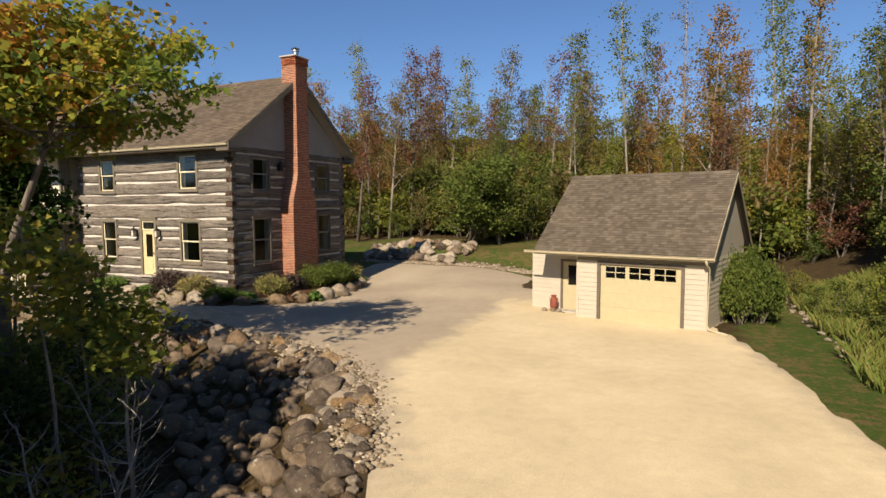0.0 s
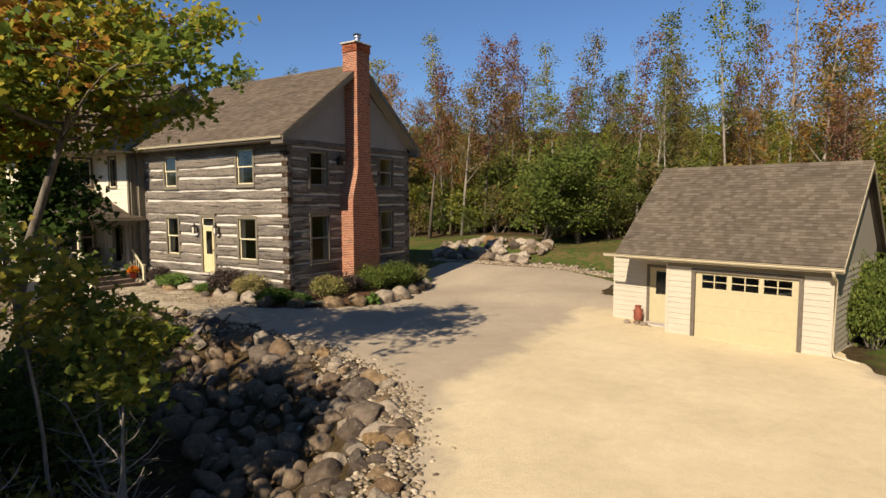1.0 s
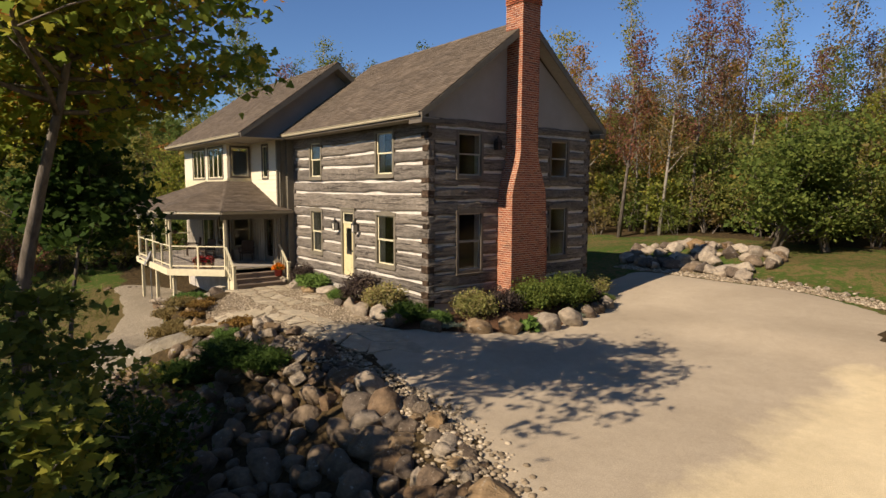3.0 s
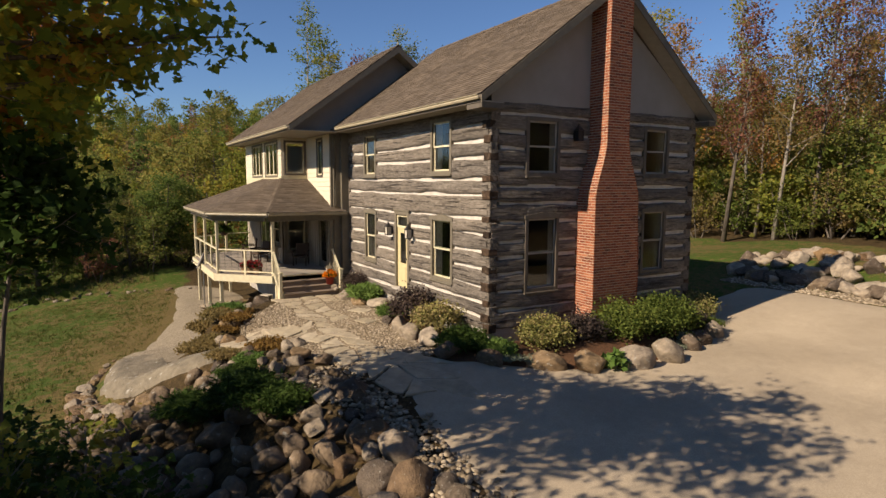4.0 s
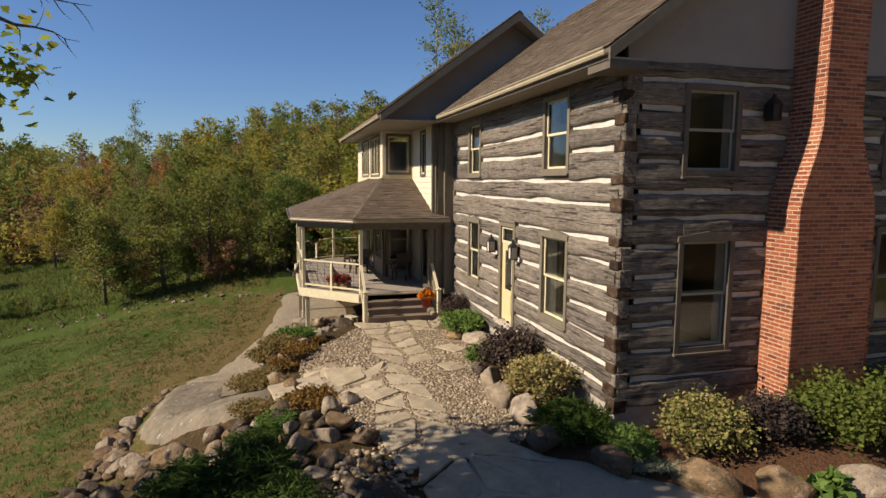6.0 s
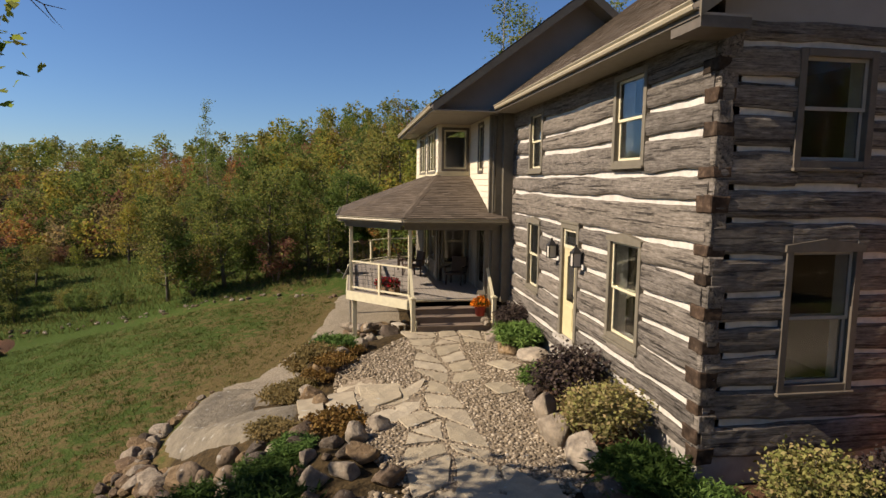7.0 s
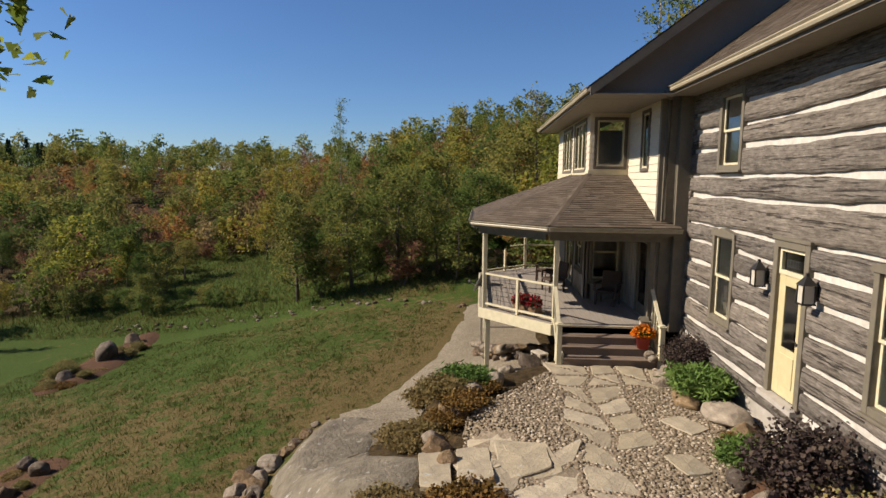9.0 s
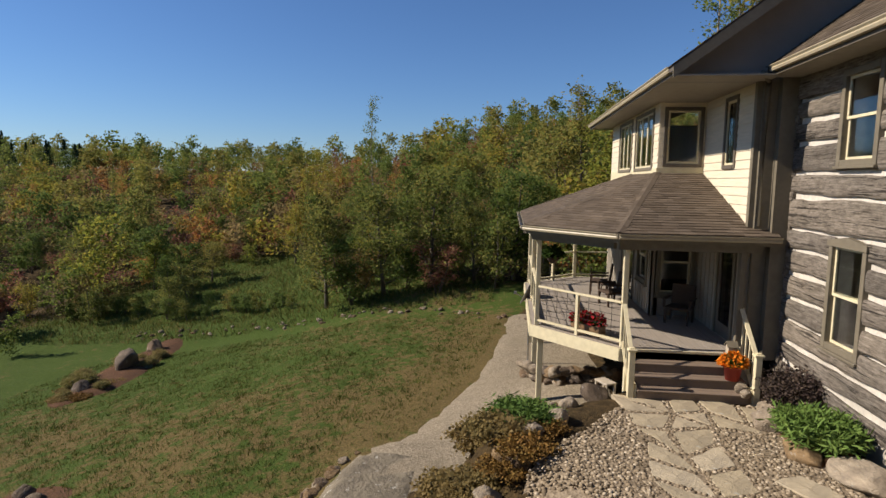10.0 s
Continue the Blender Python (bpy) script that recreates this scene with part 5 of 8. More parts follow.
for name, x in (("gable_wall_east", GU1), ("gable_wall_west", GX0 + 0.2)):
    bm = bmesh.new()
    q = [(x, 0.0, 2.5), (x, GV1, 2.5), (x, GV1, GE_Z - 0.13 + gk * (0.42)), (x, GRV, GRZ - 0.13), (x, 0.0, GE_Z - 0.13 + gk * 0.42)]
    f = bm.faces.new([bm.verts.new(v) for v in q])
    r = bmesh.ops.extrude_face_region(bm, geom=[f])
    bmesh.ops.translate(bm, vec=(-0.12, 0, 0), verts=[v for v in r["geom"] if isinstance(v, bmesh.types.BMVert)])
    bmesh.ops.recalc_face_normals(bm, faces=bm.faces)
    part(name, bm, M_SIDING_G, garage)
groof = gable_roof(garage, GX0, GX1, GE_V, 2 * GRV - GE_V, GRV, GRZ, GE_Z, GE_Z, M_SHINGLE_G, 61, both=False, tab=0.2)
rake_boards(groof, GX1, GE_V, 2 * GRV - GE_V, GRV, GRZ, GE_Z, GE_Z, M_GUTTER, 0.14)
rake_boards(groof, GX0 - 0.03, GE_V, 2 * GRV - GE_V, GRV, GRZ, GE_Z, GE_Z, M_GUTTER, 0.14)
part("soffit", boxes((GX0, GX1, GE_V + 0.02, 0.0, GE_Z - 0.19, GE_Z - 0.16), (GX0, -0.95, 0.0, GR, GE_Z - 0.19, GE_Z - 0.16)), M_SOFFIT, groof)
part("fascia", boxes((GX0, GX1, GE_V, GE_V + 0.02, GE_Z - 0.19, GE_Z - 0.02)), M_GUTTER, groof)
bm = bmesh.new()
gutter(bm, GX0 - 0.45, GX1 + 0.02, GE_V, GE_Z - 0.02)
part("gutter", bm, M_GUTTER, groof, "cream gutter")
bm = bmesh.new()
tube(bm, [(GU1 + 0.02, GE_V - 0.05, GE_Z - 0.13), (GU1 + 0.04, GE_V + 0.05, GE_Z - 0.3), (GU1 + 0.04, -0.03, GE_Z - 0.45), (GU1 + 0.04, -0.06, 0.25), (GU1 + 0.1, -0.1, 0.08), (GU1 + 0.75, -0.28, 0.02)], [0.045] * 6, 8)
part("downspout", bm, M_GUTTER, groof, "cream downspout", smooth=True)
# trim
for u0, u1 in ((-1.0, -0.90), (GU1 - 0.08, GU1 + 0.03)):
    part("corner_board", boxes((u0, u1, -0.035, -0.023, 0, 2.5)), M_SIDING_G, garage)
part("frieze", boxes((-0.95, GU1, -0.04, -0.024, 2.36, 2.54)), M_TAUPE, garage, "taupe frieze board")
# overhead door
gd = thing("overhead_door", "", "")
gd.parent = garage
part("casing", boxes((-0.13, -0.005, -0.06, 0.1, 0, 2.33), (3.055, 3.18, -0.06, 0.1, 0, 2.33), (-0.005, 3.055, -0.058, 0.1, 2.215, 2.33), bevel=0.006), M_TAUPE_DARK, gd, "dark taupe door casing")
for z0, z1 in ((0.01, 0.553), (0.556, 1.103), (1.106, 1.603)):
    part("panel", boxes((0, 3.05, 0.02, 0.07, z0, z1)), M_GARDOOR, gd, "pale yellow door panel")
rows = [(0.20, 0.98), (1.13, 1.93), (2.08, 2.86)]
top = part("window_panel", pierced(bmesh.new(), 0.0, 3.05, 0.02, 0.07, 1.606, 2.21, [(a, b, 1.69, 2.14) for a, b in rows]), M_GARDOOR, gd, "pale yellow top panel")
for a, b in rows:
    part("muntin", boxes(((a + b) / 2 - 0.018, (a + b) / 2 + 0.018, 0.025, 0.05, 1.69, 2.14), (a, (a + b) / 2 - 0.018, 0.026, 0.049, 1.90, 1.93), ((a + b) / 2 + 0.018, b, 0.026, 0.049, 1.90, 1.93)), M_GARDOOR, top)
    part("pane", boxes((a, b, 0.052, 0.058, 1.69, 2.14)), M_GLASS, top, "dark pane")
# side door in the recess
sd = thing("door", "", "")
sd.parent = garage
sd.matrix_basis = pose(GU0 + 1.93, GR, 0.02)
part("casing", boxes((-0.56, -0.46, -0.05, 0.1, 0, 2.2), (0.46, 0.56, -0.05, 0.1, 0, 2.2), (-0.46, 0.46, -0.05, 0.1, 2.1, 2.2), bevel=0.005), M_TAUPE_DARK, sd, "dark taupe casing")
part("leaf", boxes((-0.46, -0.22, 0.0, 0.05, 0, 2.1), (0.22, 0.46, 0.0, 0.05, 0, 2.1), (-0.22, 0.22, 0.0, 0.05, 0, 1.1), (-0.22, 0.22, 0.0, 0.05, 1.95, 2.1)), M_GARDOOR, sd, "pale yellow half-glazed door")
part("pane", boxes((-0.22, 0.22, 0.02, 0.026, 1.1, 1.95)), M_GLASS, sd)


# ---- beds, stones and the flagstone path ----
BED_S = round_line([(-16.3, 17.0), (-17.3, 16.75), (-18.5, 16.7), (-19.7, 16.75), (-21.0, 17.1), (-22.3, 17.75), (-23.2, 17.3), (-24.8, 17.2), (-25.6, 17.75), (-25.8, 18.2), (-21.0, 18.25), (-16.6, 18.25)], 3)
solo("garden_bed", draped("garden_bed", BED_S, M_MULCH, 0.05, 0.3, 0.06, lambda x, y, d: 0.22 * smooth01(0.0, 0.7, d)), None, "brown mulched bed along the log wall", "garden bed", kind="structure")
BED_E = round_line([(-16.7, 16.6), (-15.7, 17.3), (-14.9, 18.4), (-14.2, 19.7), (-13.95, 21.0), (-14.2, 22.5), (-14.6, 24.0), (-15.3, 25.7), (-16.6, 26.8), (-16.7, 22.0), (-16.7, 18.2)], 3)
solo("garden_bed", draped("garden_bed", BED_E, M_MULCH, 0.05, 0.3, 0.06, lambda x, y, d: 0.28 * smooth01(0.0, 0.8, d)), None, "brown mulched bed under the gable wall", "garden bed", kind="structure")


def rock_mesh(seed, sub=3, rough=0.28, square=0.0):
    bm = bmesh.new()
    bmesh.ops.create_icosphere(bm, subdivisions=sub, radius=1.0)
    o = Vector((seed * 7.3, seed * 3.1, seed * 5.7))
    rr = random.Random(seed)
    cuts = [(Vector((rr.uniform(-1, 1), rr.uniform(-1, 1), rr.uniform(-1, 1))).normalized(), rr.uniform(0.48, 0.85)) for _ in range(13)]
    for v in bm.verts:
        p = v.co.copy()
        for n, d in cuts:
            e = p.dot(n) - d
            if e > 0:
                p -= n * e * 0.93
        p *= 1 + rough * 0.5 * noise.noise(v.co * 1.3 + o) + rough * 0.22 * noise.noise(v.co * 4 + o)
        v.co = p
    me = mesh_of("boulder", bm, M_ROCK, True)
    return me


ROCKS = [rock_mesh(k) for k in range(12)]
SMALL = [rock_mesh(40 + k, 2) for k in range(8)]


def repaint(me, mat, name):
    c = me.copy()
    c.name = name
    c.materials.clear()
    c.materials.append(mat)
    return c


PALES = [repaint(m, M_ROCK_PALE, "pale_boulder") for m in ROCKS[:8]]
OCHRES = [repaint(m, M_ROCK_OCHRE, "ochre_boulder") for m in ROCKS[4:9]]
SMALL_PALE = [repaint(m, M_ROCK_PALE, "pale_stone") for m in SMALL]


def stone(me, x, y, z, sx, sy, sz, rz, label, group, name="boulder", tilt=0.15, rnd=RNG):
    ob = new(name, me)
    ob.matrix_basis = Matrix.LocRotScale((x, y, z), Euler((rnd.uniform(-tilt, tilt), rnd.uniform(-tilt, tilt), rz)), (sx, sy, sz))
    return tagged(ob, label, "rock", group)


def rubble(name, label, items, mat):
    """Many stones as one heap."""
    verts, faces = [], []
    for me, m in items:
        i = len(verts)
        verts += [m @ v.co for v in me.vertices]
        faces += [tuple(i + q for q in p.vertices) for p in me.polygons]
    return solo(name, mesh_from(name, verts, faces, mat, True), None, label, "rocks", kind="stuff")


SHEET = [(-20.9, 12.4), (-19.9, 12.3), (-19.9, 11.4), (-22.0, 9.45), (-23.4, 9.1), (-25.3, 9.6), (-25.6, 10.9), (-23.9, 11.1), (-22.6, 11.3), (-21.9, 12.2)]


def scatter_bank():
    """Boulders over the slope below the driveway and the path."""
    rnd = random.Random(19)
    placed, deep = [], []
    tries = 0
    while len(placed) < 460 and tries < 30000:
        tries += 1
        x, y = rnd.uniform(-25.5, -1.8), rnd.uniform(2.5, 13.9)
        d = float(away_from(BANK, np.array([x]), np.array([y]))[0])
        ins = bool(inside_of(PLATEAU, np.array([x]), np.array([y]))[0])
        s = d if ins else -d
        if s > 0.45 or s < -3.6:
            continue
        if float(ramp_at(np.array([x]), np.array([y]))[0][0]) < 1.15 or inside_of(SHEET, np.array([x]), np.array([y]))[0] or away_from(SHEET + SHEET[:1], np.array([x]), np.array([y]))[0] < 0.32:
            continue
        r = rnd.choice((0.20, 0.26, 0.30, 0.36, 0.42, 0.50)) if x < -10 else rnd.choice((0.22, 0.28, 0.34, 0.42))
        if s > 0:
            r *= 0.55
        if x < -20.5:
            r *= 0.72
        if x < -19.5:
            r = min(r, 0.30)
        if any((x - a) ** 2 + (y - b) ** 2 < ((r + c) * 0.60) ** 2 for a, b, c in placed):
            continue
        placed.append((x, y, r))
        k = rnd.random()
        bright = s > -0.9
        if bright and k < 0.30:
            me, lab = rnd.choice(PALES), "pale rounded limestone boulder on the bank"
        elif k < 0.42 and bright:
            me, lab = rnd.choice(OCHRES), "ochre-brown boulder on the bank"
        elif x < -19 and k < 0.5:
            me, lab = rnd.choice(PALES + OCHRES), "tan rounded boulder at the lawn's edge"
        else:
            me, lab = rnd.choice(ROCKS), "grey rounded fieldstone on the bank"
        z = ground_z(x, y) + r * 0.22
        if x < -21.4 and y > 10.2:
            continue
        if s < -1.0 and x > -20:
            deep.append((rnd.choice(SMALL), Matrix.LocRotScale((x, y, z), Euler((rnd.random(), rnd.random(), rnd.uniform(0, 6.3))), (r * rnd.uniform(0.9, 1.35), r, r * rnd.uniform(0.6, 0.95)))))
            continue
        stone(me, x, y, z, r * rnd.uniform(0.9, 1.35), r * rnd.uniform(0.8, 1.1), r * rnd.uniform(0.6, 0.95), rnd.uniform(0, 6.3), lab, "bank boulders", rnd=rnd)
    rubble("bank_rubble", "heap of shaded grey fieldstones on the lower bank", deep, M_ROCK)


scatter_bank()
stone(OCHRES[1], -7.55, 12.55, 0.02, 0.52, 0.40, 0.36, 0.5, "large ochre-orange boulder beside the driveway", "bank boulders")
stone(PALES[2], -6.2, 11.35, -0.15, 0.42, 0.36, 0.34, 0.2, "large pale boulder beside the driveway", "bank boulders")
stone(PALES[3], -5.75, 10.5, -0.25, 0.45, 0.40, 0.36, 1.2, "large cream boulder beside the driveway", "bank boulders")
stone(OCHRES[2], -5.2, 9.6, -0.3, 0.40, 0.36, 0.32, 0.8, "brown boulder beside the driveway", "bank boulders")
stone(PALES[0], -4.9, 9.0, -0.3, 0.36, 0.33, 0.30, 2.2, "pale boulder beside the driveway", "bank boulders")
stone(ROCKS[5], -15.4, 13.9, 0.05, 0.62, 0.52, 0.55, 0.3, "large shaded grey boulder beside the slabs", "bank boulders")
stone(ROCKS[3], -13.6, 13.6, -0.05, 0.55, 0.45, 0.40, 1.3, "grey boulder at the driveway's edge", "bank boulders")

# boulders that edge the beds: x, y, half length, half width, half height, turn, kind
EDGE = [(-14.82, 18.62, 0.52, 0.34, 0.30, 0.9, "o"), (-14.30, 19.66, 0.46, 0.34, 0.32, 1.1, "o"), (-13.95, 20.86, 0.56, 0.42, 0.38, 1.4, "p"), (-14.02, 22.20, 0.55, 0.42, 0.36, 1.5, "p"), (-14.42, 23.6, 0.36, 0.30, 0.28, 1.8, "g"), (-14.66, 24.3, 0.30, 0.30, 0.26, 1.9, "g"), (-15.05, 25.5, 0.42, 0.30, 0.32, 2.1, "p"), (-15.6, 17.6, 0.42, 0.30, 0.24, 0.8, "g"), (-16.5, 16.85, 0.42, 0.36, 0.34, 0.2, "g"), (-17.55, 16.85, 0.46, 0.34, 0.34, 0.1, "p"), (-18.45, 16.8, 0.40, 0.34, 0.36, 0.2, "p"), (-19.4, 16.85, 0.42, 0.30, 0.34, 0.0, "p"), (-20.3, 16.95, 0.26, 0.2, 0.18, 0.4, "g"), (-22.6, 17.75, 0.58, 0.40, 0.24, 0.3, "t"), (-24.6, 17.25, 0.40, 0.32, 0.30, 0.8, "p"), (-23.4, 17.25, 0.40, 0.26, 0.22, 0.1, "o"), (-25.25, 17.6, 0.30, 0.26, 0.22, 0.5, "p"), (-21.75, 17.65, 0.26, 0.22, 0.26, 0.2, "o")]
for x, y, a, b, c, rz, k in EDGE:
    me = {"o": RNG.choice(OCHRES), "p": RNG.choice(PALES), "g": RNG.choice(ROCKS), "t": RNG.choice(PALES)}[k]
    lab = {"o": "brown-ochre edging boulder of the bed", "p": "pale limestone edging boulder of the bed", "g": "grey edging boulder of the bed", "t": "broad flat tan stone beside the door"}[k]
    g = 1.2 if x > -15.2 else 1.05
    stone(me, x, y, ground_z(x, y) + c * 0.5, a * g, b * g, c * g, rz, lab, "bed edging boulders", tilt=0.08)

# stones along the lower side of the path and at the porch
LOWER_EDGE = [(-25.95, 14.45, 0.42, 0.30, 0.28, "g"), (-25.4, 13.9, 0.26, 0.22, 0.2, "p"), (-24.9, 13.5, 0.22, 0.2, 0.18, "p"), (-24.3, 13.55, 0.3, 0.24, 0.22, "p"), (-23.7, 13.1, 0.3, 0.25, 0.22, "p"), (-23.1, 12.7, 0.32, 0.26, 0.22, "o"), (-22.4, 12.45, 0.34, 0.26, 0.24, "p"), (-21.75, 12.5, 0.32, 0.26, 0.24, "o"), (-21.2, 12.75, 0.28, 0.22, 0.2, "o"), (-20.0, 13.1, 0.26, 0.22, 0.2, "p"), (-19.3, 13.85, 0.30, 0.24, 0.22, "p"), (-18.9, 13.45, 0.28, 0.22, 0.24, "p"), (-18.1, 13.55, 0.34, 0.26, 0.24, "o"), (-17.4, 13.9, 0.3, 0.25, 0.2, "g"), (-26.3, 14.0, 0.24, 0.2, 0.18, "p"), (-22.9, 12.9, 0.26, 0.2, 0.18, "g")]
for x, y, a, b, c, k in LOWER_EDGE:
    me = {"o": RNG.choice(OCHRES), "p": RNG.choice(PALES), "g": RNG.choice(ROCKS)}[k]
    stone(me, x, y, ground_z(x, y) + c * 0.4, a, b, c, RNG.uniform(0, 6), {"o": "brown stone edging the flagstone path", "p": "pale stone edging the flagstone path", "g": "grey stone edging the flagstone path"}[k], "path edging stones", "stone")
rnd = random.Random(5)
for k in range(34):
    u = (k // 2) / 16
    x = -30.7 + 1.4 * min(1.0, u * 2) - 0.3 * max(0.0, u - 0.5)
    y = 13.2 + 0.75 * min(1.0, u * 2) + 3.0 * max(0.0, u - 0.5) + rnd.uniform(-0.06, 0.06)
    r = rnd.uniform(0.16, 0.25)
    stone(rnd.choice(PALES + OCHRES + ROCKS), x, y, ground_z(x, y) + r * 0.4 + (0.26 if k % 2 else 0), r * 1.3, r, r * 0.75, rnd.uniform(0, 6), "tan rounded stone stacked under the porch", "porch wall stones", "stone", rnd=rnd)
for k in range(40):
    u = k / 39
    x = -20.9 - 4.7 * u + rnd.uniform(-0.12, 0.12)
    y = 8.72 + 0.14 * (x + 23.2) ** 2 + rnd.uniform(-0.14, 0.14)
    r = rnd.uniform(0.12, 0.27) * (1.15 - 0.6 * u)
    stone(rnd.choice(PALES + OCHRES + ROCKS[:4]), x, y, ground_z(x, y) + r * 0.35, r * 1.35, r, r * 0.8, rnd.uniform(0, 6), "tan rounded stone along the lawn's edge", "lawn edging stones", "stone", rnd=rnd)

# mound of stones behind the driveway
rnd = random.Random(23)
heap = []
for k in range(120):
    u = rnd.random()
    x = -20.6 + 7.4 * u
    y = 33.0 + 5.2 * rnd.random() ** 1.3 + (0.8 if u < 0.2 else 0) - 0.8 * max(0.0, u - 0.7)
    r = rnd.uniform(0.16, 0.50)
    me, z, turn_ = rnd.choice(PALES + ROCKS + OCHRES[:2]), ground_z(x, y) + r * 0.35, rnd.uniform(0, 6)
    if r > 0.33:
        stone(me, x, y, z, r * 1.25, r, r * 0.8, turn_, "pale weathered boulder in the mound behind the drive", "mound boulders", rnd=rnd)
    else:
        heap.append((rnd.choice(SMALL), Matrix.LocRotScale((x, y, z), Euler((0, 0, turn_)), (r * 1.25, r, r * 0.8))))
rubble("mound_rubble", "small weathered stones heaped among the mound's boulders", heap, M_ROCK_PALE)
for k in range(22):
    x = rnd.uniform(-13.2, -8.0)
    r = rnd.uniform(0.08, 0.17)
    y = 33.2 + rnd.uniform(-0.3, 0.5)
    stone(rnd.choice(PALES + ROCKS), x, y, ground_z(x, y) + r * 0.2, r * 1.25, r, r * 0.8, rnd.uniform(0, 6), "small weathered stone on the gravel verge", "verge stones", "stone", rnd=rnd)
for k in range(60):
    u = k / 59
    x, y = 4.4 + 1.0 * u + rnd.uniform(-0.3, 0.3), 40 - 22 * u + rnd.uniform(-0.4, 0.4)
    r = rnd.uniform(0.07, 0.18)
    stone(rnd.choice(SMALL_PALE), x, y, ground_z(x, y) + r * 0.3, r * 1.3, r, r * 0.8, rnd.uniform(0, 6), "pale stone in the ditch beside the garage", "ditch stones", "stone", rnd=rnd)
for k in range(70):
    u = k / 69
    x = -41.5 + 1.2 * math.sin(u * 5) * 0.4 + rnd.uniform(-0.5, 0.5)
    y = 13.5 - 20 * u + rnd.uniform(-0.3, 0.3)
    if u < 0.25:
        x += 3.5 * (0.25 - u) * 4
    r = rnd.uniform(0.06, 0.16)
    stone(rnd.choice(SMALL + SMALL_PALE), x, y, ground_z(x, y) + r * 0.1, r * 1.3, r, r * 0.8, rnd.uniform(0, 6), "small pale stone along the far edge of the lawn", "lawn ditch stones", "stone", rnd=rnd)
# island bed on the lawn
ISLAND = round_line([(x - 1.7, y - 1.6) for x, y in [(-31.0, -1.6), (-33.0, -0.6), (-36.0, -1.0), (-39.2, -1.6), (-39.6, -2.9), (-37.2, -3.2), (-34.0, -3.1), (-31.8, -2.7)]], 4)
solo("island_bed", draped("island_bed", ISLAND, M_MULCH, 0.05, 0.35, 0.06, lambda x, y, d: 0.12 * smooth01(0, 0.8, d)), None, "red-brown mulched island bed on the lawn", "garden bed", kind="structure")
for x, y, a, b, c, lab in ((-35.4, -2.0, 0.85, 0.55, 0.75, "large grey boulder in the island bed"), (-37.9, -2.4, 0.55, 0.45, 0.45, "pale boulder in the island bed"), (-32.4, -1.9, 0.5, 0.4, 0.35, "grey boulder in the island bed"), (-36.4, -2.7, 0.35, 0.3, 0.25, "reddish boulder in the island bed")):
    x, y = x - 1.7, y - 1.6
    stone(ROCKS[int(a * 10) % 8], x, y, ground_z(x, y) + c * 0.5, a, b, c, 0.4, lab, "island boulders")
ISLAND2 = round_line([(-23.0, 2.8), (-24.6, 3.2), (-26.0, 2.8), (-26.2, 1.0), (-24.4, 0.2), (-22.8, 1.0)], 4)
solo("island_bed", draped("island_bed", ISLAND2, M_MULCH, 0.05, 0.35, 0.06), None, "small mulched bed on the lower lawn", "garden bed", kind="structure")
for k in range(6):
    a = k * 1.05
    x, y = -24.6 + 1.1 * math.cos(a), 1.8 + 0.9 * math.sin(a)
    stone(ROCKS[k], x, y, ground_z(x, y) + 0.15, 0.3, 0.25, 0.22, a, "grey stone in the small lawn bed", "island boulders", "stone")


# ---- flagstones ----
def flag_cells(seed, inside, x0, x1, y0, y1, pitch, split=0.5):
    """Irregular cells from a jittered grid (relaxed corners), shrunk apart."""
    rnd = random.Random(seed)
    nx, ny = int((x1 - x0) / pitch) + 2, int((y1 - y0) / pitch) + 2
    P = {}
    for i in range(nx):
        for j in range(ny):
            sh = 0.5 * pitch * (j % 2)
            P[i, j] = (x0 + i * pitch + sh + rnd.uniform(-0.30, 0.30) * pitch, y0 + j * pitch + rnd.uniform(-0.26, 0.26) * pitch)
    out = []
    for i in range(nx - 1):
        for j in range(ny - 1):
            q = [P[i, j], P[i + 1, j], P[i + 1, j + 1], P[i, j + 1]]
            k = rnd.random()
            cells = [q]
            if k > split:
                pass
            elif k < 0.28:
                cells = [[q[0], q[1], q[2]], [q[0], q[2], q[3]]]
            else:
                m1 = ((q[0][0] + q[1][0]) / 2, (q[0][1] + q[1][1]) / 2)
                m2 = ((q[2][0] + q[3][0]) / 2, (q[2][1] + q[3][1]) / 2)
                cells = [[q[0], m1, m2, q[3]], [m1, q[1], q[2], m2]]
            for c in cells:
                cx, cy = sum(p[0] for p in c) / len(c), sum(p[1] for p in c) / len(c)
                if inside(cx, cy):
                    out.append((cx, cy, c))
    return out


FLAGS = []


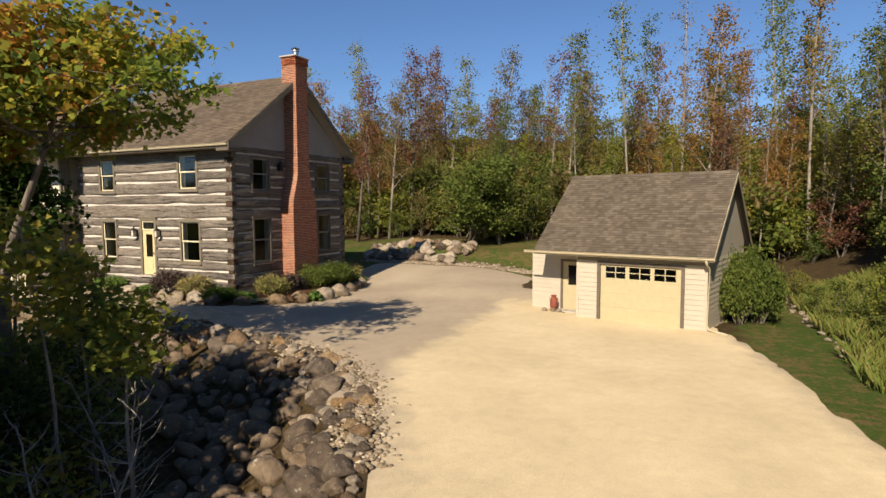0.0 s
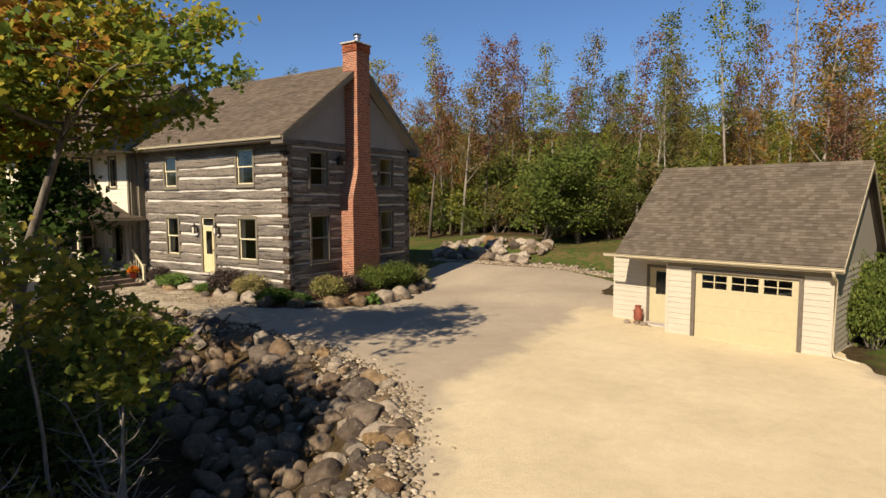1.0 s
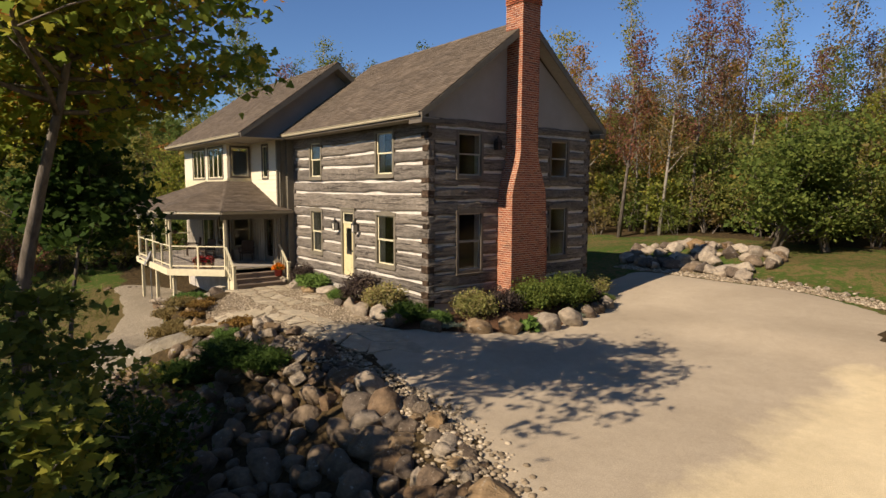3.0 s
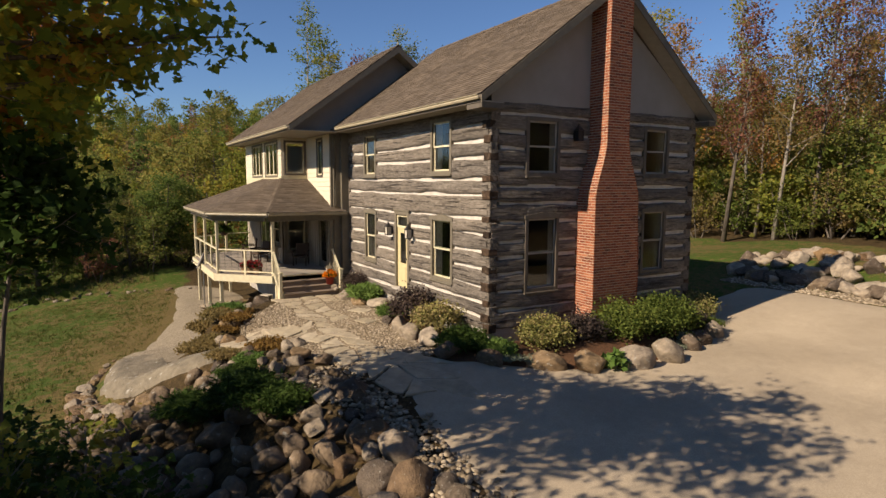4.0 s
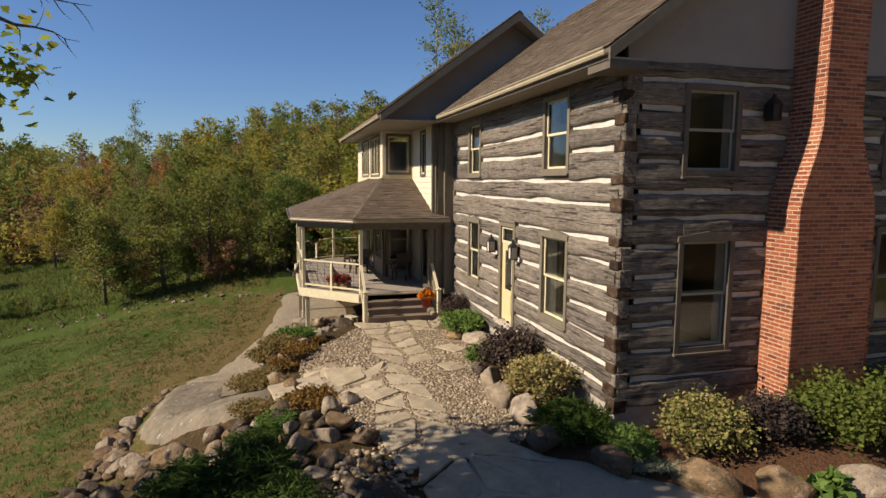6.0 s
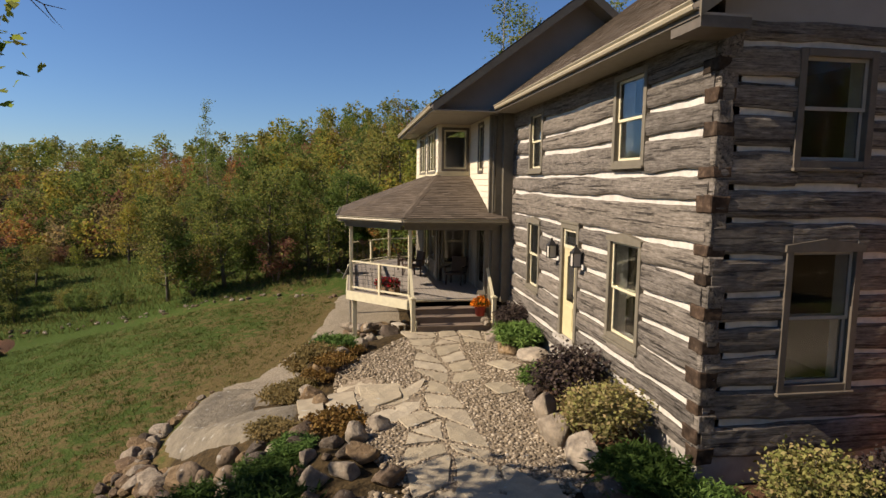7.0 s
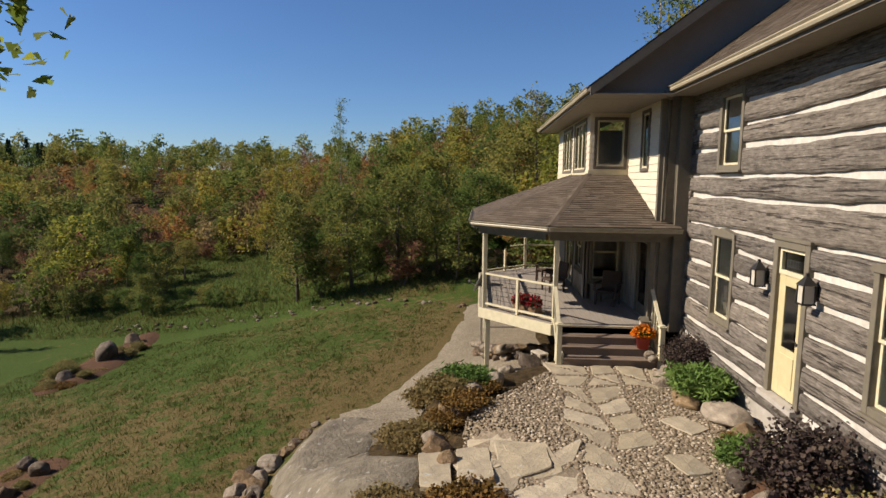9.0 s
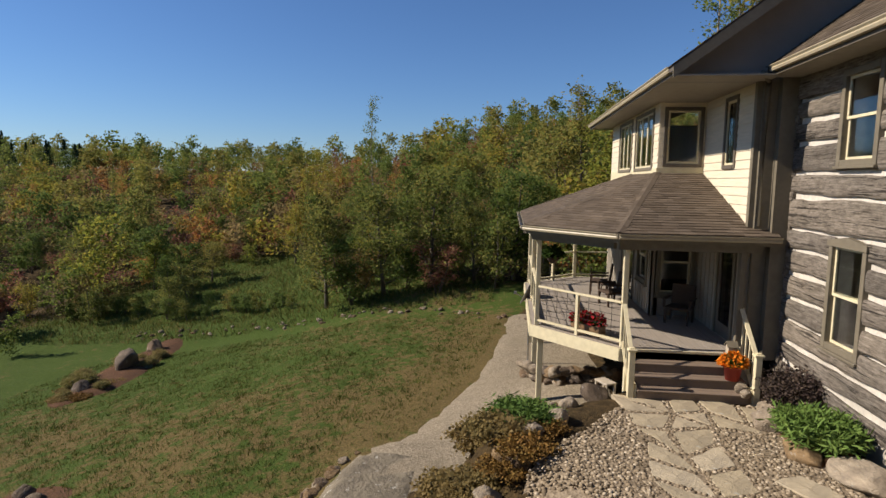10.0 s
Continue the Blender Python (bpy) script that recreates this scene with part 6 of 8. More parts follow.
def flagstone(cx, cy, corners, parent, rnd, joint=0.035, thick=0.07, lift=0.045):
    pts = []
    n = len(corners)
    for i in range(n):
        a, b = Vector(corners[i]), Vector(corners[(i + 1) % n])
        k = max(2, int((b - a).length / 0.16))
        for s in range(k):
            p = a.lerp(b, s / k)
            c = Vector((cx, cy))
            d = (p - c)
            d *= max(0.3, 1 - joint / max(0.1, d.length)) * (1 + rnd.uniform(-0.035, 0.02))
            if s == 0:
                d *= 0.93
            pts.append(c + d)
    FLAGS.append([tuple(p) for p in pts])
    area = sum(pts[i].x * pts[(i + 1) % len(pts)].y - pts[(i + 1) % len(pts)].x * pts[i].y for i in range(len(pts)))
    if area < 0:
        pts = pts[::-1]
    z = ground_z(cx, cy) + lift + rnd.uniform(-0.012, 0.012)
    bm = bmesh.new()
    gz = (ground_z(cx + 0.3, cy) - ground_z(cx - 0.3, cy)) / 0.6, (ground_z(cx, cy + 0.3) - ground_z(cx, cy - 0.3)) / 0.6
    top = lambda x, y: z + gz[0] * (x - cx) + gz[1] * (y - cy)
    hi = [bm.verts.new((p.x + (cx - p.x) * 0.03, p.y + (cy - p.y) * 0.03, top(p.x, p.y))) for p in pts]
    md = [bm.verts.new((p.x, p.y, top(p.x, p.y) - 0.014)) for p in pts]
    lo = [bm.verts.new((p.x, p.y, top(p.x, p.y) - thick)) for p in pts]
    bm.faces.new(hi)
    m = len(pts)
    for i in range(m):
        j = (i + 1) % m
        bm.faces.new((md[i], md[j], hi[j], hi[i]))
        bm.faces.new((lo[i], lo[j], md[j], md[i]))
    me = mesh_of("flagstone", bm, M_FLAG)
    me.transform(Matrix.Translation((-cx, -cy, -z)))
    part("flagstone", me, None, parent, m=Matrix.Translation((cx, cy, z)))


path_line = [(-15.2, 15.6), (-17.2, 15.2), (-19.2, 14.95), (-21.2, 15.1), (-23.2, 15.7), (-25.6, 16.3)]


def on_path(x, y):
    d = float(away_from(path_line, np.array([x]), np.array([y]))[0])
    w = 0.72 + 0.45 * float(smooth01(-23.6, -25.2, x)) + 0.5 * float(smooth01(-17.5, -15.8, x))
    return d < w and -25.55 < x < -14.6


flag_path = tagged(thing("flagstone_path", "path of irregular pale flagstones set in gravel", "path"), kind="structure")
rnd = random.Random(77)
for cx, cy, c in flag_cells(8, on_path, -26.6, -17.2, 13.4, 18.0, 0.72, 0.16):
    flagstone(cx, cy, c, flag_path, rnd, 0.062)
for cx, cy, c in flag_cells(9, on_path, -17.4, -14.2, 13.6, 17.6, 1.0, 0.16):
    flagstone(cx, cy, c, flag_path, rnd, 0.04)
# stepping stones beside the door and the branch that leads down to the lawn
for cx, cy, w, h, rz in ((-20.9, 16.45, 0.5, 0.36, 0.2), (-22.4, 16.9, 0.55, 0.4, 0.5), (-21.0, 14.1, 0.85, 0.55, 0.15), (-20.5, 13.6, 0.7, 0.42, -0.3), (-21.7, 13.45, 0.6, 0.55, 0.1), (-20.95, 13.2, 0.55, 0.5, 0.3), (-19.9, 14.1, 0.5, 0.38, 0.7)):
    c = [(cx + math.cos(rz) * a * w * 0.72 - math.sin(rz) * b * h * 0.72, cy + math.sin(rz) * a * w * 0.72 + math.cos(rz) * b * h * 0.72) for a, b in ((-1, -1), (1, -0.8), (0.85, 1), (-0.9, 0.9))]
    flagstone(cx, cy, c, flag_path, rnd, 0.01)

# three squared steps and a broad broken sheet of limestone leading down to the lawn
slab_rnd = random.Random(6)
slab_steps = tagged(thing("slab_steps", "broad pale limestone slabs stepping down to the lawn", "stone steps"), kind="structure")
for cx, cy, c in ((-21.05, 13.95, [(-21.8, 13.5), (-20.3, 13.55), (-20.65, 14.4), (-21.5, 14.35)]), (-20.95, 13.15, [(-21.8, 12.85), (-19.95, 12.95), (-20.2, 13.5), (-21.75, 13.42)]), (-20.9, 12.5, [(-21.75, 12.2), (-20.1, 12.4), (-20.0, 12.88), (-21.75, 12.78)])):
    flagstone(cx, cy, c, slab_steps, slab_rnd, 0.012, 0.16, 0.07)
M_SHEET = make_rock("limestone_sheet", [(0.205, 0.180, 0.132), (0.235, 0.208, 0.155)], 1.0)


def sheet_relief(x, y, d):
    """Low broken ledges across the natural stone."""
    ledge = np.floor((x * 0.55 + y * 0.9 + 0.25 * np.sin(x * 2.1)) * 1.1) * 0.37
    return 0.028 * (ledge - np.floor(ledge)) + 0.01 * np.sin(x * 3.3 + y * 1.7) - 0.03


solo("limestone_sheet", draped("limestone_sheet", round_line(SHEET, 3), M_SHEET, 0.06, 0.16, 0.12, sheet_relief), None, "broad pale natural limestone sheet leading down to the lawn", "stone slab", kind="structure")


# ---- loose pebbles ----
def pebbles(name, label, count, where, lo, hi, mat, seed):
    rnd = random.Random(seed)
    base = [(math.cos(a) * r, math.sin(a) * r, z) for z, r in ((-0.3, 0.8), (0.25, 0.9)) for a in (0, 1.26, 2.51, 3.77, 5.03)] + [(0, 0, 0.75)]
    fc = [(k, (k + 1) % 5, 5 + (k + 1) % 5, 5 + k) for k in range(5)] + [(5 + k, 5 + (k + 1) % 5, 10) for k in range(5)]
    pts = []
    while len(pts) < count:
        p = where(rnd)
        if p:
            pts.append(p)
    arr = np.array(pts)
    zs = height(arr[:, 0], arr[:, 1])
    verts, faces = [], []
    for (x, y), z in zip(pts, zs):
        r = rnd.uniform(lo, hi)
        a = rnd.uniform(0, 6.3)
        e = rnd.uniform(0.7, 1.3)
        c, s = math.cos(a) * r, math.sin(a) * r
        i = len(verts)
        for u, v, w in base:
            u *= e
            verts.append((x + u * c - v * s, y + u * s + v * c, z + 0.03 + w * r * 0.7))
        faces += [tuple(i + k for k in f) for f in fc]
    me = mesh_from(name, verts, faces, mat, True)
    return solo(name, me, None, label, "pebbles", kind="stuff")


walk_poly = WALK


def in_walk(rnd):
    x, y = rnd.uniform(-25.6, -16.4), rnd.uniform(13.0, 17.8)
    if not inside_of(walk_poly, np.array([x]), np.array([y]))[0]:
        return None
    on = any(abs(x - f[0][0]) < 1.6 and abs(y - f[0][1]) < 1.6 and inside_of(f, np.array([x]), np.array([y]))[0] for f in FLAGS)
    return None if on else (x, y)


def drive_fringe(rnd):
    k = rnd.randrange(3, 8)
    a, b = BANK[k], BANK[k + 1]
    t = rnd.random()
    x, y = a[0] + (b[0] - a[0]) * t, a[1] + (b[1] - a[1]) * t
    d = rnd.gauss(0.25, 0.32)
    n = Vector((b[1] - a[1], -(b[0] - a[0]))).normalized()
    return (x + n.x * d, y + n.y * d)


def mound_fringe(rnd):
    return (rnd.uniform(-19.5, -6.5), 32.1 + abs(rnd.gauss(0, 0.7)))


M_PEB = Nodes("mixed_pebbles", 0.9, spec=0.2)
M_PEB.colour(M_PEB.ramp(M_PEB.island(), [(0.0, (0.11, 0.085, 0.055)), (0.45, (0.22, 0.17, 0.11)), (0.8, (0.31, 0.25, 0.17)), (1.0, (0.46, 0.385, 0.28))]))
pebbles("path_pebbles", "brown and cream river pebbles round the flagstones", 8000, in_walk, 0.02, 0.05, M_PEB.m, 1)
pebbles("bank_pebbles", "grey and cream pebbles along the drive's edge", 3600, drive_fringe, 0.02, 0.08, M_PEB.m, 2)
pebbles("mound_pebbles", "pale pebbles before the stone mound", 2600, mound_fringe, 0.03, 0.09, M_PEB.m, 3)


# ---- trees and plants ----
def leaf_mesh(name, centres, size, mat, seed, lobed=False, droop=0.0, spread=0.35, up=0.45, wide=0.36):
    """Leaves as small folded blades about the given centres (n x 3)."""
    rg = np.random.default_rng(seed)
    n = len(centres)
    c = np.asarray(centres, float)
    ax = rg.normal(size=(n, 3))
    ax[:, 2] = ax[:, 2] * 0.6 - droop
    ax /= np.linalg.norm(ax, axis=1)[:, None]
    nr = rg.normal(size=(n, 3))
    nr[:, 2] += up * 3
    nr -= (nr * ax).sum(1)[:, None] * ax
    nr /= np.linalg.norm(nr, axis=1)[:, None] + 1e-9
    sd = np.cross(nr, ax)
    s = size * rg.uniform(1 - spread, 1 + spread, n)[:, None]
    if lobed:
        shape = [(0.0, 0.0), (0.30, 0.34), (0.12, 0.50), (0.40, 0.95), (0.68, 0.42), (0.72, 0.62), (1.15, 0.0), (0.72, -0.62), (0.68, -0.42), (0.40, -0.95), (0.12, -0.50), (0.30, -0.34)]
        shape = [(a, b * 0.62) for a, b in shape]
    else:
        shape = [(0.0, 0.0), (0.45, wide), (1.0, 0.0), (0.45, -wide)]
    k = len(shape)
    v = np.empty((n, k, 3))
    for i, (a, b) in enumerate(shape):
        v[:, i] = c + ax * (s * a) + sd * (s * b) - nr * (s * abs(b) * 0.3)
    me = bpy.data.meshes.new(name)
    me.vertices.add(n * k)
    me.vertices.foreach_set("co", v.reshape(-1))
    me.loops.add(n * k)
    me.loops.foreach_set("vertex_index", np.arange(n * k, dtype=np.int32))
    me.polygons.add(n)
    me.polygons.foreach_set("loop_start", np.arange(0, n * k, k, dtype=np.int32))
    me.materials.append(mat)
    me.update(calc_edges=True)
    return me


def limb_points(a, d, length, rnd, n=5, bend=0.25, lift=0.15):
    pts = [Vector(a)]
    d = Vector(d).normalized()
    for _ in range(n):
        d = (d + Vector((rnd.uniform(-bend, bend), rnd.uniform(-bend, bend), rnd.uniform(-bend * 0.6, bend * 0.6) + lift * 0.3))).normalized()
        pts.append(pts[-1] + d * (length / n))
    return pts


def grow(seed, h, trunk_r, crown_lo, reach, limbs, subs, leaves, clump, lean=0.05, steep=0.5, taper_top=0.5, stems=1, twigs=True, fine=False):
    """A trunk with limbs and boughs as one bmesh, and leaf centres clustered along the outer boughs."""
    rnd = random.Random(seed)
    rg = np.random.default_rng(seed)
    bm = bmesh.new()
    tips = []
    for st in range(stems):
        base = Vector((0, 0, 0)) if stems == 1 else Vector((rnd.uniform(-0.2, 0.2), rnd.uniform(-0.2, 0.2), 0))
        d0 = Vector((rnd.uniform(-lean, lean), rnd.uniform(-lean, lean), 1)) if stems == 1 else Vector((rnd.uniform(-0.5, 0.5), rnd.uniform(-0.5, 0.5), 1))
        tp = limb_points(base - Vector((0, 0, 0.3)), d0, h, rnd, 9, 0.07 if stems == 1 else 0.15, 0.2)
        rad = [trunk_r * (1.25 if i == 0 else 1) * (1 - 0.9 * i / 9) + 0.008 for i in range(10)]
        tube(bm, tp if fine else tp[::3], rad if fine else rad[::3], 7 if fine else 5)
        for k in range(limbs):
            f = crown_lo + (0.98 - crown_lo) * ((k + rnd.random()) / limbs)
            i = min(8, int(f * 9))
            p = tp[i].lerp(tp[i + 1], f * 9 - i)
            a = k * 2.4 + rnd.uniform(-0.5, 0.5)
            size = reach * (1 - taper_top * (f - crown_lo) / (1 - crown_lo)) * rnd.uniform(0.7, 1.15)
            ln = limb_points(p, (math.cos(a), math.sin(a), steep * rnd.uniform(0.5, 1.4)), size, rnd, 5, 0.22)
            r0 = max(0.012, rad[i] * 0.45)
            if fine:
                tube(bm, ln, [r0 * (1 - 0.8 * q / 5) + 0.004 for q in range(6)], 5)
            else:
                tube(bm, [ln[0], ln[2], ln[5]], [r0, r0 * 0.65, r0 * 0.2 + 0.004], 3, False)
            tips += [ln[3], ln[4], ln[5]]
            for _ in range(subs):
                q = rnd.randrange(1, 5)
                sl = limb_points(ln[q], Vector((rnd.uniform(-1, 1), rnd.uniform(-1, 1), rnd.uniform(-0.2, 0.8))), size * rnd.uniform(0.3, 0.55), rnd, 3, 0.3)
                if twigs:
                    tube(bm, sl, [r0 * 0.4, r0 * 0.3, r0 * 0.2, 0.003], 4 if fine else 3, fine)
                tips += [sl[2], sl[3]]
        tips.append(tp[-1])
    T = np.array([tuple(t) for t in tips])
    idx = rg.integers(0, len(T), leaves)
    w = rg.uniform(0.55, 1.25, len(T))[idx]
    c = T[idx] + rg.normal(size=(leaves, 3)) * (clump * w)[:, None] * np.array([1, 1, 0.7])
    c[:, 2] = np.maximum(c[:, 2], 0.05)
    return bm, c


def tree_kind(name, label, seed, mat, bark, leaf, lobed=False, **kw):
    bm, c = grow(seed, **kw)
    ob = thing(name, label, "tree")
    part("trunk", bm, bark, ob, "", smooth=True)
    part("crown", leaf_mesh("crown", c, leaf, mat, seed, lobed), None, ob)
    return ob


def plant_kind(name, label, seed, mat, leaf, r, hgt, n, flat=False, category="shrub", wide=0.36):
    """A low shrub: stems and a dense, uneven heap of leaves."""
    rnd = random.Random(seed)
    rg = np.random.default_rng(seed)
    ob = thing(name, label, category)
    bm = bmesh.new()
    cl = []
    for k in range(16):
        a = k * 2.4
        q = r * math.sqrt((k + 0.5) / 16) * 0.85
        z = hgt * (1 - 0.55 * (q / r) ** 2) * rnd.uniform(0.7, 1.0)
        p = Vector((math.cos(a) * q, math.sin(a) * q, z))
        tube(bm, [(p.x * 0.15, p.y * 0.15, -0.08), (p.x * 0.6, p.y * 0.6, z * 0.5), tuple(p)], [0.014, 0.01, 0.004], 4)
        cl.append(p)
    part("stem", bm, M_BARK, ob)["kind"] = "stuff"
    C = np.array([tuple(p) for p in cl])
    i = rg.integers(0, len(C), n)
    f = rg.uniform(0.35, 1.0, n) ** 0.5
    c = C[i] * np.stack([f * 0.4 + 0.6, f * 0.4 + 0.6, f], 1) + rg.normal(size=(n, 3)) * np.array([r * 0.15, r * 0.15, hgt * 0.11])
    c[:, 2] = np.maximum(c[:, 2], 0.02)
    part("foliage", leaf_mesh("foliage", c, leaf, mat, seed, False, 0, 0.4, 0.3, wide), None, ob)
    return ob


PARK = pose(0, 0, -400)


def put(ob, x, y, s=1.0, rz=0.0, sz=None, dz=0.0, label="", group="", first=None):
    c = copy_thing(ob, pose(x, y, ground_z(x, y) + dz, 0, 0, rz))
    c.scale = (s, s, sz or s)
    return tagged(c, label, "", group)


KINDS = []


def kind(ob):
    KINDS.append(ob)
    return ob


# prototypes, removed again at the end
tall = dict(h=13, trunk_r=0.13, crown_lo=0.34, reach=2.3, limbs=24, subs=3, leaves=2500, clump=0.36, steep=0.9, taper_top=0.6, twigs=False)
slim = dict(h=15, trunk_r=0.11, crown_lo=0.45, reach=1.35, limbs=20, subs=2, leaves=1500, clump=0.28, steep=1.1, taper_top=0.5, twigs=False)
round_ = dict(h=6.0, trunk_r=0.13, crown_lo=0.14, reach=2.5, limbs=18, subs=4, leaves=4600, clump=0.30, steep=0.45, taper_top=0.5)
bush = dict(h=3.6, trunk_r=0.045, crown_lo=0.12, reach=1.3, limbs=7, subs=3, leaves=1900, clump=0.24, steep=0.7, taper_top=0.5, stems=3)
sparse = dict(h=14, trunk_r=0.10, crown_lo=0.40, reach=1.6, limbs=18, subs=4, leaves=620, clump=0.26, steep=1.0, taper_top=0.5)
TALL = [kind(tree_kind("tree", lab, 100 + i, m, M_BARK_PALE if i % 2 else M_BARK, 0.165, **tall)) for i, (m, lab) in enumerate(((L_GREEN, "tall green-leaved tree in the wood"), (L_YELLOW, "tall yellow-green tree in the wood"), (L_OLIVE, "tall olive-green tree in the wood"), (L_ORANGE, "tall tree in orange autumn leaf"), (L_RED, "tall tree in russet-red autumn leaf"), (L_BROWN, "tall tree in brown autumn leaf")))]
SLIM = [kind(tree_kind("tree", lab, 130 + i, m, M_BARK_PALE, 0.15, **slim)) for i, (m, lab) in enumerate(((L_GREEN, "slender tall tree with a thin green crown"), (L_YELLOW, "slender tall tree with a thin yellow crown"), (L_RED, "slender tall tree with a thin reddish crown"), (L_ORANGE, "slender tall tree with a thin orange crown")))]
BARE = [kind(tree_kind("tree", "almost bare slender grey tree", 150 + i, L_BROWN, M_BARK_PALE, 0.12, **sparse)) for i in range(2)]
ROUND = [kind(tree_kind("tree", lab, 160 + i, m, M_BARK, 0.155, **round_)) for i, (m, lab) in enumerate(((L_GREEN, "broad dense green tree at the wood's edge"), (L_MID, "broad dark green tree at the wood's edge"), (L_OLIVE, "broad olive-green tree at the wood's edge"), (L_YELLOW, "broad yellow-green tree at the wood's edge")))]
BUSH = [kind(tree_kind("bush", lab, 180 + i, m, M_BARK, 0.15, **bush)) for i, (m, lab) in enumerate(((L_GREEN, "leafy green bush at the wood's edge"), (L_MID, "dark green bush at the wood's edge"), (L_OLIVE, "olive bush at the wood's edge"), (L_YELLOW, "yellow-green bush at the wood's edge"), (L_ORANGE, "orange autumn bush at the wood's edge"), (L_RED, "red autumn bush at the wood's edge"), (L_BROWN, "brown autumn bush at the wood's edge")))]


def spruce_kind(seed):
    rg = np.random.default_rng(seed)
    ob = thing("spruce", "dark narrow spruce on the far ridge", "tree")
    bm = bmesh.new()
    tube(bm, [(0, 0, -0.3), (0, 0, 5), (0, 0, 9.8)], [0.16, 0.09, 0.01], 6)
    part("trunk", bm, M_BARK, ob)
    n = 2400
    z = 0.6 + 9.3 * rg.random(n) ** 1.25
    tier = (z * 2.2) % 1.0
    rad = (10.0 - z) * 0.34 * (0.55 + 0.45 * (1 - tier)) * np.sqrt(rg.random(n))
    a = rg.uniform(0, math.tau, n)
    c = np.stack([np.cos(a) * rad, np.sin(a) * rad, z - rad * 0.25], 1)
    part("crown", leaf_mesh("crown", c, 0.30, L_SPRUCE, seed, False, 0.3, 0.3, 0.2), None, ob)
    return ob


SPRUCE = [kind(spruce_kind(s)) for s in (201, 202)]

rnd = random.Random(31)


def wood(count, pick, box_, smin, smax, group, keep=None, gap=1.4):
    got = []
    tries = 0
    while len(got) < count and tries < count * 40:
        tries += 1
        x, y = rnd.uniform(box_[0], box_[1]), rnd.uniform(box_[2], box_[3])
        if keep and not keep(x, y):
            continue
        if any((x - a) ** 2 + (y - b) ** 2 < gap * gap for a, b in got):
            continue
        got.append((x, y))
        s = rnd.uniform(smin, smax)
        put(pick(), x, y, s, rnd.uniform(0, 360), s * rnd.uniform(0.85, 1.2), group=group)


def thicket(name, label, count, pick, box_, smin, smax, keep=None, gap=1.5, thin=1):
    """Undergrowth that nobody could count, as one object."""
    got, tries, chunks, mats, mid = [], 0, [], [], []
    while len(got) < count and tries < count * 40:
        tries += 1
        x, y = rnd.uniform(box_[0], box_[1]), rnd.uniform(box_[2], box_[3])
        if (keep and not keep(x, y)) or any((x - a) ** 2 + (y - b) ** 2 < gap * gap for a, b in got):
            continue
        got.append((x, y))
        src = next(o for o in pick().children if o.name.startswith("crown")).data
        co = np.empty(len(src.vertices) * 3)
        src.vertices.foreach_get("co", co)
        s = rnd.uniform(smin, smax)
        a = rnd.uniform(0, math.tau)
        co = co.reshape(-1, 4, 3)[::thin]
        mid_ = co.mean(1, keepdims=True)
        co = (mid_ + (co - mid_) * thin ** 0.42).reshape(-1, 3) * (s, s, s * rnd.uniform(0.85, 1.2))
        c, q = math.cos(a), math.sin(a)
        co = np.stack([co[:, 0] * c - co[:, 1] * q + x, co[:, 0] * q + co[:, 1] * c + y, co[:, 2] + ground_z(x, y)], 1)
        chunks.append(co)
        if src.materials[0] not in mats:
            mats.append(src.materials[0])
        mid.append(np.full(len(co) // 4, mats.index(src.materials[0]), np.int32))
    v = np.concatenate(chunks)
    n = len(v) // 4
    me = bpy.data.meshes.new(name)
    me.vertices.add(n * 4)
    me.vertices.foreach_set("co", v.reshape(-1))
    me.loops.add(n * 4)
    me.loops.foreach_set("vertex_index", np.arange(n * 4, dtype=np.int32))
    me.polygons.add(n)
    me.polygons.foreach_set("loop_start", np.arange(0, n * 4, 4, dtype=np.int32))
    for m in mats:
        me.materials.append(m)
    me.polygons.foreach_set("material_index", np.concatenate(mid))
    me.update(calc_edges=True)
    return solo(name, me, None, label, "undergrowth", kind="stuff")


def weighted(pairs):
    kinds = [k for k, w in pairs for _ in range(w)]
    return lambda: rnd.choice(kinds)


tall_mix = weighted([(TALL[0], 2), (TALL[1], 3), (TALL[2], 4), (TALL[3], 4), (TALL[4], 4), (TALL[5], 5), (SLIM[0], 2), (SLIM[1], 2), (SLIM[2], 3), (SLIM[3], 2), (BARE[0], 2), (BARE[1], 2)])
bush_mix = weighted([(BUSH[0], 6), (BUSH[1], 2), (BUSH[2], 7), (BUSH[3], 4), (BUSH[4], 1), (BUSH[5], 1), (BUSH[6], 3)])
low_mix = weighted([(BUSH[0], 4), (BUSH[1], 2), (BUSH[2], 6), (BUSH[3], 3), (BUSH[4], 4), (BUSH[5], 4), (BUSH[6], 6), (ROUND[2], 3), (ROUND[3], 1), (ROUND[0], 2), (ROUND[1], 2)])
far_mix = weighted([(ROUND[0], 2), (ROUND[2], 4), (ROUND[3], 3), (ROUND[1], 1)])
round_mix = weighted([(ROUND[0], 3), (ROUND[1], 2), (ROUND[2], 4), (ROUND[3], 3)])

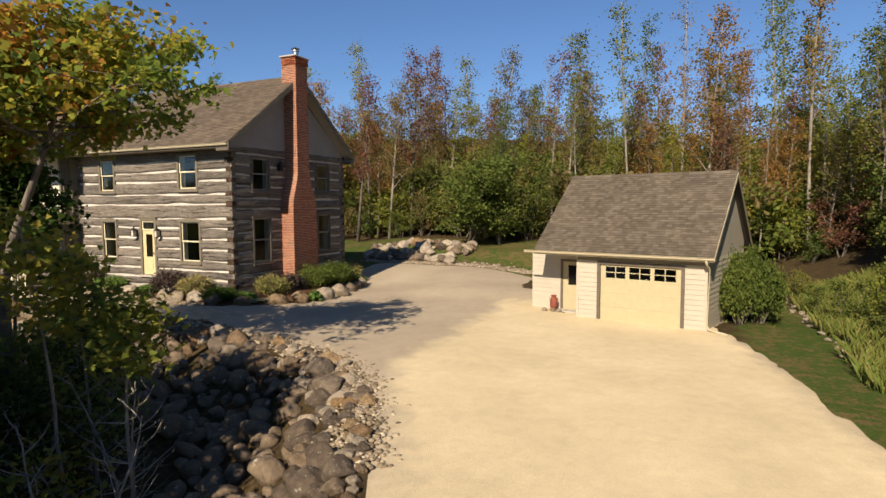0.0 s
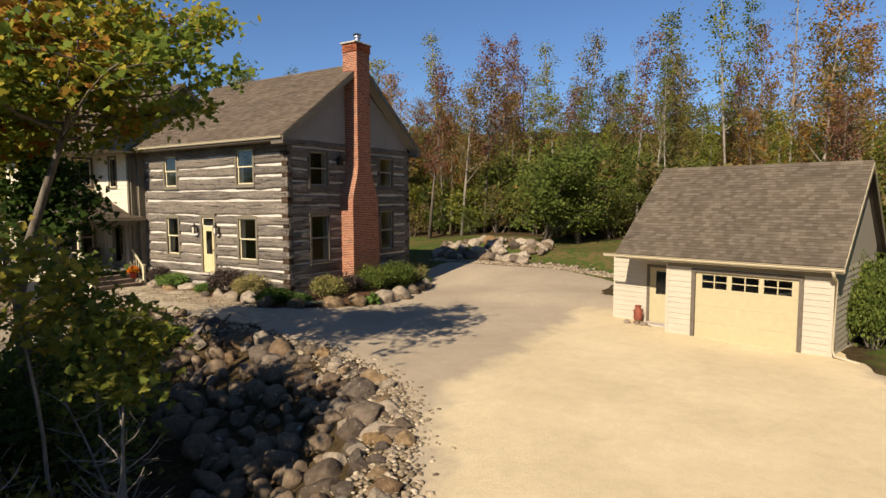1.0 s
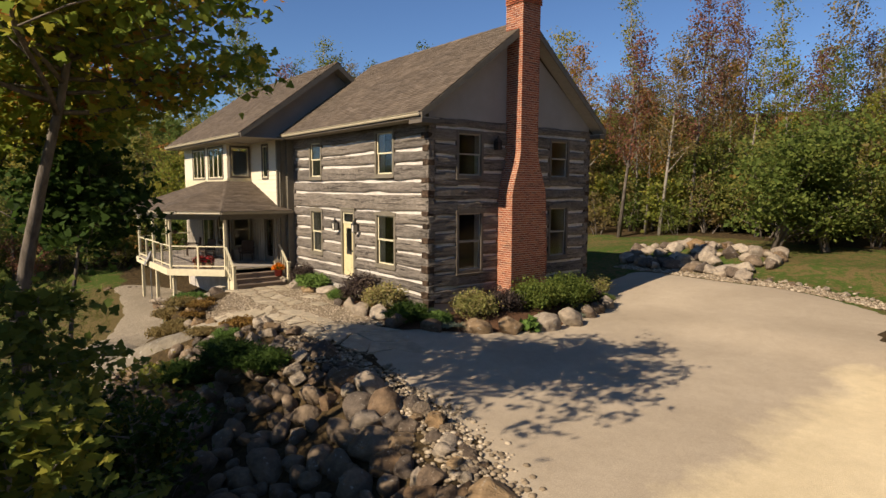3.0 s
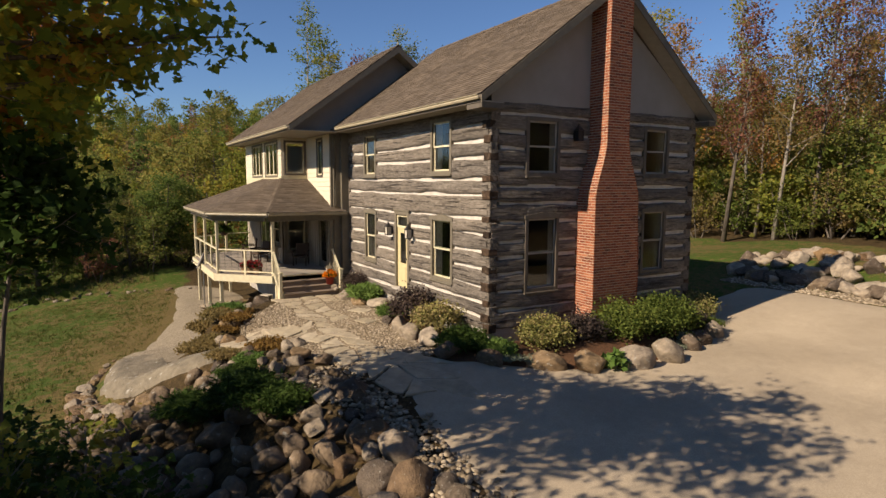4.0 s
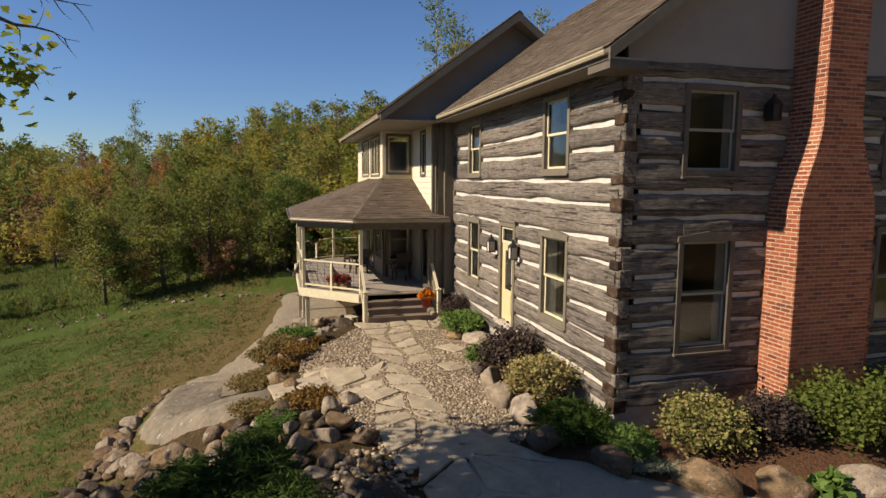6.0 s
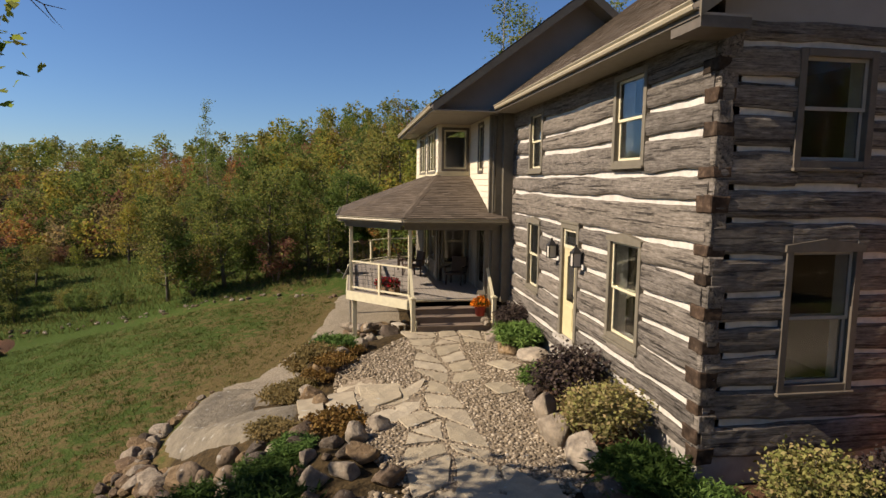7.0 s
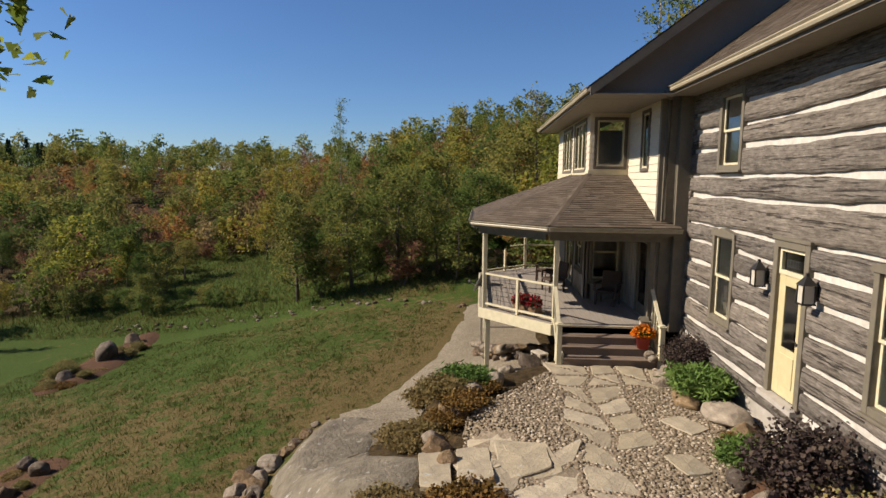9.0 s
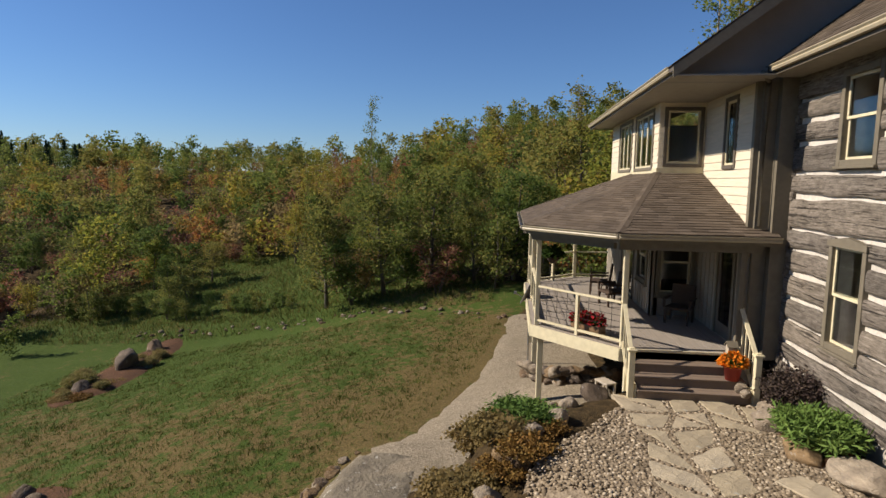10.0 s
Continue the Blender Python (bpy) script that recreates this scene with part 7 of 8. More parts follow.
# north wood
north = lambda x, y: y > 44 - 0.25 * max(0, x + 5) and y > 36
wood(112, tall_mix, (-62, 30, 45, 66), 0.75, 1.2, "north wood", north, 1.6)
wood(34, tall_mix, (-62, 26, 40, 52), 0.55, 0.8, "north wood", north, 1.8)
wood(60, bush_mix, (-45, 24, 43.5, 51), 0.7, 1.3, "north wood undergrowth", north, 1.3)
thicket("north_thicket", "dense mixed green and autumn undergrowth in the north wood", 420, bush_mix, (-70, 40, 46, 66), 0.9, 1.6, north, 1.2, 4)
thicket("north_poles", "crowded tall autumn trees filling the north wood", 120, weighted([(TALL[0], 2), (TALL[1], 3), (TALL[2], 3), (TALL[3], 4), (TALL[4], 3), (TALL[5], 4)]), (-62, 32, 49, 66), 0.62, 0.92, north, 1.8, 2)
thicket("north_broadleaves", "broad green and yellow trees crowded in the north wood", 46, round_mix, (-60, 24, 46, 62), 0.8, 1.2, north, 2.2, 2)
wood(26, weighted([(SLIM[0], 2), (SLIM[1], 2), (SLIM[2], 1), (SLIM[3], 2), (BARE[0], 2), (TALL[0], 1), (TALL[2], 1)]), (-6, 30, 38, 60), 1.1, 1.4, "north wood", north, 1.8)
# east wood
east = lambda x, y: x > 7.2 + 0.04 * y
wood(44, tall_mix, (9, 34, 14, 46), 0.9, 1.25, "east wood", east, 1.7)
wood(62, bush_mix, (6.8, 20, 8, 46), 0.8, 1.7, "east wood undergrowth", east, 1.2)
wood(22, round_mix, (10, 30, 14, 48), 0.8, 1.3, "east wood", east, 2.2)
# trees by the drive's far end
broad = kind(tree_kind("tree", "broad bright green tree beside the stone mound", 171, L_GREEN, M_BARK, 0.20, h=5.6, trunk_r=0.14, crown_lo=0.14, reach=3.0, limbs=9, subs=5, leaves=7500, clump=0.36, steep=0.35, taper_top=0.4, stems=3))
put(broad, -15.1, 39.9, 1.15, 20, 1.2, group="broad trees behind the drive")
put(broad, -13.0, 41.6, 0.95, 200, 1.0, group="broad trees behind the drive")
for x, y, s in ((-18.6, 46.0, 1.0), (-10.4, 45.5, 0.95), (-22.5, 47.0, 1.1), (-7.0, 44.8, 0.9)):
    put(ROUND[2], x, y, s, rnd.uniform(0, 360), group="broad trees behind the drive")
# north-west, behind the wing
wood(26, tall_mix, (-62, -40, 24, 46), 0.7, 1.1, "north-west wood", None, 2)
wood(40, bush_mix, (-62, -40, 16, 44), 0.9, 1.8, "north-west undergrowth", None, 1.4)
for x, y, s, k in ((-45.8, 22.5, 1.15, SLIM[0]), (-48.5, 29.8, 1.1, SLIM[1]), (-46.7, 33, 1.15, TALL[2]), (-41, 36, 1.05, SLIM[0]), (-36, 40, 1.0, TALL[1])):
    put(k, x, y, s, rnd.uniform(0, 360), group="north-west wood")
put(TALL[2], -46.6, 16.6, 0.92, 40, 0.78, group="north-west wood")
put(ROUND[2], -47.8, 15.0, 1.2, 10, 1.25, group="north-west wood")
put(ROUND[3], -45.0, 18.5, 1.15, 70, 1.2, group="north-west wood")
for x, y, s, k in ((-36.4, 34.0, 1.1, TALL[2]), (-38.0, 35.5, 0.95, TALL[0]), (-33.2, 36.5, 0.9, TALL[4]), (-39.6, 30.5, 0.92, SLIM[0]), (-30.0, 42.5, 1.1, TALL[3]), (-27.5, 44.0, 1.12, TALL[4]), (-24.8, 45.0, 1.05, TALL[5])):
    put(k, x, y, s, rnd.uniform(0, 360), group="north wood")
# west scrub, rising to the far ridge
west = lambda x, y: x < -42.5 - 0.10 * max(0, 4 - y) and not (-55 < x < -40 and -6.5 < y < 2.6)
wood(85, low_mix, (-62, -42, 3, 22), 0.5, 0.95, "west scrub", west, 1.4)
wood(60, low_mix, (-62, -42, -34, 3), 0.35, 0.75, "west scrub", west, 1.8)
thicket("west_thicket", "mixed green, yellow and red scrub on the western slope", 900, low_mix, (-112, -58, -76, 42), 0.45, 0.95, None, 1.2, 6)
thicket("far_woods", "far autumn woods closing the horizon", 400, far_mix, (-200, -108, -170, 110), 0.75, 1.15, None, 3, 10)
thicket("hill_woods", "far autumn woods on the hill behind the house", 240, far_mix, (-112, 60, 64, 120), 1.0, 1.4, None, 3, 10)
thicket("south_thicket", "mixed autumn scrub beyond the lower lawn", 130, low_mix, (-66, -34, -60, -9), 0.5, 0.9, lambda x, y: y < -11 - 0.25 * (x + 38), 1.3, 3)
thicket("scrub_saplings", "slender autumn saplings standing out of the western scrub", 30, weighted([(TALL[0], 2), (TALL[1], 3), (TALL[2], 3), (TALL[3], 3), (TALL[4], 2)]), (-112, -62, -60, 34), 0.3, 0.46, None, 3, 2)
wood(14, weighted([(SPRUCE[0], 1), (SPRUCE[1], 1)]), (-120, -106, -92, -62), 0.46, 0.68, "far spruces", None, 3)
put(SLIM[0], -58.4, 2.2, 0.62, 0, 0.74, group="west scrub")
put(ROUND[2], -43.4, 6.3, 0.85, 120, 0.9, label="dense olive-green tree at the lawn's far edge", group="west scrub")
put(ROUND[2], -44.6, 8.6, 1.0, 30, group="west scrub")
put(BUSH[1], -42.6, 5.0, 1.0, 30, group="west scrub")
for k in range(22):
    y = -13.0 + 0.66 * k
    put(BUSH[1] if k % 3 else BUSH[2], -44.6 + rnd.uniform(-0.7, 0.7) - 0.06 * abs(y), y, rnd.uniform(0.22, 0.42), 50 * k, label="low dark green bush in the ditch beyond the lawn", group="lawn ditch bushes")

# ---- the maple beside the drive ----
def maple(seed, x, y, h, lo, reach, leaves, pull, steep, label):
    """A broad maple; pull: how far the crown leans towards the light (dx, dy)."""
    bm, c = grow(seed, h=h, trunk_r=0.19, crown_lo=lo, reach=reach, limbs=24, subs=5, leaves=leaves, clump=0.27, lean=0.03, steep=steep, taper_top=0.45, fine=True)
    z0, z1 = h * lo * 0.6, h
    for v in bm.verts:
        k = max(0.0, min(1.0, (v.co.z - z0) / (z1 - z0)))
        v.co.x += pull[0] * k
        v.co.y += pull[1] * k
    k = np.clip((c[:, 2] - z0) / (z1 - z0), 0, 1)
    c[:, 0] += pull[0] * k
    c[:, 1] += pull[1] * k
    ob = thing("maple_tree", label, "tree", m=pose(x, y, ground_z(x, y)))
    part("trunk", bm, M_BARK, ob, "grey-brown trunk and limbs", smooth=True)
    rg = np.random.default_rng(seed)
    lumps = np.array([noise.noise((p[0] * 0.5, p[1] * 0.5, p[2] * 0.5)) for p in c]) * 2.4
    w = c[:, 2] * 0.55 + lumps + rg.normal(size=len(c)) * 0.6
    lo_w, hi_w = np.quantile(w, 0.30), np.quantile(w, 0.84)
    part("crown", leaf_mesh("crown", c[w < lo_w], 0.13, L_MAPLE_GREEN, seed, True), None, ob, "green lobed leaves")
    part("golden_crown", leaf_mesh("golden_crown", c[(w >= lo_w) & (w < hi_w)], 0.13, L_MAPLE, seed + 1, True), None, ob, "yellow-green lobed leaves")
    part("orange_crown", leaf_mesh("orange_crown", c[w >= hi_w], 0.13, L_MAPLE_ORANGE, seed + 2, True), None, ob, "orange lobed leaves")
    return ob


maple(77, -12.7, 7.2, 10.0, 0.755, 3.6, 11500, (1.9, 1.1), 0.16, "large maple with green leaves turning gold and orange")
low_maple = maple(91, -15.7, 6.4, 9.0, 0.80, 2.2, 7000, (0.4, 2.0), -0.02, "spreading maple with green and yellow leaves beside the bank")
bm = bmesh.new()
twig_rnd = random.Random(4)
for base, way, long in (((0.3, 3.1, 8.35), (-1.95, 1.05, 0.30), 2.3), ((0.1, 3.2, 8.65), (-1.3, 0.9, 0.32), 1.5)):
    base = Vector(base)
    tw = limb_points(base, Vector(way).normalized(), long, twig_rnd, 6, 0.25, 0.0)
    tube(bm, tw, [0.028, 0.024, 0.019, 0.014, 0.010, 0.007, 0.003], 4)
    for q in (2, 3, 4, 5):
        d = (tw[q] - tw[q - 1]).normalized() + Vector((twig_rnd.uniform(-0.3, 0.3), twig_rnd.uniform(-0.3, 0.3), twig_rnd.uniform(-0.8, 0.5)))
        tube(bm, limb_points(tw[q], d.normalized(), 0.45, twig_rnd, 3, 0.3, 0.0), [0.009, 0.007, 0.005, 0.002], 3)
part("dead_bough", bm, M_BARK, low_maple, "bare dead twigs")

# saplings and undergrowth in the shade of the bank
# L_DARK leaves carry the bank's shade in their colour, L_YELLOW ones the sun
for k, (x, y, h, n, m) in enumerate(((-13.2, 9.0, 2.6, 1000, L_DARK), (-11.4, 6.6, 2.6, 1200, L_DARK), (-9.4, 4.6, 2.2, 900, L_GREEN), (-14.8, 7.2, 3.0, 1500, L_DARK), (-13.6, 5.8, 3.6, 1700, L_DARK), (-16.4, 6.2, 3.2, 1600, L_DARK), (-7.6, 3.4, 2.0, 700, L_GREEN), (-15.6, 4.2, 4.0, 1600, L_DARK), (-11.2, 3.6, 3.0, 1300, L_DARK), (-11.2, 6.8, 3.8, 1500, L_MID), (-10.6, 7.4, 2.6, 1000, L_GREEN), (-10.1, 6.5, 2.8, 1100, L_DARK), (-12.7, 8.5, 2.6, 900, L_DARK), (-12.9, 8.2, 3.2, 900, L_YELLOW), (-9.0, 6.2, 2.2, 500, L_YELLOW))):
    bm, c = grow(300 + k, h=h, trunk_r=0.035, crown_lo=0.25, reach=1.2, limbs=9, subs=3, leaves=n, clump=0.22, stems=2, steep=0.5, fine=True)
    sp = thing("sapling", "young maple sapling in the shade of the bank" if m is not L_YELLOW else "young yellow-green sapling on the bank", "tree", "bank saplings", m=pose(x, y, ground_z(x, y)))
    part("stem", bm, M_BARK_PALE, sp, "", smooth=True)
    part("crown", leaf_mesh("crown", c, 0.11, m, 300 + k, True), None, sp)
for k, (x, y, s) in enumerate(((-8.2, 6.6, 0.26), (-7.2, 5.2, 0.22))):
    bm, c = grow(330 + k, h=3.4, trunk_r=0.03, crown_lo=0.2, reach=1.3, limbs=10, subs=4, leaves=30, clump=0.2, stems=2, steep=0.6, fine=True)
    dd = thing("bare_shrub", "dead grey leafless shrub on the bank", "shrub", m=pose(x, y, ground_z(x, y)))
    part("stem", bm, M_BARK_PALE, dd)
for k, (x, y, h, m) in enumerate(((-9.1, 6.3, 6.2, L_YELLOW), (-8.0, 6.9, 4.6, L_YELLOW), (-10.2, 7.6, 5.2, L_GREEN))):
    bm, c = grow(340 + k, h=h, trunk_r=0.04, crown_lo=0.66, reach=1.1, limbs=8, subs=4, leaves=800, clump=0.2, lean=0.12, steep=0.25, fine=True)
    sp = thing("sapling", "slender leaning sapling with sunlit yellow-green leaves", "tree", "bank saplings", m=pose(x, y, ground_z(x, y)))
    part("stem", bm, M_BARK_PALE, sp, "", smooth=True)
    part("crown", leaf_mesh("crown", c, 0.13, m, 340 + k, True), None, sp)
# leaf colour darkened to stand for the shade under the large crown
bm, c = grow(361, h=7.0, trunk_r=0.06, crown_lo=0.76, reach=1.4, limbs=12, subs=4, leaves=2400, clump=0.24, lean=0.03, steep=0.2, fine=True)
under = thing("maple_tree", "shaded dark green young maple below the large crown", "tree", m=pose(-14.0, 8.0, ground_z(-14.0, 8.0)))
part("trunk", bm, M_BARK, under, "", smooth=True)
part("crown", leaf_mesh("crown", c, 0.13, L_DARK, 361, True), None, under, "lobed leaves in green darkened for shade")
# tall unseen trees behind the camera's start, added only to shade the bank
for x, y, s, k in ((-9.8, 0.2, 1.2, ROUND[1]), (-7.1, -0.4, 1.0, ROUND[1]), (-13.2, 0.6, 1.2, ROUND[1]), (-8.4, -3.4, 1.3, ROUND[1]), (-11.6, -3.6, 1.5, ROUND[2]), (-5.4, -2.4, 1.0, ROUND[1]), (-15.4, 1.2, 1.2, ROUND[1]), (-17.2, 0.4, 1.1, ROUND[1]), (-11.5, 1.1, 1.2, ROUND[1]), (-14.4, -0.8, 1.35, ROUND[1])):
    put(k, x, y, s * 1.15, 40 * x, s * 1.48, group="bank trees")

# ---- garden plants ----
P_PURPLE = kind(plant_kind("shrub", "rounded purple-leaved shrub in the bed", 401, L_PURPLE, 0.055, 0.62, 0.85, 4600))
P_VAR = kind(plant_kind("shrub", "yellow and pink variegated shrub in the bed", 402, L_VARIEG, 0.055, 0.66, 0.85, 4600))
P_HYD = kind(plant_kind("shrub", "rounded green broad-leaved shrub in the bed", 403, L_GREEN, 0.062, 0.78, 0.95, 7800))
P_JUN = kind(plant_kind("juniper", "spreading bright green juniper in the bed", 404, L_JUNIPER, 0.14, 0.70, 0.50, 6500, wide=0.11))
P_JDARK = kind(plant_kind("juniper", "spreading dark green juniper on the slope", 405, L_DARK, 0.15, 0.80, 0.55, 7000, wide=0.11))
P_HEATH = kind(plant_kind("heath", "low russet-orange heath mound", 406, L_HEATH, 0.06, 0.60, 0.26, 2600))
P_OLIVEMOUND = kind(plant_kind("heath", "low olive-brown ground cover mound", 407, L_BROWN, 0.07, 0.62, 0.32, 2600))
P_SILVER = kind(plant_kind("perennial", "silver-grey carpet perennial between the boulders", 408, L_GREY, 0.06, 0.5, 0.18, 1600))
P_HOSTA = kind(plant_kind("perennial", "bright green broad-leaved perennial between the boulders", 409, L_JUNIPER, 0.19, 0.34, 0.40, 160))
GARDEN = [(P_PURPLE, -19.75, 17.5, 1.22, 1.05), (P_VAR, -18.15, 17.45, 1.2, 0.95), (P_JUN, -20.75, 17.3, 0.72, 1.1), (P_JUN, -23.75, 17.65, 1.0, 1.15), (P_PURPLE, -25.2, 17.9, 1.0, 0.95), (P_JDARK, -16.6, 17.4, 0.9, 0.95), (P_JUN, -15.9, 18.0, 0.72, 0.9), (P_VAR, -15.55, 19.2, 1.0, 0.95), (P_PURPLE, -15.5, 20.4, 0.95, 0.95), (P_HYD, -15.25, 21.8, 1.0, 1.0), (P_HYD, -15.3, 23.5, 1.05, 1.05), (P_PURPLE, -15.75, 24.9, 0.9, 1.0), (P_VAR, -16.3, 26.3, 0.95, 1.0), (P_HYD, -15.45, 25.6, 0.6, 0.6), (P_SILVER, -15.1, 18.55, 0.7, 1), (P_SILVER, -15.1, 20.1, 0.8, 1), (P_SILVER, -14.7, 21.9, 0.95, 1), (P_SILVER, -14.75, 23.2, 0.9, 1), (P_SILVER, -14.9, 22.6, 1.1, 1), (P_SILVER, -15.0, 24.0, 1.0, 1), (P_SILVER, -14.9, 21.0, 0.9, 1), (P_SILVER, -15.4, 18.0, 0.7, 1), (P_HOSTA, -14.1, 20.25, 1.0, 1.0), (P_HEATH, -21.6, 17.5, 0.5, 0.8), (P_OLIVEMOUND, -22.85, 12.25, 1.0, 1.1), (P_OLIVEMOUND, -23.7, 12.55, 1.0, 1.1), (P_JUN, -24.3, 12.95, 0.95, 0.8), (P_OLIVEMOUND, -25.2, 13.4, 0.8, 1.0), (P_JUN, -25.6, 13.1, 0.9, 0.9), (P_OLIVEMOUND, -24.3, 12.15, 0.9, 1.2), (P_OLIVEMOUND, -23.2, 11.75, 0.9, 1.2), (P_OLIVEMOUND, -26.5, 13.9, 0.9, 1.1), (P_OLIVEMOUND, -22.5, 12.0, 0.7, 1.2), (P_HEATH, -22.9, 12.7, 0.8, 1.0), (P_HEATH, -23.1, 12.95, 0.9, 1.0), (P_HEATH, -23.9, 13.3, 0.7, 1.0), (P_HEATH, -19.5, 13.1, 1.0, 1.1), (P_JDARK, -18.3, 12.2, 0.8, 0.55), (P_JUN, -18.8, 12.45, 0.55, 0.75), (P_OLIVEMOUND, -19.6, 12.0, 0.8, 0.9), (P_JDARK, -17.3, 12.2, 1.25, 0.72), (P_JDARK, -18.2, 11.2, 1.2, 0.72), (P_JDARK, -16.2, 12.6, 0.9, 0.9)]
for k, (p, x, y, s, sz) in enumerate(GARDEN):
    s *= 1.2 if x > -16.4 and y > 19 and p in (P_VAR, P_PURPLE, P_HYD) else 1.0
    put(p, x, y, s, 77 * k, s * sz, dz=0.12 if x > -26 and y > 16.9 and x < -14.9 else 0.02, group="garden plants")
rnd = random.Random(9)
for k in range(40):
    x, y = rnd.uniform(-38.6, -33.1), rnd.uniform(-4.5, -2.6)
    put(rnd.choice([P_OLIVEMOUND, P_OLIVEMOUND, P_HEATH, P_VAR, P_SILVER]), x, y, rnd.uniform(0.35, 0.75), 50 * k, group="island plants")
for k in range(8):
    put(rnd.choice([P_OLIVEMOUND, P_VAR, P_SILVER]), rnd.uniform(-25.8, -23.2), rnd.uniform(0.8, 2.8), rnd.uniform(0.3, 0.6), 50 * k, group="island plants")
# climbing bush at the garage corner
for k, (x, y, s, sz) in enumerate(((2.55, 22.9, 1.05, 2.3), (3.2, 23.6, 1.1, 2.4), (2.7, 24.4, 1.1, 2.7), (3.5, 24.7, 1.0, 2.0))):
    put(P_HYD, x, y, s, 60 * k, sz, label="tall dark green leafy bush at the garage corner", group="garage bushes")
for k in range(16):
    x, y = rnd.uniform(5.4, 8.5), rnd.uniform(9, 34)
    put(rnd.choice([BUSH[0], BUSH[3], BUSH[2]]), x, y, rnd.uniform(0.35, 0.6), 40 * k, group="ditch bushes")


def tall_grass(name, label, where, count, lo, hi, seed, mat=L_GRASS):
    rg = np.random.default_rng(seed)
    pts = where(rg, count)
    n = len(pts)
    z = height(pts[:, 0], pts[:, 1])
    hgt = rg.uniform(lo, hi, n)
    a = rg.uniform(0, math.tau, n)
    w = 0.006 + hgt * 0.016
    ln = rg.normal(size=(n, 2)) * hgt[:, None] * 0.28
    v = np.empty((n, 4, 3))
    base = np.column_stack([pts, z - 0.02])
    side = np.column_stack([np.cos(a) * w, np.sin(a) * w, np.zeros(n)])
    v[:, 0], v[:, 1] = base - side, base + side
    v[:, 2] = base + side * 0.7 + np.column_stack([ln * 0.35, hgt * 0.6])
    v[:, 3] = base + np.column_stack([ln, hgt])
    me = bpy.data.meshes.new(name)
    me.vertices.add(n * 4)
    me.vertices.foreach_set("co", v.reshape(-1))
    me.loops.add(n * 4)
    me.loops.foreach_set("vertex_index", np.arange(n * 4, dtype=np.int32))
    me.polygons.add(n)
    me.polygons.foreach_set("loop_start", np.arange(0, n * 4, 4, dtype=np.int32))
    me.materials.append(mat)
    me.update(calc_edges=True)
    return solo(name, me, None, label, "grass", kind="stuff")


def ditch_zone(rg, n):
    p = np.column_stack([rg.uniform(5.0, 10.5, n * 2), rg.uniform(7, 36, n * 2)])
    return p[(p[:, 0] > 5.0 + 0.5 * np.sin(p[:, 1]))][:n]


def meadow_zone(rg, n):
    return np.column_stack([rg.uniform(-60, -41, n), rg.uniform(-16, 12, n)])


tall_grass("ditch_grass", "tall yellow-green grass in the ditch beside the drive", ditch_zone, 30000, 0.2, 0.65, 5)
def lawn_zone(rg, n):
    p = np.column_stack([rg.uniform(-40, -19, n * 2), rg.uniform(-7, 12.5, n * 2)])
    keep = inside_of([(-20.5, 8.6), (-23.5, 8.9), (-25.6, 9.4), (-27.2, 10.3), (-30.6, 11.5), (-34.5, 12.1), (-38.3, 12.45), (-40.5, 11.6), (-41, 3), (-38, -6), (-26, -7), (-19, -2)], p[:, 0], p[:, 1])
    keep &= ~inside_of(ISLAND, p[:, 0], p[:, 1])
    p = p[keep][:n]
    tuft = len(p) // 18
    own = np.arange(tuft, len(p), 2)
    p[own] = p[rg.integers(0, tuft, len(own))] + rg.normal(size=(len(own), 2)) * 0.07
    return p


tall_grass("lawn_blades", "short green and straw-brown lawn grass", lawn_zone, 90000, 0.04, 0.11, 8, L_LAWN)
tall_grass("meadow_grass", "long green-brown grass on the bank beyond the lawn", meadow_zone, 40000, 0.1, 0.32, 6, L_LAWN)

for ob in KINDS:
    for o in (*ob.children_recursive, ob):
        bpy.data.objects.remove(o)


# ---- lanterns, pots and other small things ----
def lantern(x, y, z, rz, label, glass=None):
    ob = thing("wall_lantern", label, "lamp", "wall lanterns", m=pose(x, y, z, 0, 0, rz))
    part("bracket", boxes((-0.05, 0.05, -0.03, 0.0, -0.12, 0.12), (-0.015, 0.015, -0.17, -0.03, 0.08, 0.11)), M_BLACK, ob, "dark metal bracket")
    bm = bmesh.new()
    r = bmesh.ops.create_cone(bm, cap_ends=True, segments=4, radius1=0.15, radius2=0.03, depth=0.13)
    bmesh.ops.transform(bm, matrix=Matrix.Translation((0, -0.17, 0.165)) @ Matrix.Rotation(math.pi / 4, 4, "Z"), verts=r["verts"])
    box(bm, -0.02, 0.02, -0.19, -0.15, 0.23, 0.28)
    part("cap", bm, M_BLACK, ob, "dark pointed cap")
    part("frame", boxes(*[(sx * 0.085 - 0.01, sx * 0.085 + 0.01, -0.17 + sy * 0.085 - 0.01, -0.17 + sy * 0.085 + 0.01, -0.17, 0.11) for sx in (-1, 1) for sy in (-1, 1)], (-0.1, 0.1, -0.27, -0.07, -0.19, -0.17)), M_BLACK, ob)
    part("glass", boxes((-0.078, 0.078, -0.248, -0.092, -0.168, 0.105)), glass or M_FROST, ob, "pale frosted glass" if glass is None else "dark glass")
    return ob


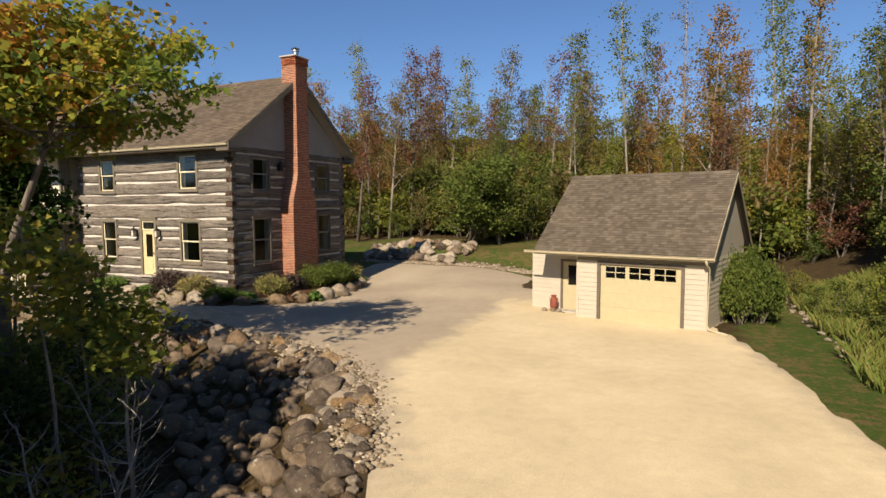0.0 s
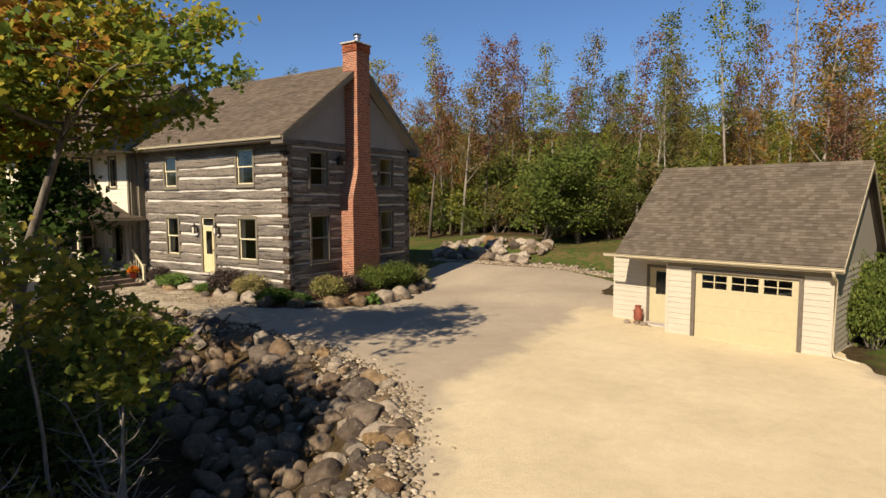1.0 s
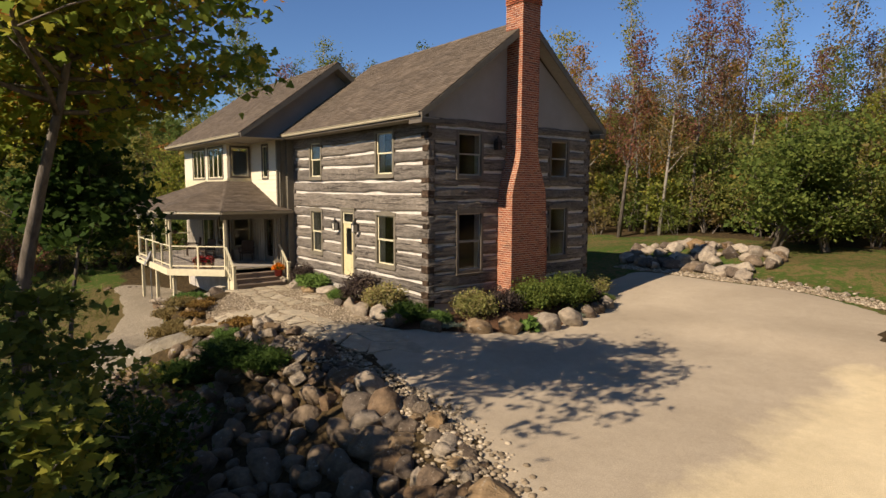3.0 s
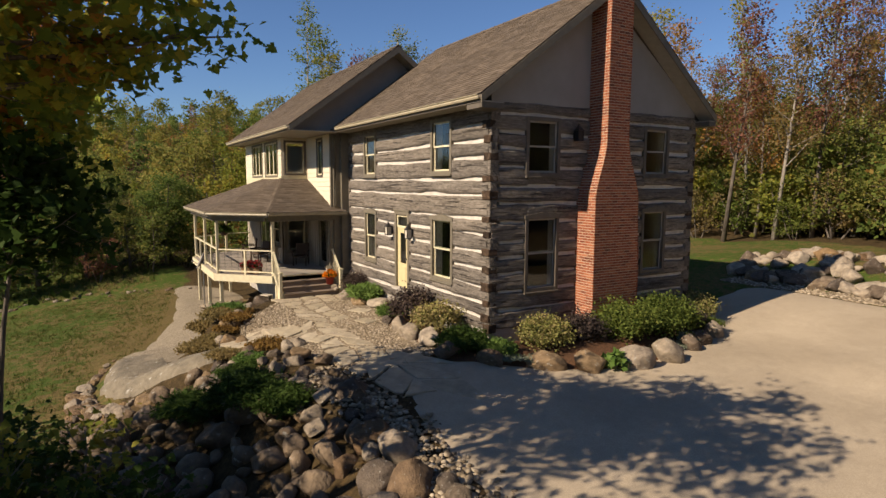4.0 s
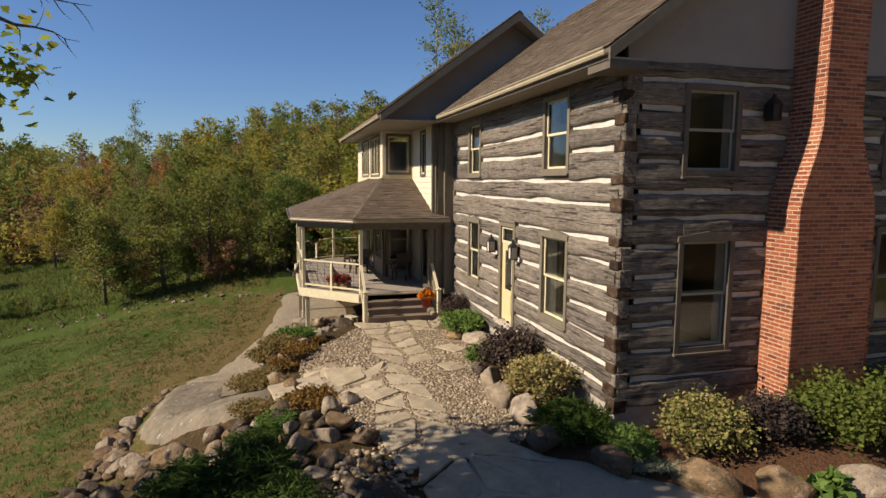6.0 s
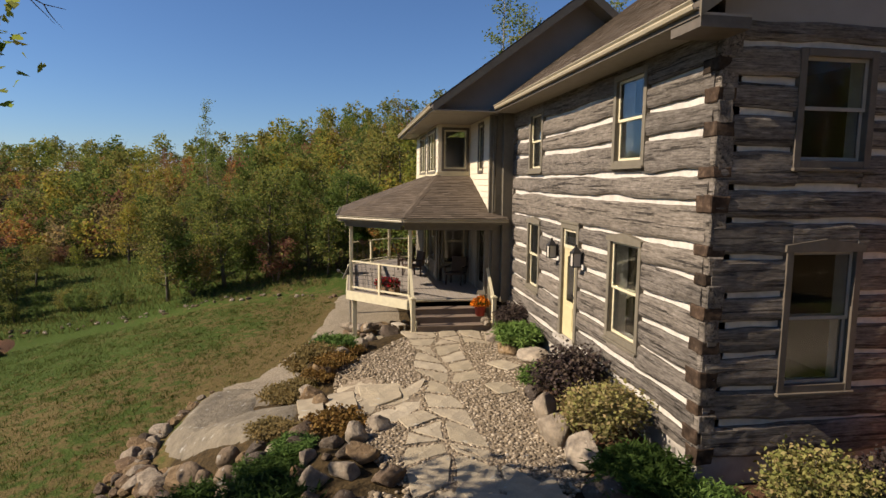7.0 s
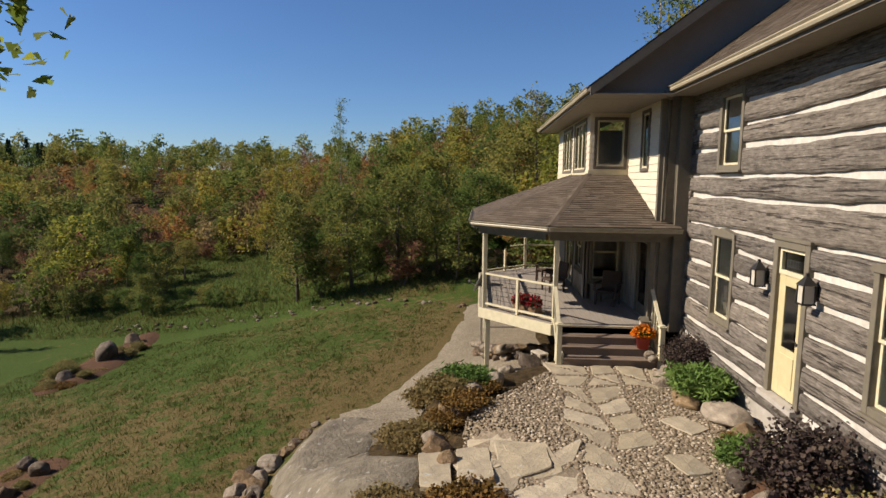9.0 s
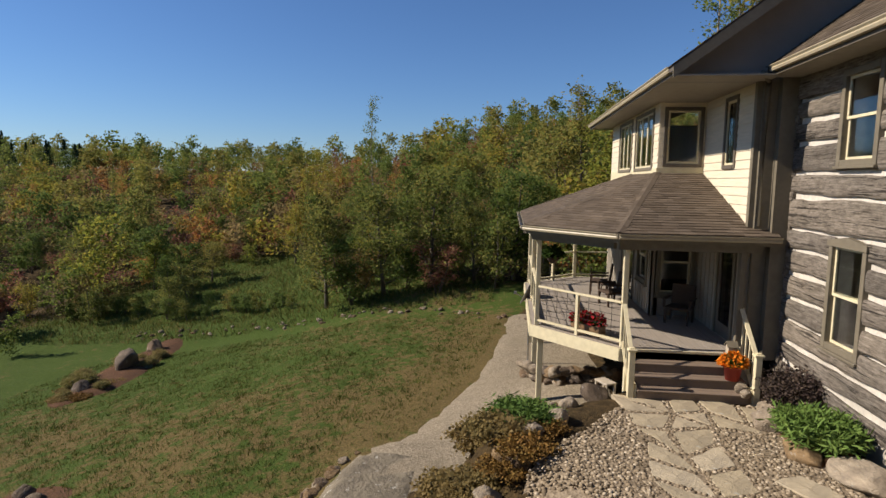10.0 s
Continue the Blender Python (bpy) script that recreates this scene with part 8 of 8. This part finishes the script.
M_FROST = painted("frosted_glass", (0.55, 0.50, 0.40), 0.3, 0.1)
M_TERRA = painted("red_glazed_pot", (0.32, 0.045, 0.03), 0.4, 0.15)
M_WICKER = painted("dark_brown_wicker", (0.07, 0.045, 0.03), 0.8, 0.3, 40)
M_PLANTER = painted("brown_planter_box", (0.20, 0.12, 0.06), 0.7, 0.2)
M_RUST = painted("rusty_red_metal", (0.22, 0.06, 0.035), 0.7, 0.3)
M_DISH = painted("grey_dish", (0.22, 0.21, 0.20), 0.4, 0.05)
M_WOODPALE = painted("weathered_pale_wood", (0.42, 0.36, 0.27), 0.8, 0.2)
lantern(-22.52, YS - 0.05, 3.08, 0, "black square lantern beside the front door")
lantern(-21.00, YS - 0.05, 3.08, 0, "black square lantern beside the front door")
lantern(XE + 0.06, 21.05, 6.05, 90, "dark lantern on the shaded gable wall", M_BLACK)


def turned(profile, sides=18):
    bm = bmesh.new()
    rings = [[bm.verts.new((r * math.cos(k * math.tau / sides), r * math.sin(k * math.tau / sides), z)) for k in range(sides)] for r, z in profile]
    for a, b in zip(rings, rings[1:]):
        for k in range(sides):
            bm.faces.new((a[k], a[(k + 1) % sides], b[(k + 1) % sides], b[k]))
    bm.faces.new(rings[0][::-1])
    bm.faces.new(rings[-1])
    return bm


def flower_heap(parent, r, hgt, n, mat_f, z0, seed, size=0.06):
    rg = np.random.default_rng(seed)
    d = rg.normal(size=(n, 3))
    d[:, 2] = np.abs(d[:, 2])
    d /= np.linalg.norm(d, axis=1)[:, None]
    c = d * np.array([r, r, hgt]) * rg.uniform(0.75, 1.05, n)[:, None] + (0, 0, z0)
    part("bloom_cluster", leaf_mesh("blooms", c, size, mat_f, seed, False, 0, 0.3, 0.6), None, parent)["kind"] = "stuff"
    c2 = d * np.array([r, r, hgt]) * rg.uniform(0.4, 0.92, n)[:, None] + (0, 0, z0)
    part("leaf_cluster", leaf_mesh("leaf_cluster", c2, size * 1.1, L_DARK, seed + 1), None, parent)["kind"] = "stuff"


pot = thing("flower_pot", "red pot of orange chrysanthemums on the porch steps", "flower pot", m=pose(-26.05, 17.12, DZ - 0.37))
part("pot", turned([(0.13, 0.0), (0.17, 0.25), (0.185, 0.25), (0.185, 0.31), (0.16, 0.31), (0.15, 0.27)]), M_TERRA, pot, "red glazed pot", smooth=True)
flower_heap(pot, 0.24, 0.25, 420, L_FLOWER_O, 0.30, 61, 0.07)
box_pl = thing("planter_box", "brown planter box of dark red flowers on the deck", "planter", m=pose(-27.75, 14.5, DZ, 0, 0, 45))
part("box", boxes((-0.40, 0.40, -0.13, 0.13, 0.02, 0.26), bevel=0.01), M_PLANTER, box_pl, "brown wooden box")
for k in (-0.24, 0.0, 0.24):
    holder = part("plant", boxes((k - 0.02, k + 0.02, -0.02, 0.02, 0.2, 0.3)), L_DARK, box_pl)
    flower_heap(holder, 0.20, 0.24, 180, L_FLOWER_R, 0.28, 70 + int(k * 10), 0.07)
    for o in holder.children:
        o.location = (k, 0, 0)

bh = thing("birdhouse", "small pale wooden birdhouse lantern beside the pot", "birdhouse", m=pose(-26.55, 17.25, DZ))
part("body", boxes((-0.08, 0.08, -0.08, 0.08, 0.0, 0.2)), M_WOODPALE, bh)
bm = bmesh.new()
slab(bm, [(-0.12, -0.11, 0.18), (0.0, -0.11, 0.29), (0.0, 0.11, 0.29), (-0.12, 0.11, 0.18)], 0.015)
slab(bm, [(0.0, -0.11, 0.29), (0.12, -0.11, 0.18), (0.12, 0.11, 0.18), (0.0, 0.11, 0.29)], 0.015)
part("roof", bm, M_TAUPE, bh, "pitched taupe roof")


def porch_chair(x, y, rz, label):
    ob = thing("porch_chair", label, "chair", "porch chairs", m=pose(x, y, DZ, 0, 0, rz))
    part("seat", boxes((-0.29, 0.29, -0.28, 0.28, 0.36, 0.43), bevel=0.02), M_WICKER, ob)
    part("backrest", boxes((-0.29, 0.29, 0.24, 0.31, 0.43, 0.98), bevel=0.02, m=Matrix.Rotation(-0.12, 4, "X")), M_WICKER, ob)
    for s in (-1, 1):
        part("armrest", boxes((s * 0.31 - 0.045, s * 0.31 + 0.045, -0.3, 0.28, 0.60, 0.64), bevel=0.012), M_WICKER, ob)
        for q in (-0.25, 0.24):
            part("leg", boxes((s * 0.27 - 0.025, s * 0.27 + 0.025, q - 0.025, q + 0.025, 0.0, 0.36)), M_WICKER, ob)
        part("arm_support", boxes((s * 0.31 - 0.025, s * 0.31 + 0.025, -0.27, -0.22, 0.40, 0.60)), M_WICKER, ob)
    return ob


porch_chair(-29.3, 16.95, 60, "dark wicker porch chair by the wall")
porch_chair(-31.2, 15.6, 20, "dark wicker porch chair facing the garden")
porch_chair(-33.0, 15.5, -10, "dark wicker porch chair facing the garden")
tb = thing("side_table", "small dark side table between the porch chairs", "table", m=pose(-32.1, 15.6, DZ))
part("top", turned([(0.28, 0.46), (0.29, 0.48), (0.28, 0.50)]), M_WICKER, tb, smooth=True)
for k in range(3):
    a = k * 2.1
    bm = bmesh.new()
    tube(bm, [(0.22 * math.cos(a), 0.22 * math.sin(a), 0.0), (0.14 * math.cos(a), 0.14 * math.sin(a), 0.47)], [0.018, 0.018], 6)
    part("leg", bm, M_WICKER, tb)

hang = thing("hanging_basket", "dark fern basket hanging from the porch beam", "plant", m=pose(-29.2, 13.75, EV - 0.42))
bm = bmesh.new()
for k in range(3):
    a = k * 2.1
    tube(bm, [(0.16 * math.cos(a), 0.16 * math.sin(a), -0.45), (0, 0, 0.08)], [0.005, 0.005], 4)
part("chain", bm, M_BLACK, hang)
part("basket", turned([(0.06, -0.62), (0.15, -0.52), (0.18, -0.44), (0.16, -0.44)]), M_WICKER, hang, smooth=True)
flower_heap(hang, 0.27, 0.26, 260, L_DARK, -0.45, 91, 0.09)

dish = thing("satellite_dish", "grey satellite dish on a post beside the porch", "satellite dish", m=pose(-32.0, 13.3, ground_z(-32.0, 13.3)))
bm = bmesh.new()
tube(bm, [(0, 0, -0.2), (0, 0, 2.2)], [0.03, 0.03], 8)
part("mast", bm, M_STEEL, dish)
bm = turned([(0.02, 0.0), (0.18, 0.025), (0.32, 0.075), (0.40, 0.125), (0.395, 0.135), (0.31, 0.09), (0.17, 0.04), (0.02, 0.015)], 24)
part("reflector", bm, M_DISH, dish, "pale grey reflector", smooth=True, m=pose(0, 0, 2.2, 65, 0, -8))
bm = bmesh.new()
tube(bm, [(0, -0.05, 1.97), (0.02, -0.42, 2.23)], [0.012, 0.012], 5)
box(bm, -0.02, 0.06, -0.48, -0.40, 2.2, 2.28)
part("arm", bm, M_DISH, dish)

st = thing("step_stool", "small pale wooden stool under the porch", "stool", m=pose(-26.35, 14.72, ground_z(-26.35, 14.72), 0, 0, 30))
part("seat", boxes((-0.2, 0.2, -0.13, 0.13, 0.36, 0.40), bevel=0.006), M_WOODPALE, st)
for s in (-1, 1):
    part("leg", boxes((s * 0.17 - 0.02, s * 0.17 + 0.02, -0.12, -0.08, 0.0, 0.36)), M_WOODPALE, st)
    part("leg", boxes((s * 0.17 - 0.02, s * 0.17 + 0.02, 0.08, 0.12, 0.0, 0.36)), M_WOODPALE, st)
part("stretcher", boxes((-0.17, 0.17, -0.115, -0.085, 0.14, 0.18)), M_WOODPALE, st)

# beside the garage's side door
can = thing("milk_can", "rusty brown milk can beside the garage's side door", "milk can", m=G @ pose(-2.42, GR - 0.35, 0.12))
part("body", turned([(0.15, 0.0), (0.16, 0.05), (0.16, 0.34), (0.10, 0.44), (0.10, 0.50), (0.13, 0.54), (0.12, 0.55)]), M_RUST, can, smooth=True)
for s in (-1, 1):
    bm = bmesh.new()
    tube(bm, [(s * 0.15, 0, 0.30), (s * 0.21, 0, 0.34), (s * 0.20, 0, 0.42), (s * 0.11, 0, 0.45)], [0.012] * 4, 6)
    part("handle", bm, M_RUST, can)
rnd = random.Random(15)
for k in range(14):
    p = G @ Vector((-2.75 + 0.075 * k + rnd.uniform(-0.1, 0.1), GR - 0.62 + rnd.uniform(-0.18, 0.28), 0))
    r = rnd.uniform(0.07, 0.16)
    stone(rnd.choice(PALES + OCHRES[:1]), p.x, p.y, ground_z(p.x, p.y) + r * 0.4, r * 1.2, r, r * 0.8, rnd.uniform(0, 6), "pale stone heaped beside the garage's side door", "door stones", "stone", rnd=rnd)
solo("door_step", boxes((-2.2, -0.98, GR - 0.62, GR - 0.04, -0.1, 0.07), bevel=0.02), M_CONCRETE, "pale concrete step before the garage's side door", "step", m=G)
for k in range(5):
    r = 0.09 + 0.03 * (k % 3)
    stone(PALES[k], -26.05 + 0.10 * k, 17.25 + 0.07 * (k % 2), DZ - 0.55 + 0.37 * (k > 9) + r * 0.4, r * 1.2, r, r * 0.8, k, "pale cobble resting on the lowest porch step", "step cobbles", "stone")


# ---- bricks of the chimney ----
def chimney_bricks():
    rnd = random.Random(4)
    unit = {}

    def shape(w, h, d):
        key = (round(w, 2), round(h, 3), round(d, 2))
        if key not in unit:
            w, h, d = key
            b = 0.004
            v = [(0, -d, 0), (w, -d, 0), (w, -d, h), (0, -d, h), (b, 0.006, b), (w - b, 0.006, b), (w - b, 0.006, h - b), (b, 0.006, h - b)]
            v = [(x, -y, z) for x, y, z in v]
            f = [(4, 5, 6, 7), (0, 1, 5, 4), (1, 2, 6, 5), (2, 3, 7, 6), (3, 0, 4, 7)]
            unit[key] = (v, f)
        return unit[key]

    near, rest_v, rest_f, meshes = [], [], [], {}

    def lay(m, w, h, single):
        v, f = shape(w, h, 0.03)
        if single:
            key = (round(w, 2), round(h, 3))
            if key not in meshes:
                meshes[key] = mesh_from("brick", v, f, M_BRICK)
            part("brick", meshes[key], None, chimney, m=m)
        else:
            i = len(rest_v)
            rest_v.extend(m @ Vector(p) for p in v)
            rest_f.extend(tuple(i + q for q in g) for g in f)

    z, row = 0.2, 0
    course = 0.076
    singles = 0
    while z < 11.08:
        cap = 0.04 if z > 10.72 else 0.0
        l, r = float(chim_left(z + 0.03)) - cap, float(chim_right(z + 0.03)) + cap
        x_f, x_b = CX + cap, XE - 0.04
        for face in range(3 if z < 9.3 else 4):
            if face == 0:
                a, span, m0 = l, r - l, Matrix.Translation((x_f, l, z)) @ Matrix.Rotation(math.pi / 2, 4, "Z")
            elif face == 1:
                span, m0 = x_f - x_b, Matrix.Translation((x_b, l, z))
            elif face == 2:
                span, m0 = x_f - x_b, Matrix.Translation((x_f, r, z)) @ Matrix.Rotation(math.pi, 4, "Z")
            else:
                span, m0 = r - l, Matrix.Translation((x_b, r, z)) @ Matrix.Rotation(-math.pi / 2, 4, "Z")
            u = -(0.105 if (row + (face % 2)) % 2 else 0.0)
            while u < span - 0.01:
                u0, u1 = max(0.0, u), min(span, u + 0.202)
                if u1 - u0 > 0.03:
                    one = singles < 298 and face < 2 and 1.2 < z < 3.2
                    singles += one
                    lay(m0 @ Matrix.Translation((u0, 0, 0)), u1 - u0, 0.061, one)
                u += 0.215
        z += course
        row += 1
    ob = part("brickwork", mesh_from("brickwork", rest_v, rest_f, M_BRICK), None, chimney, "red and orange-brown bricks")
    ob["kind"] = "stuff"


chimney_bricks()
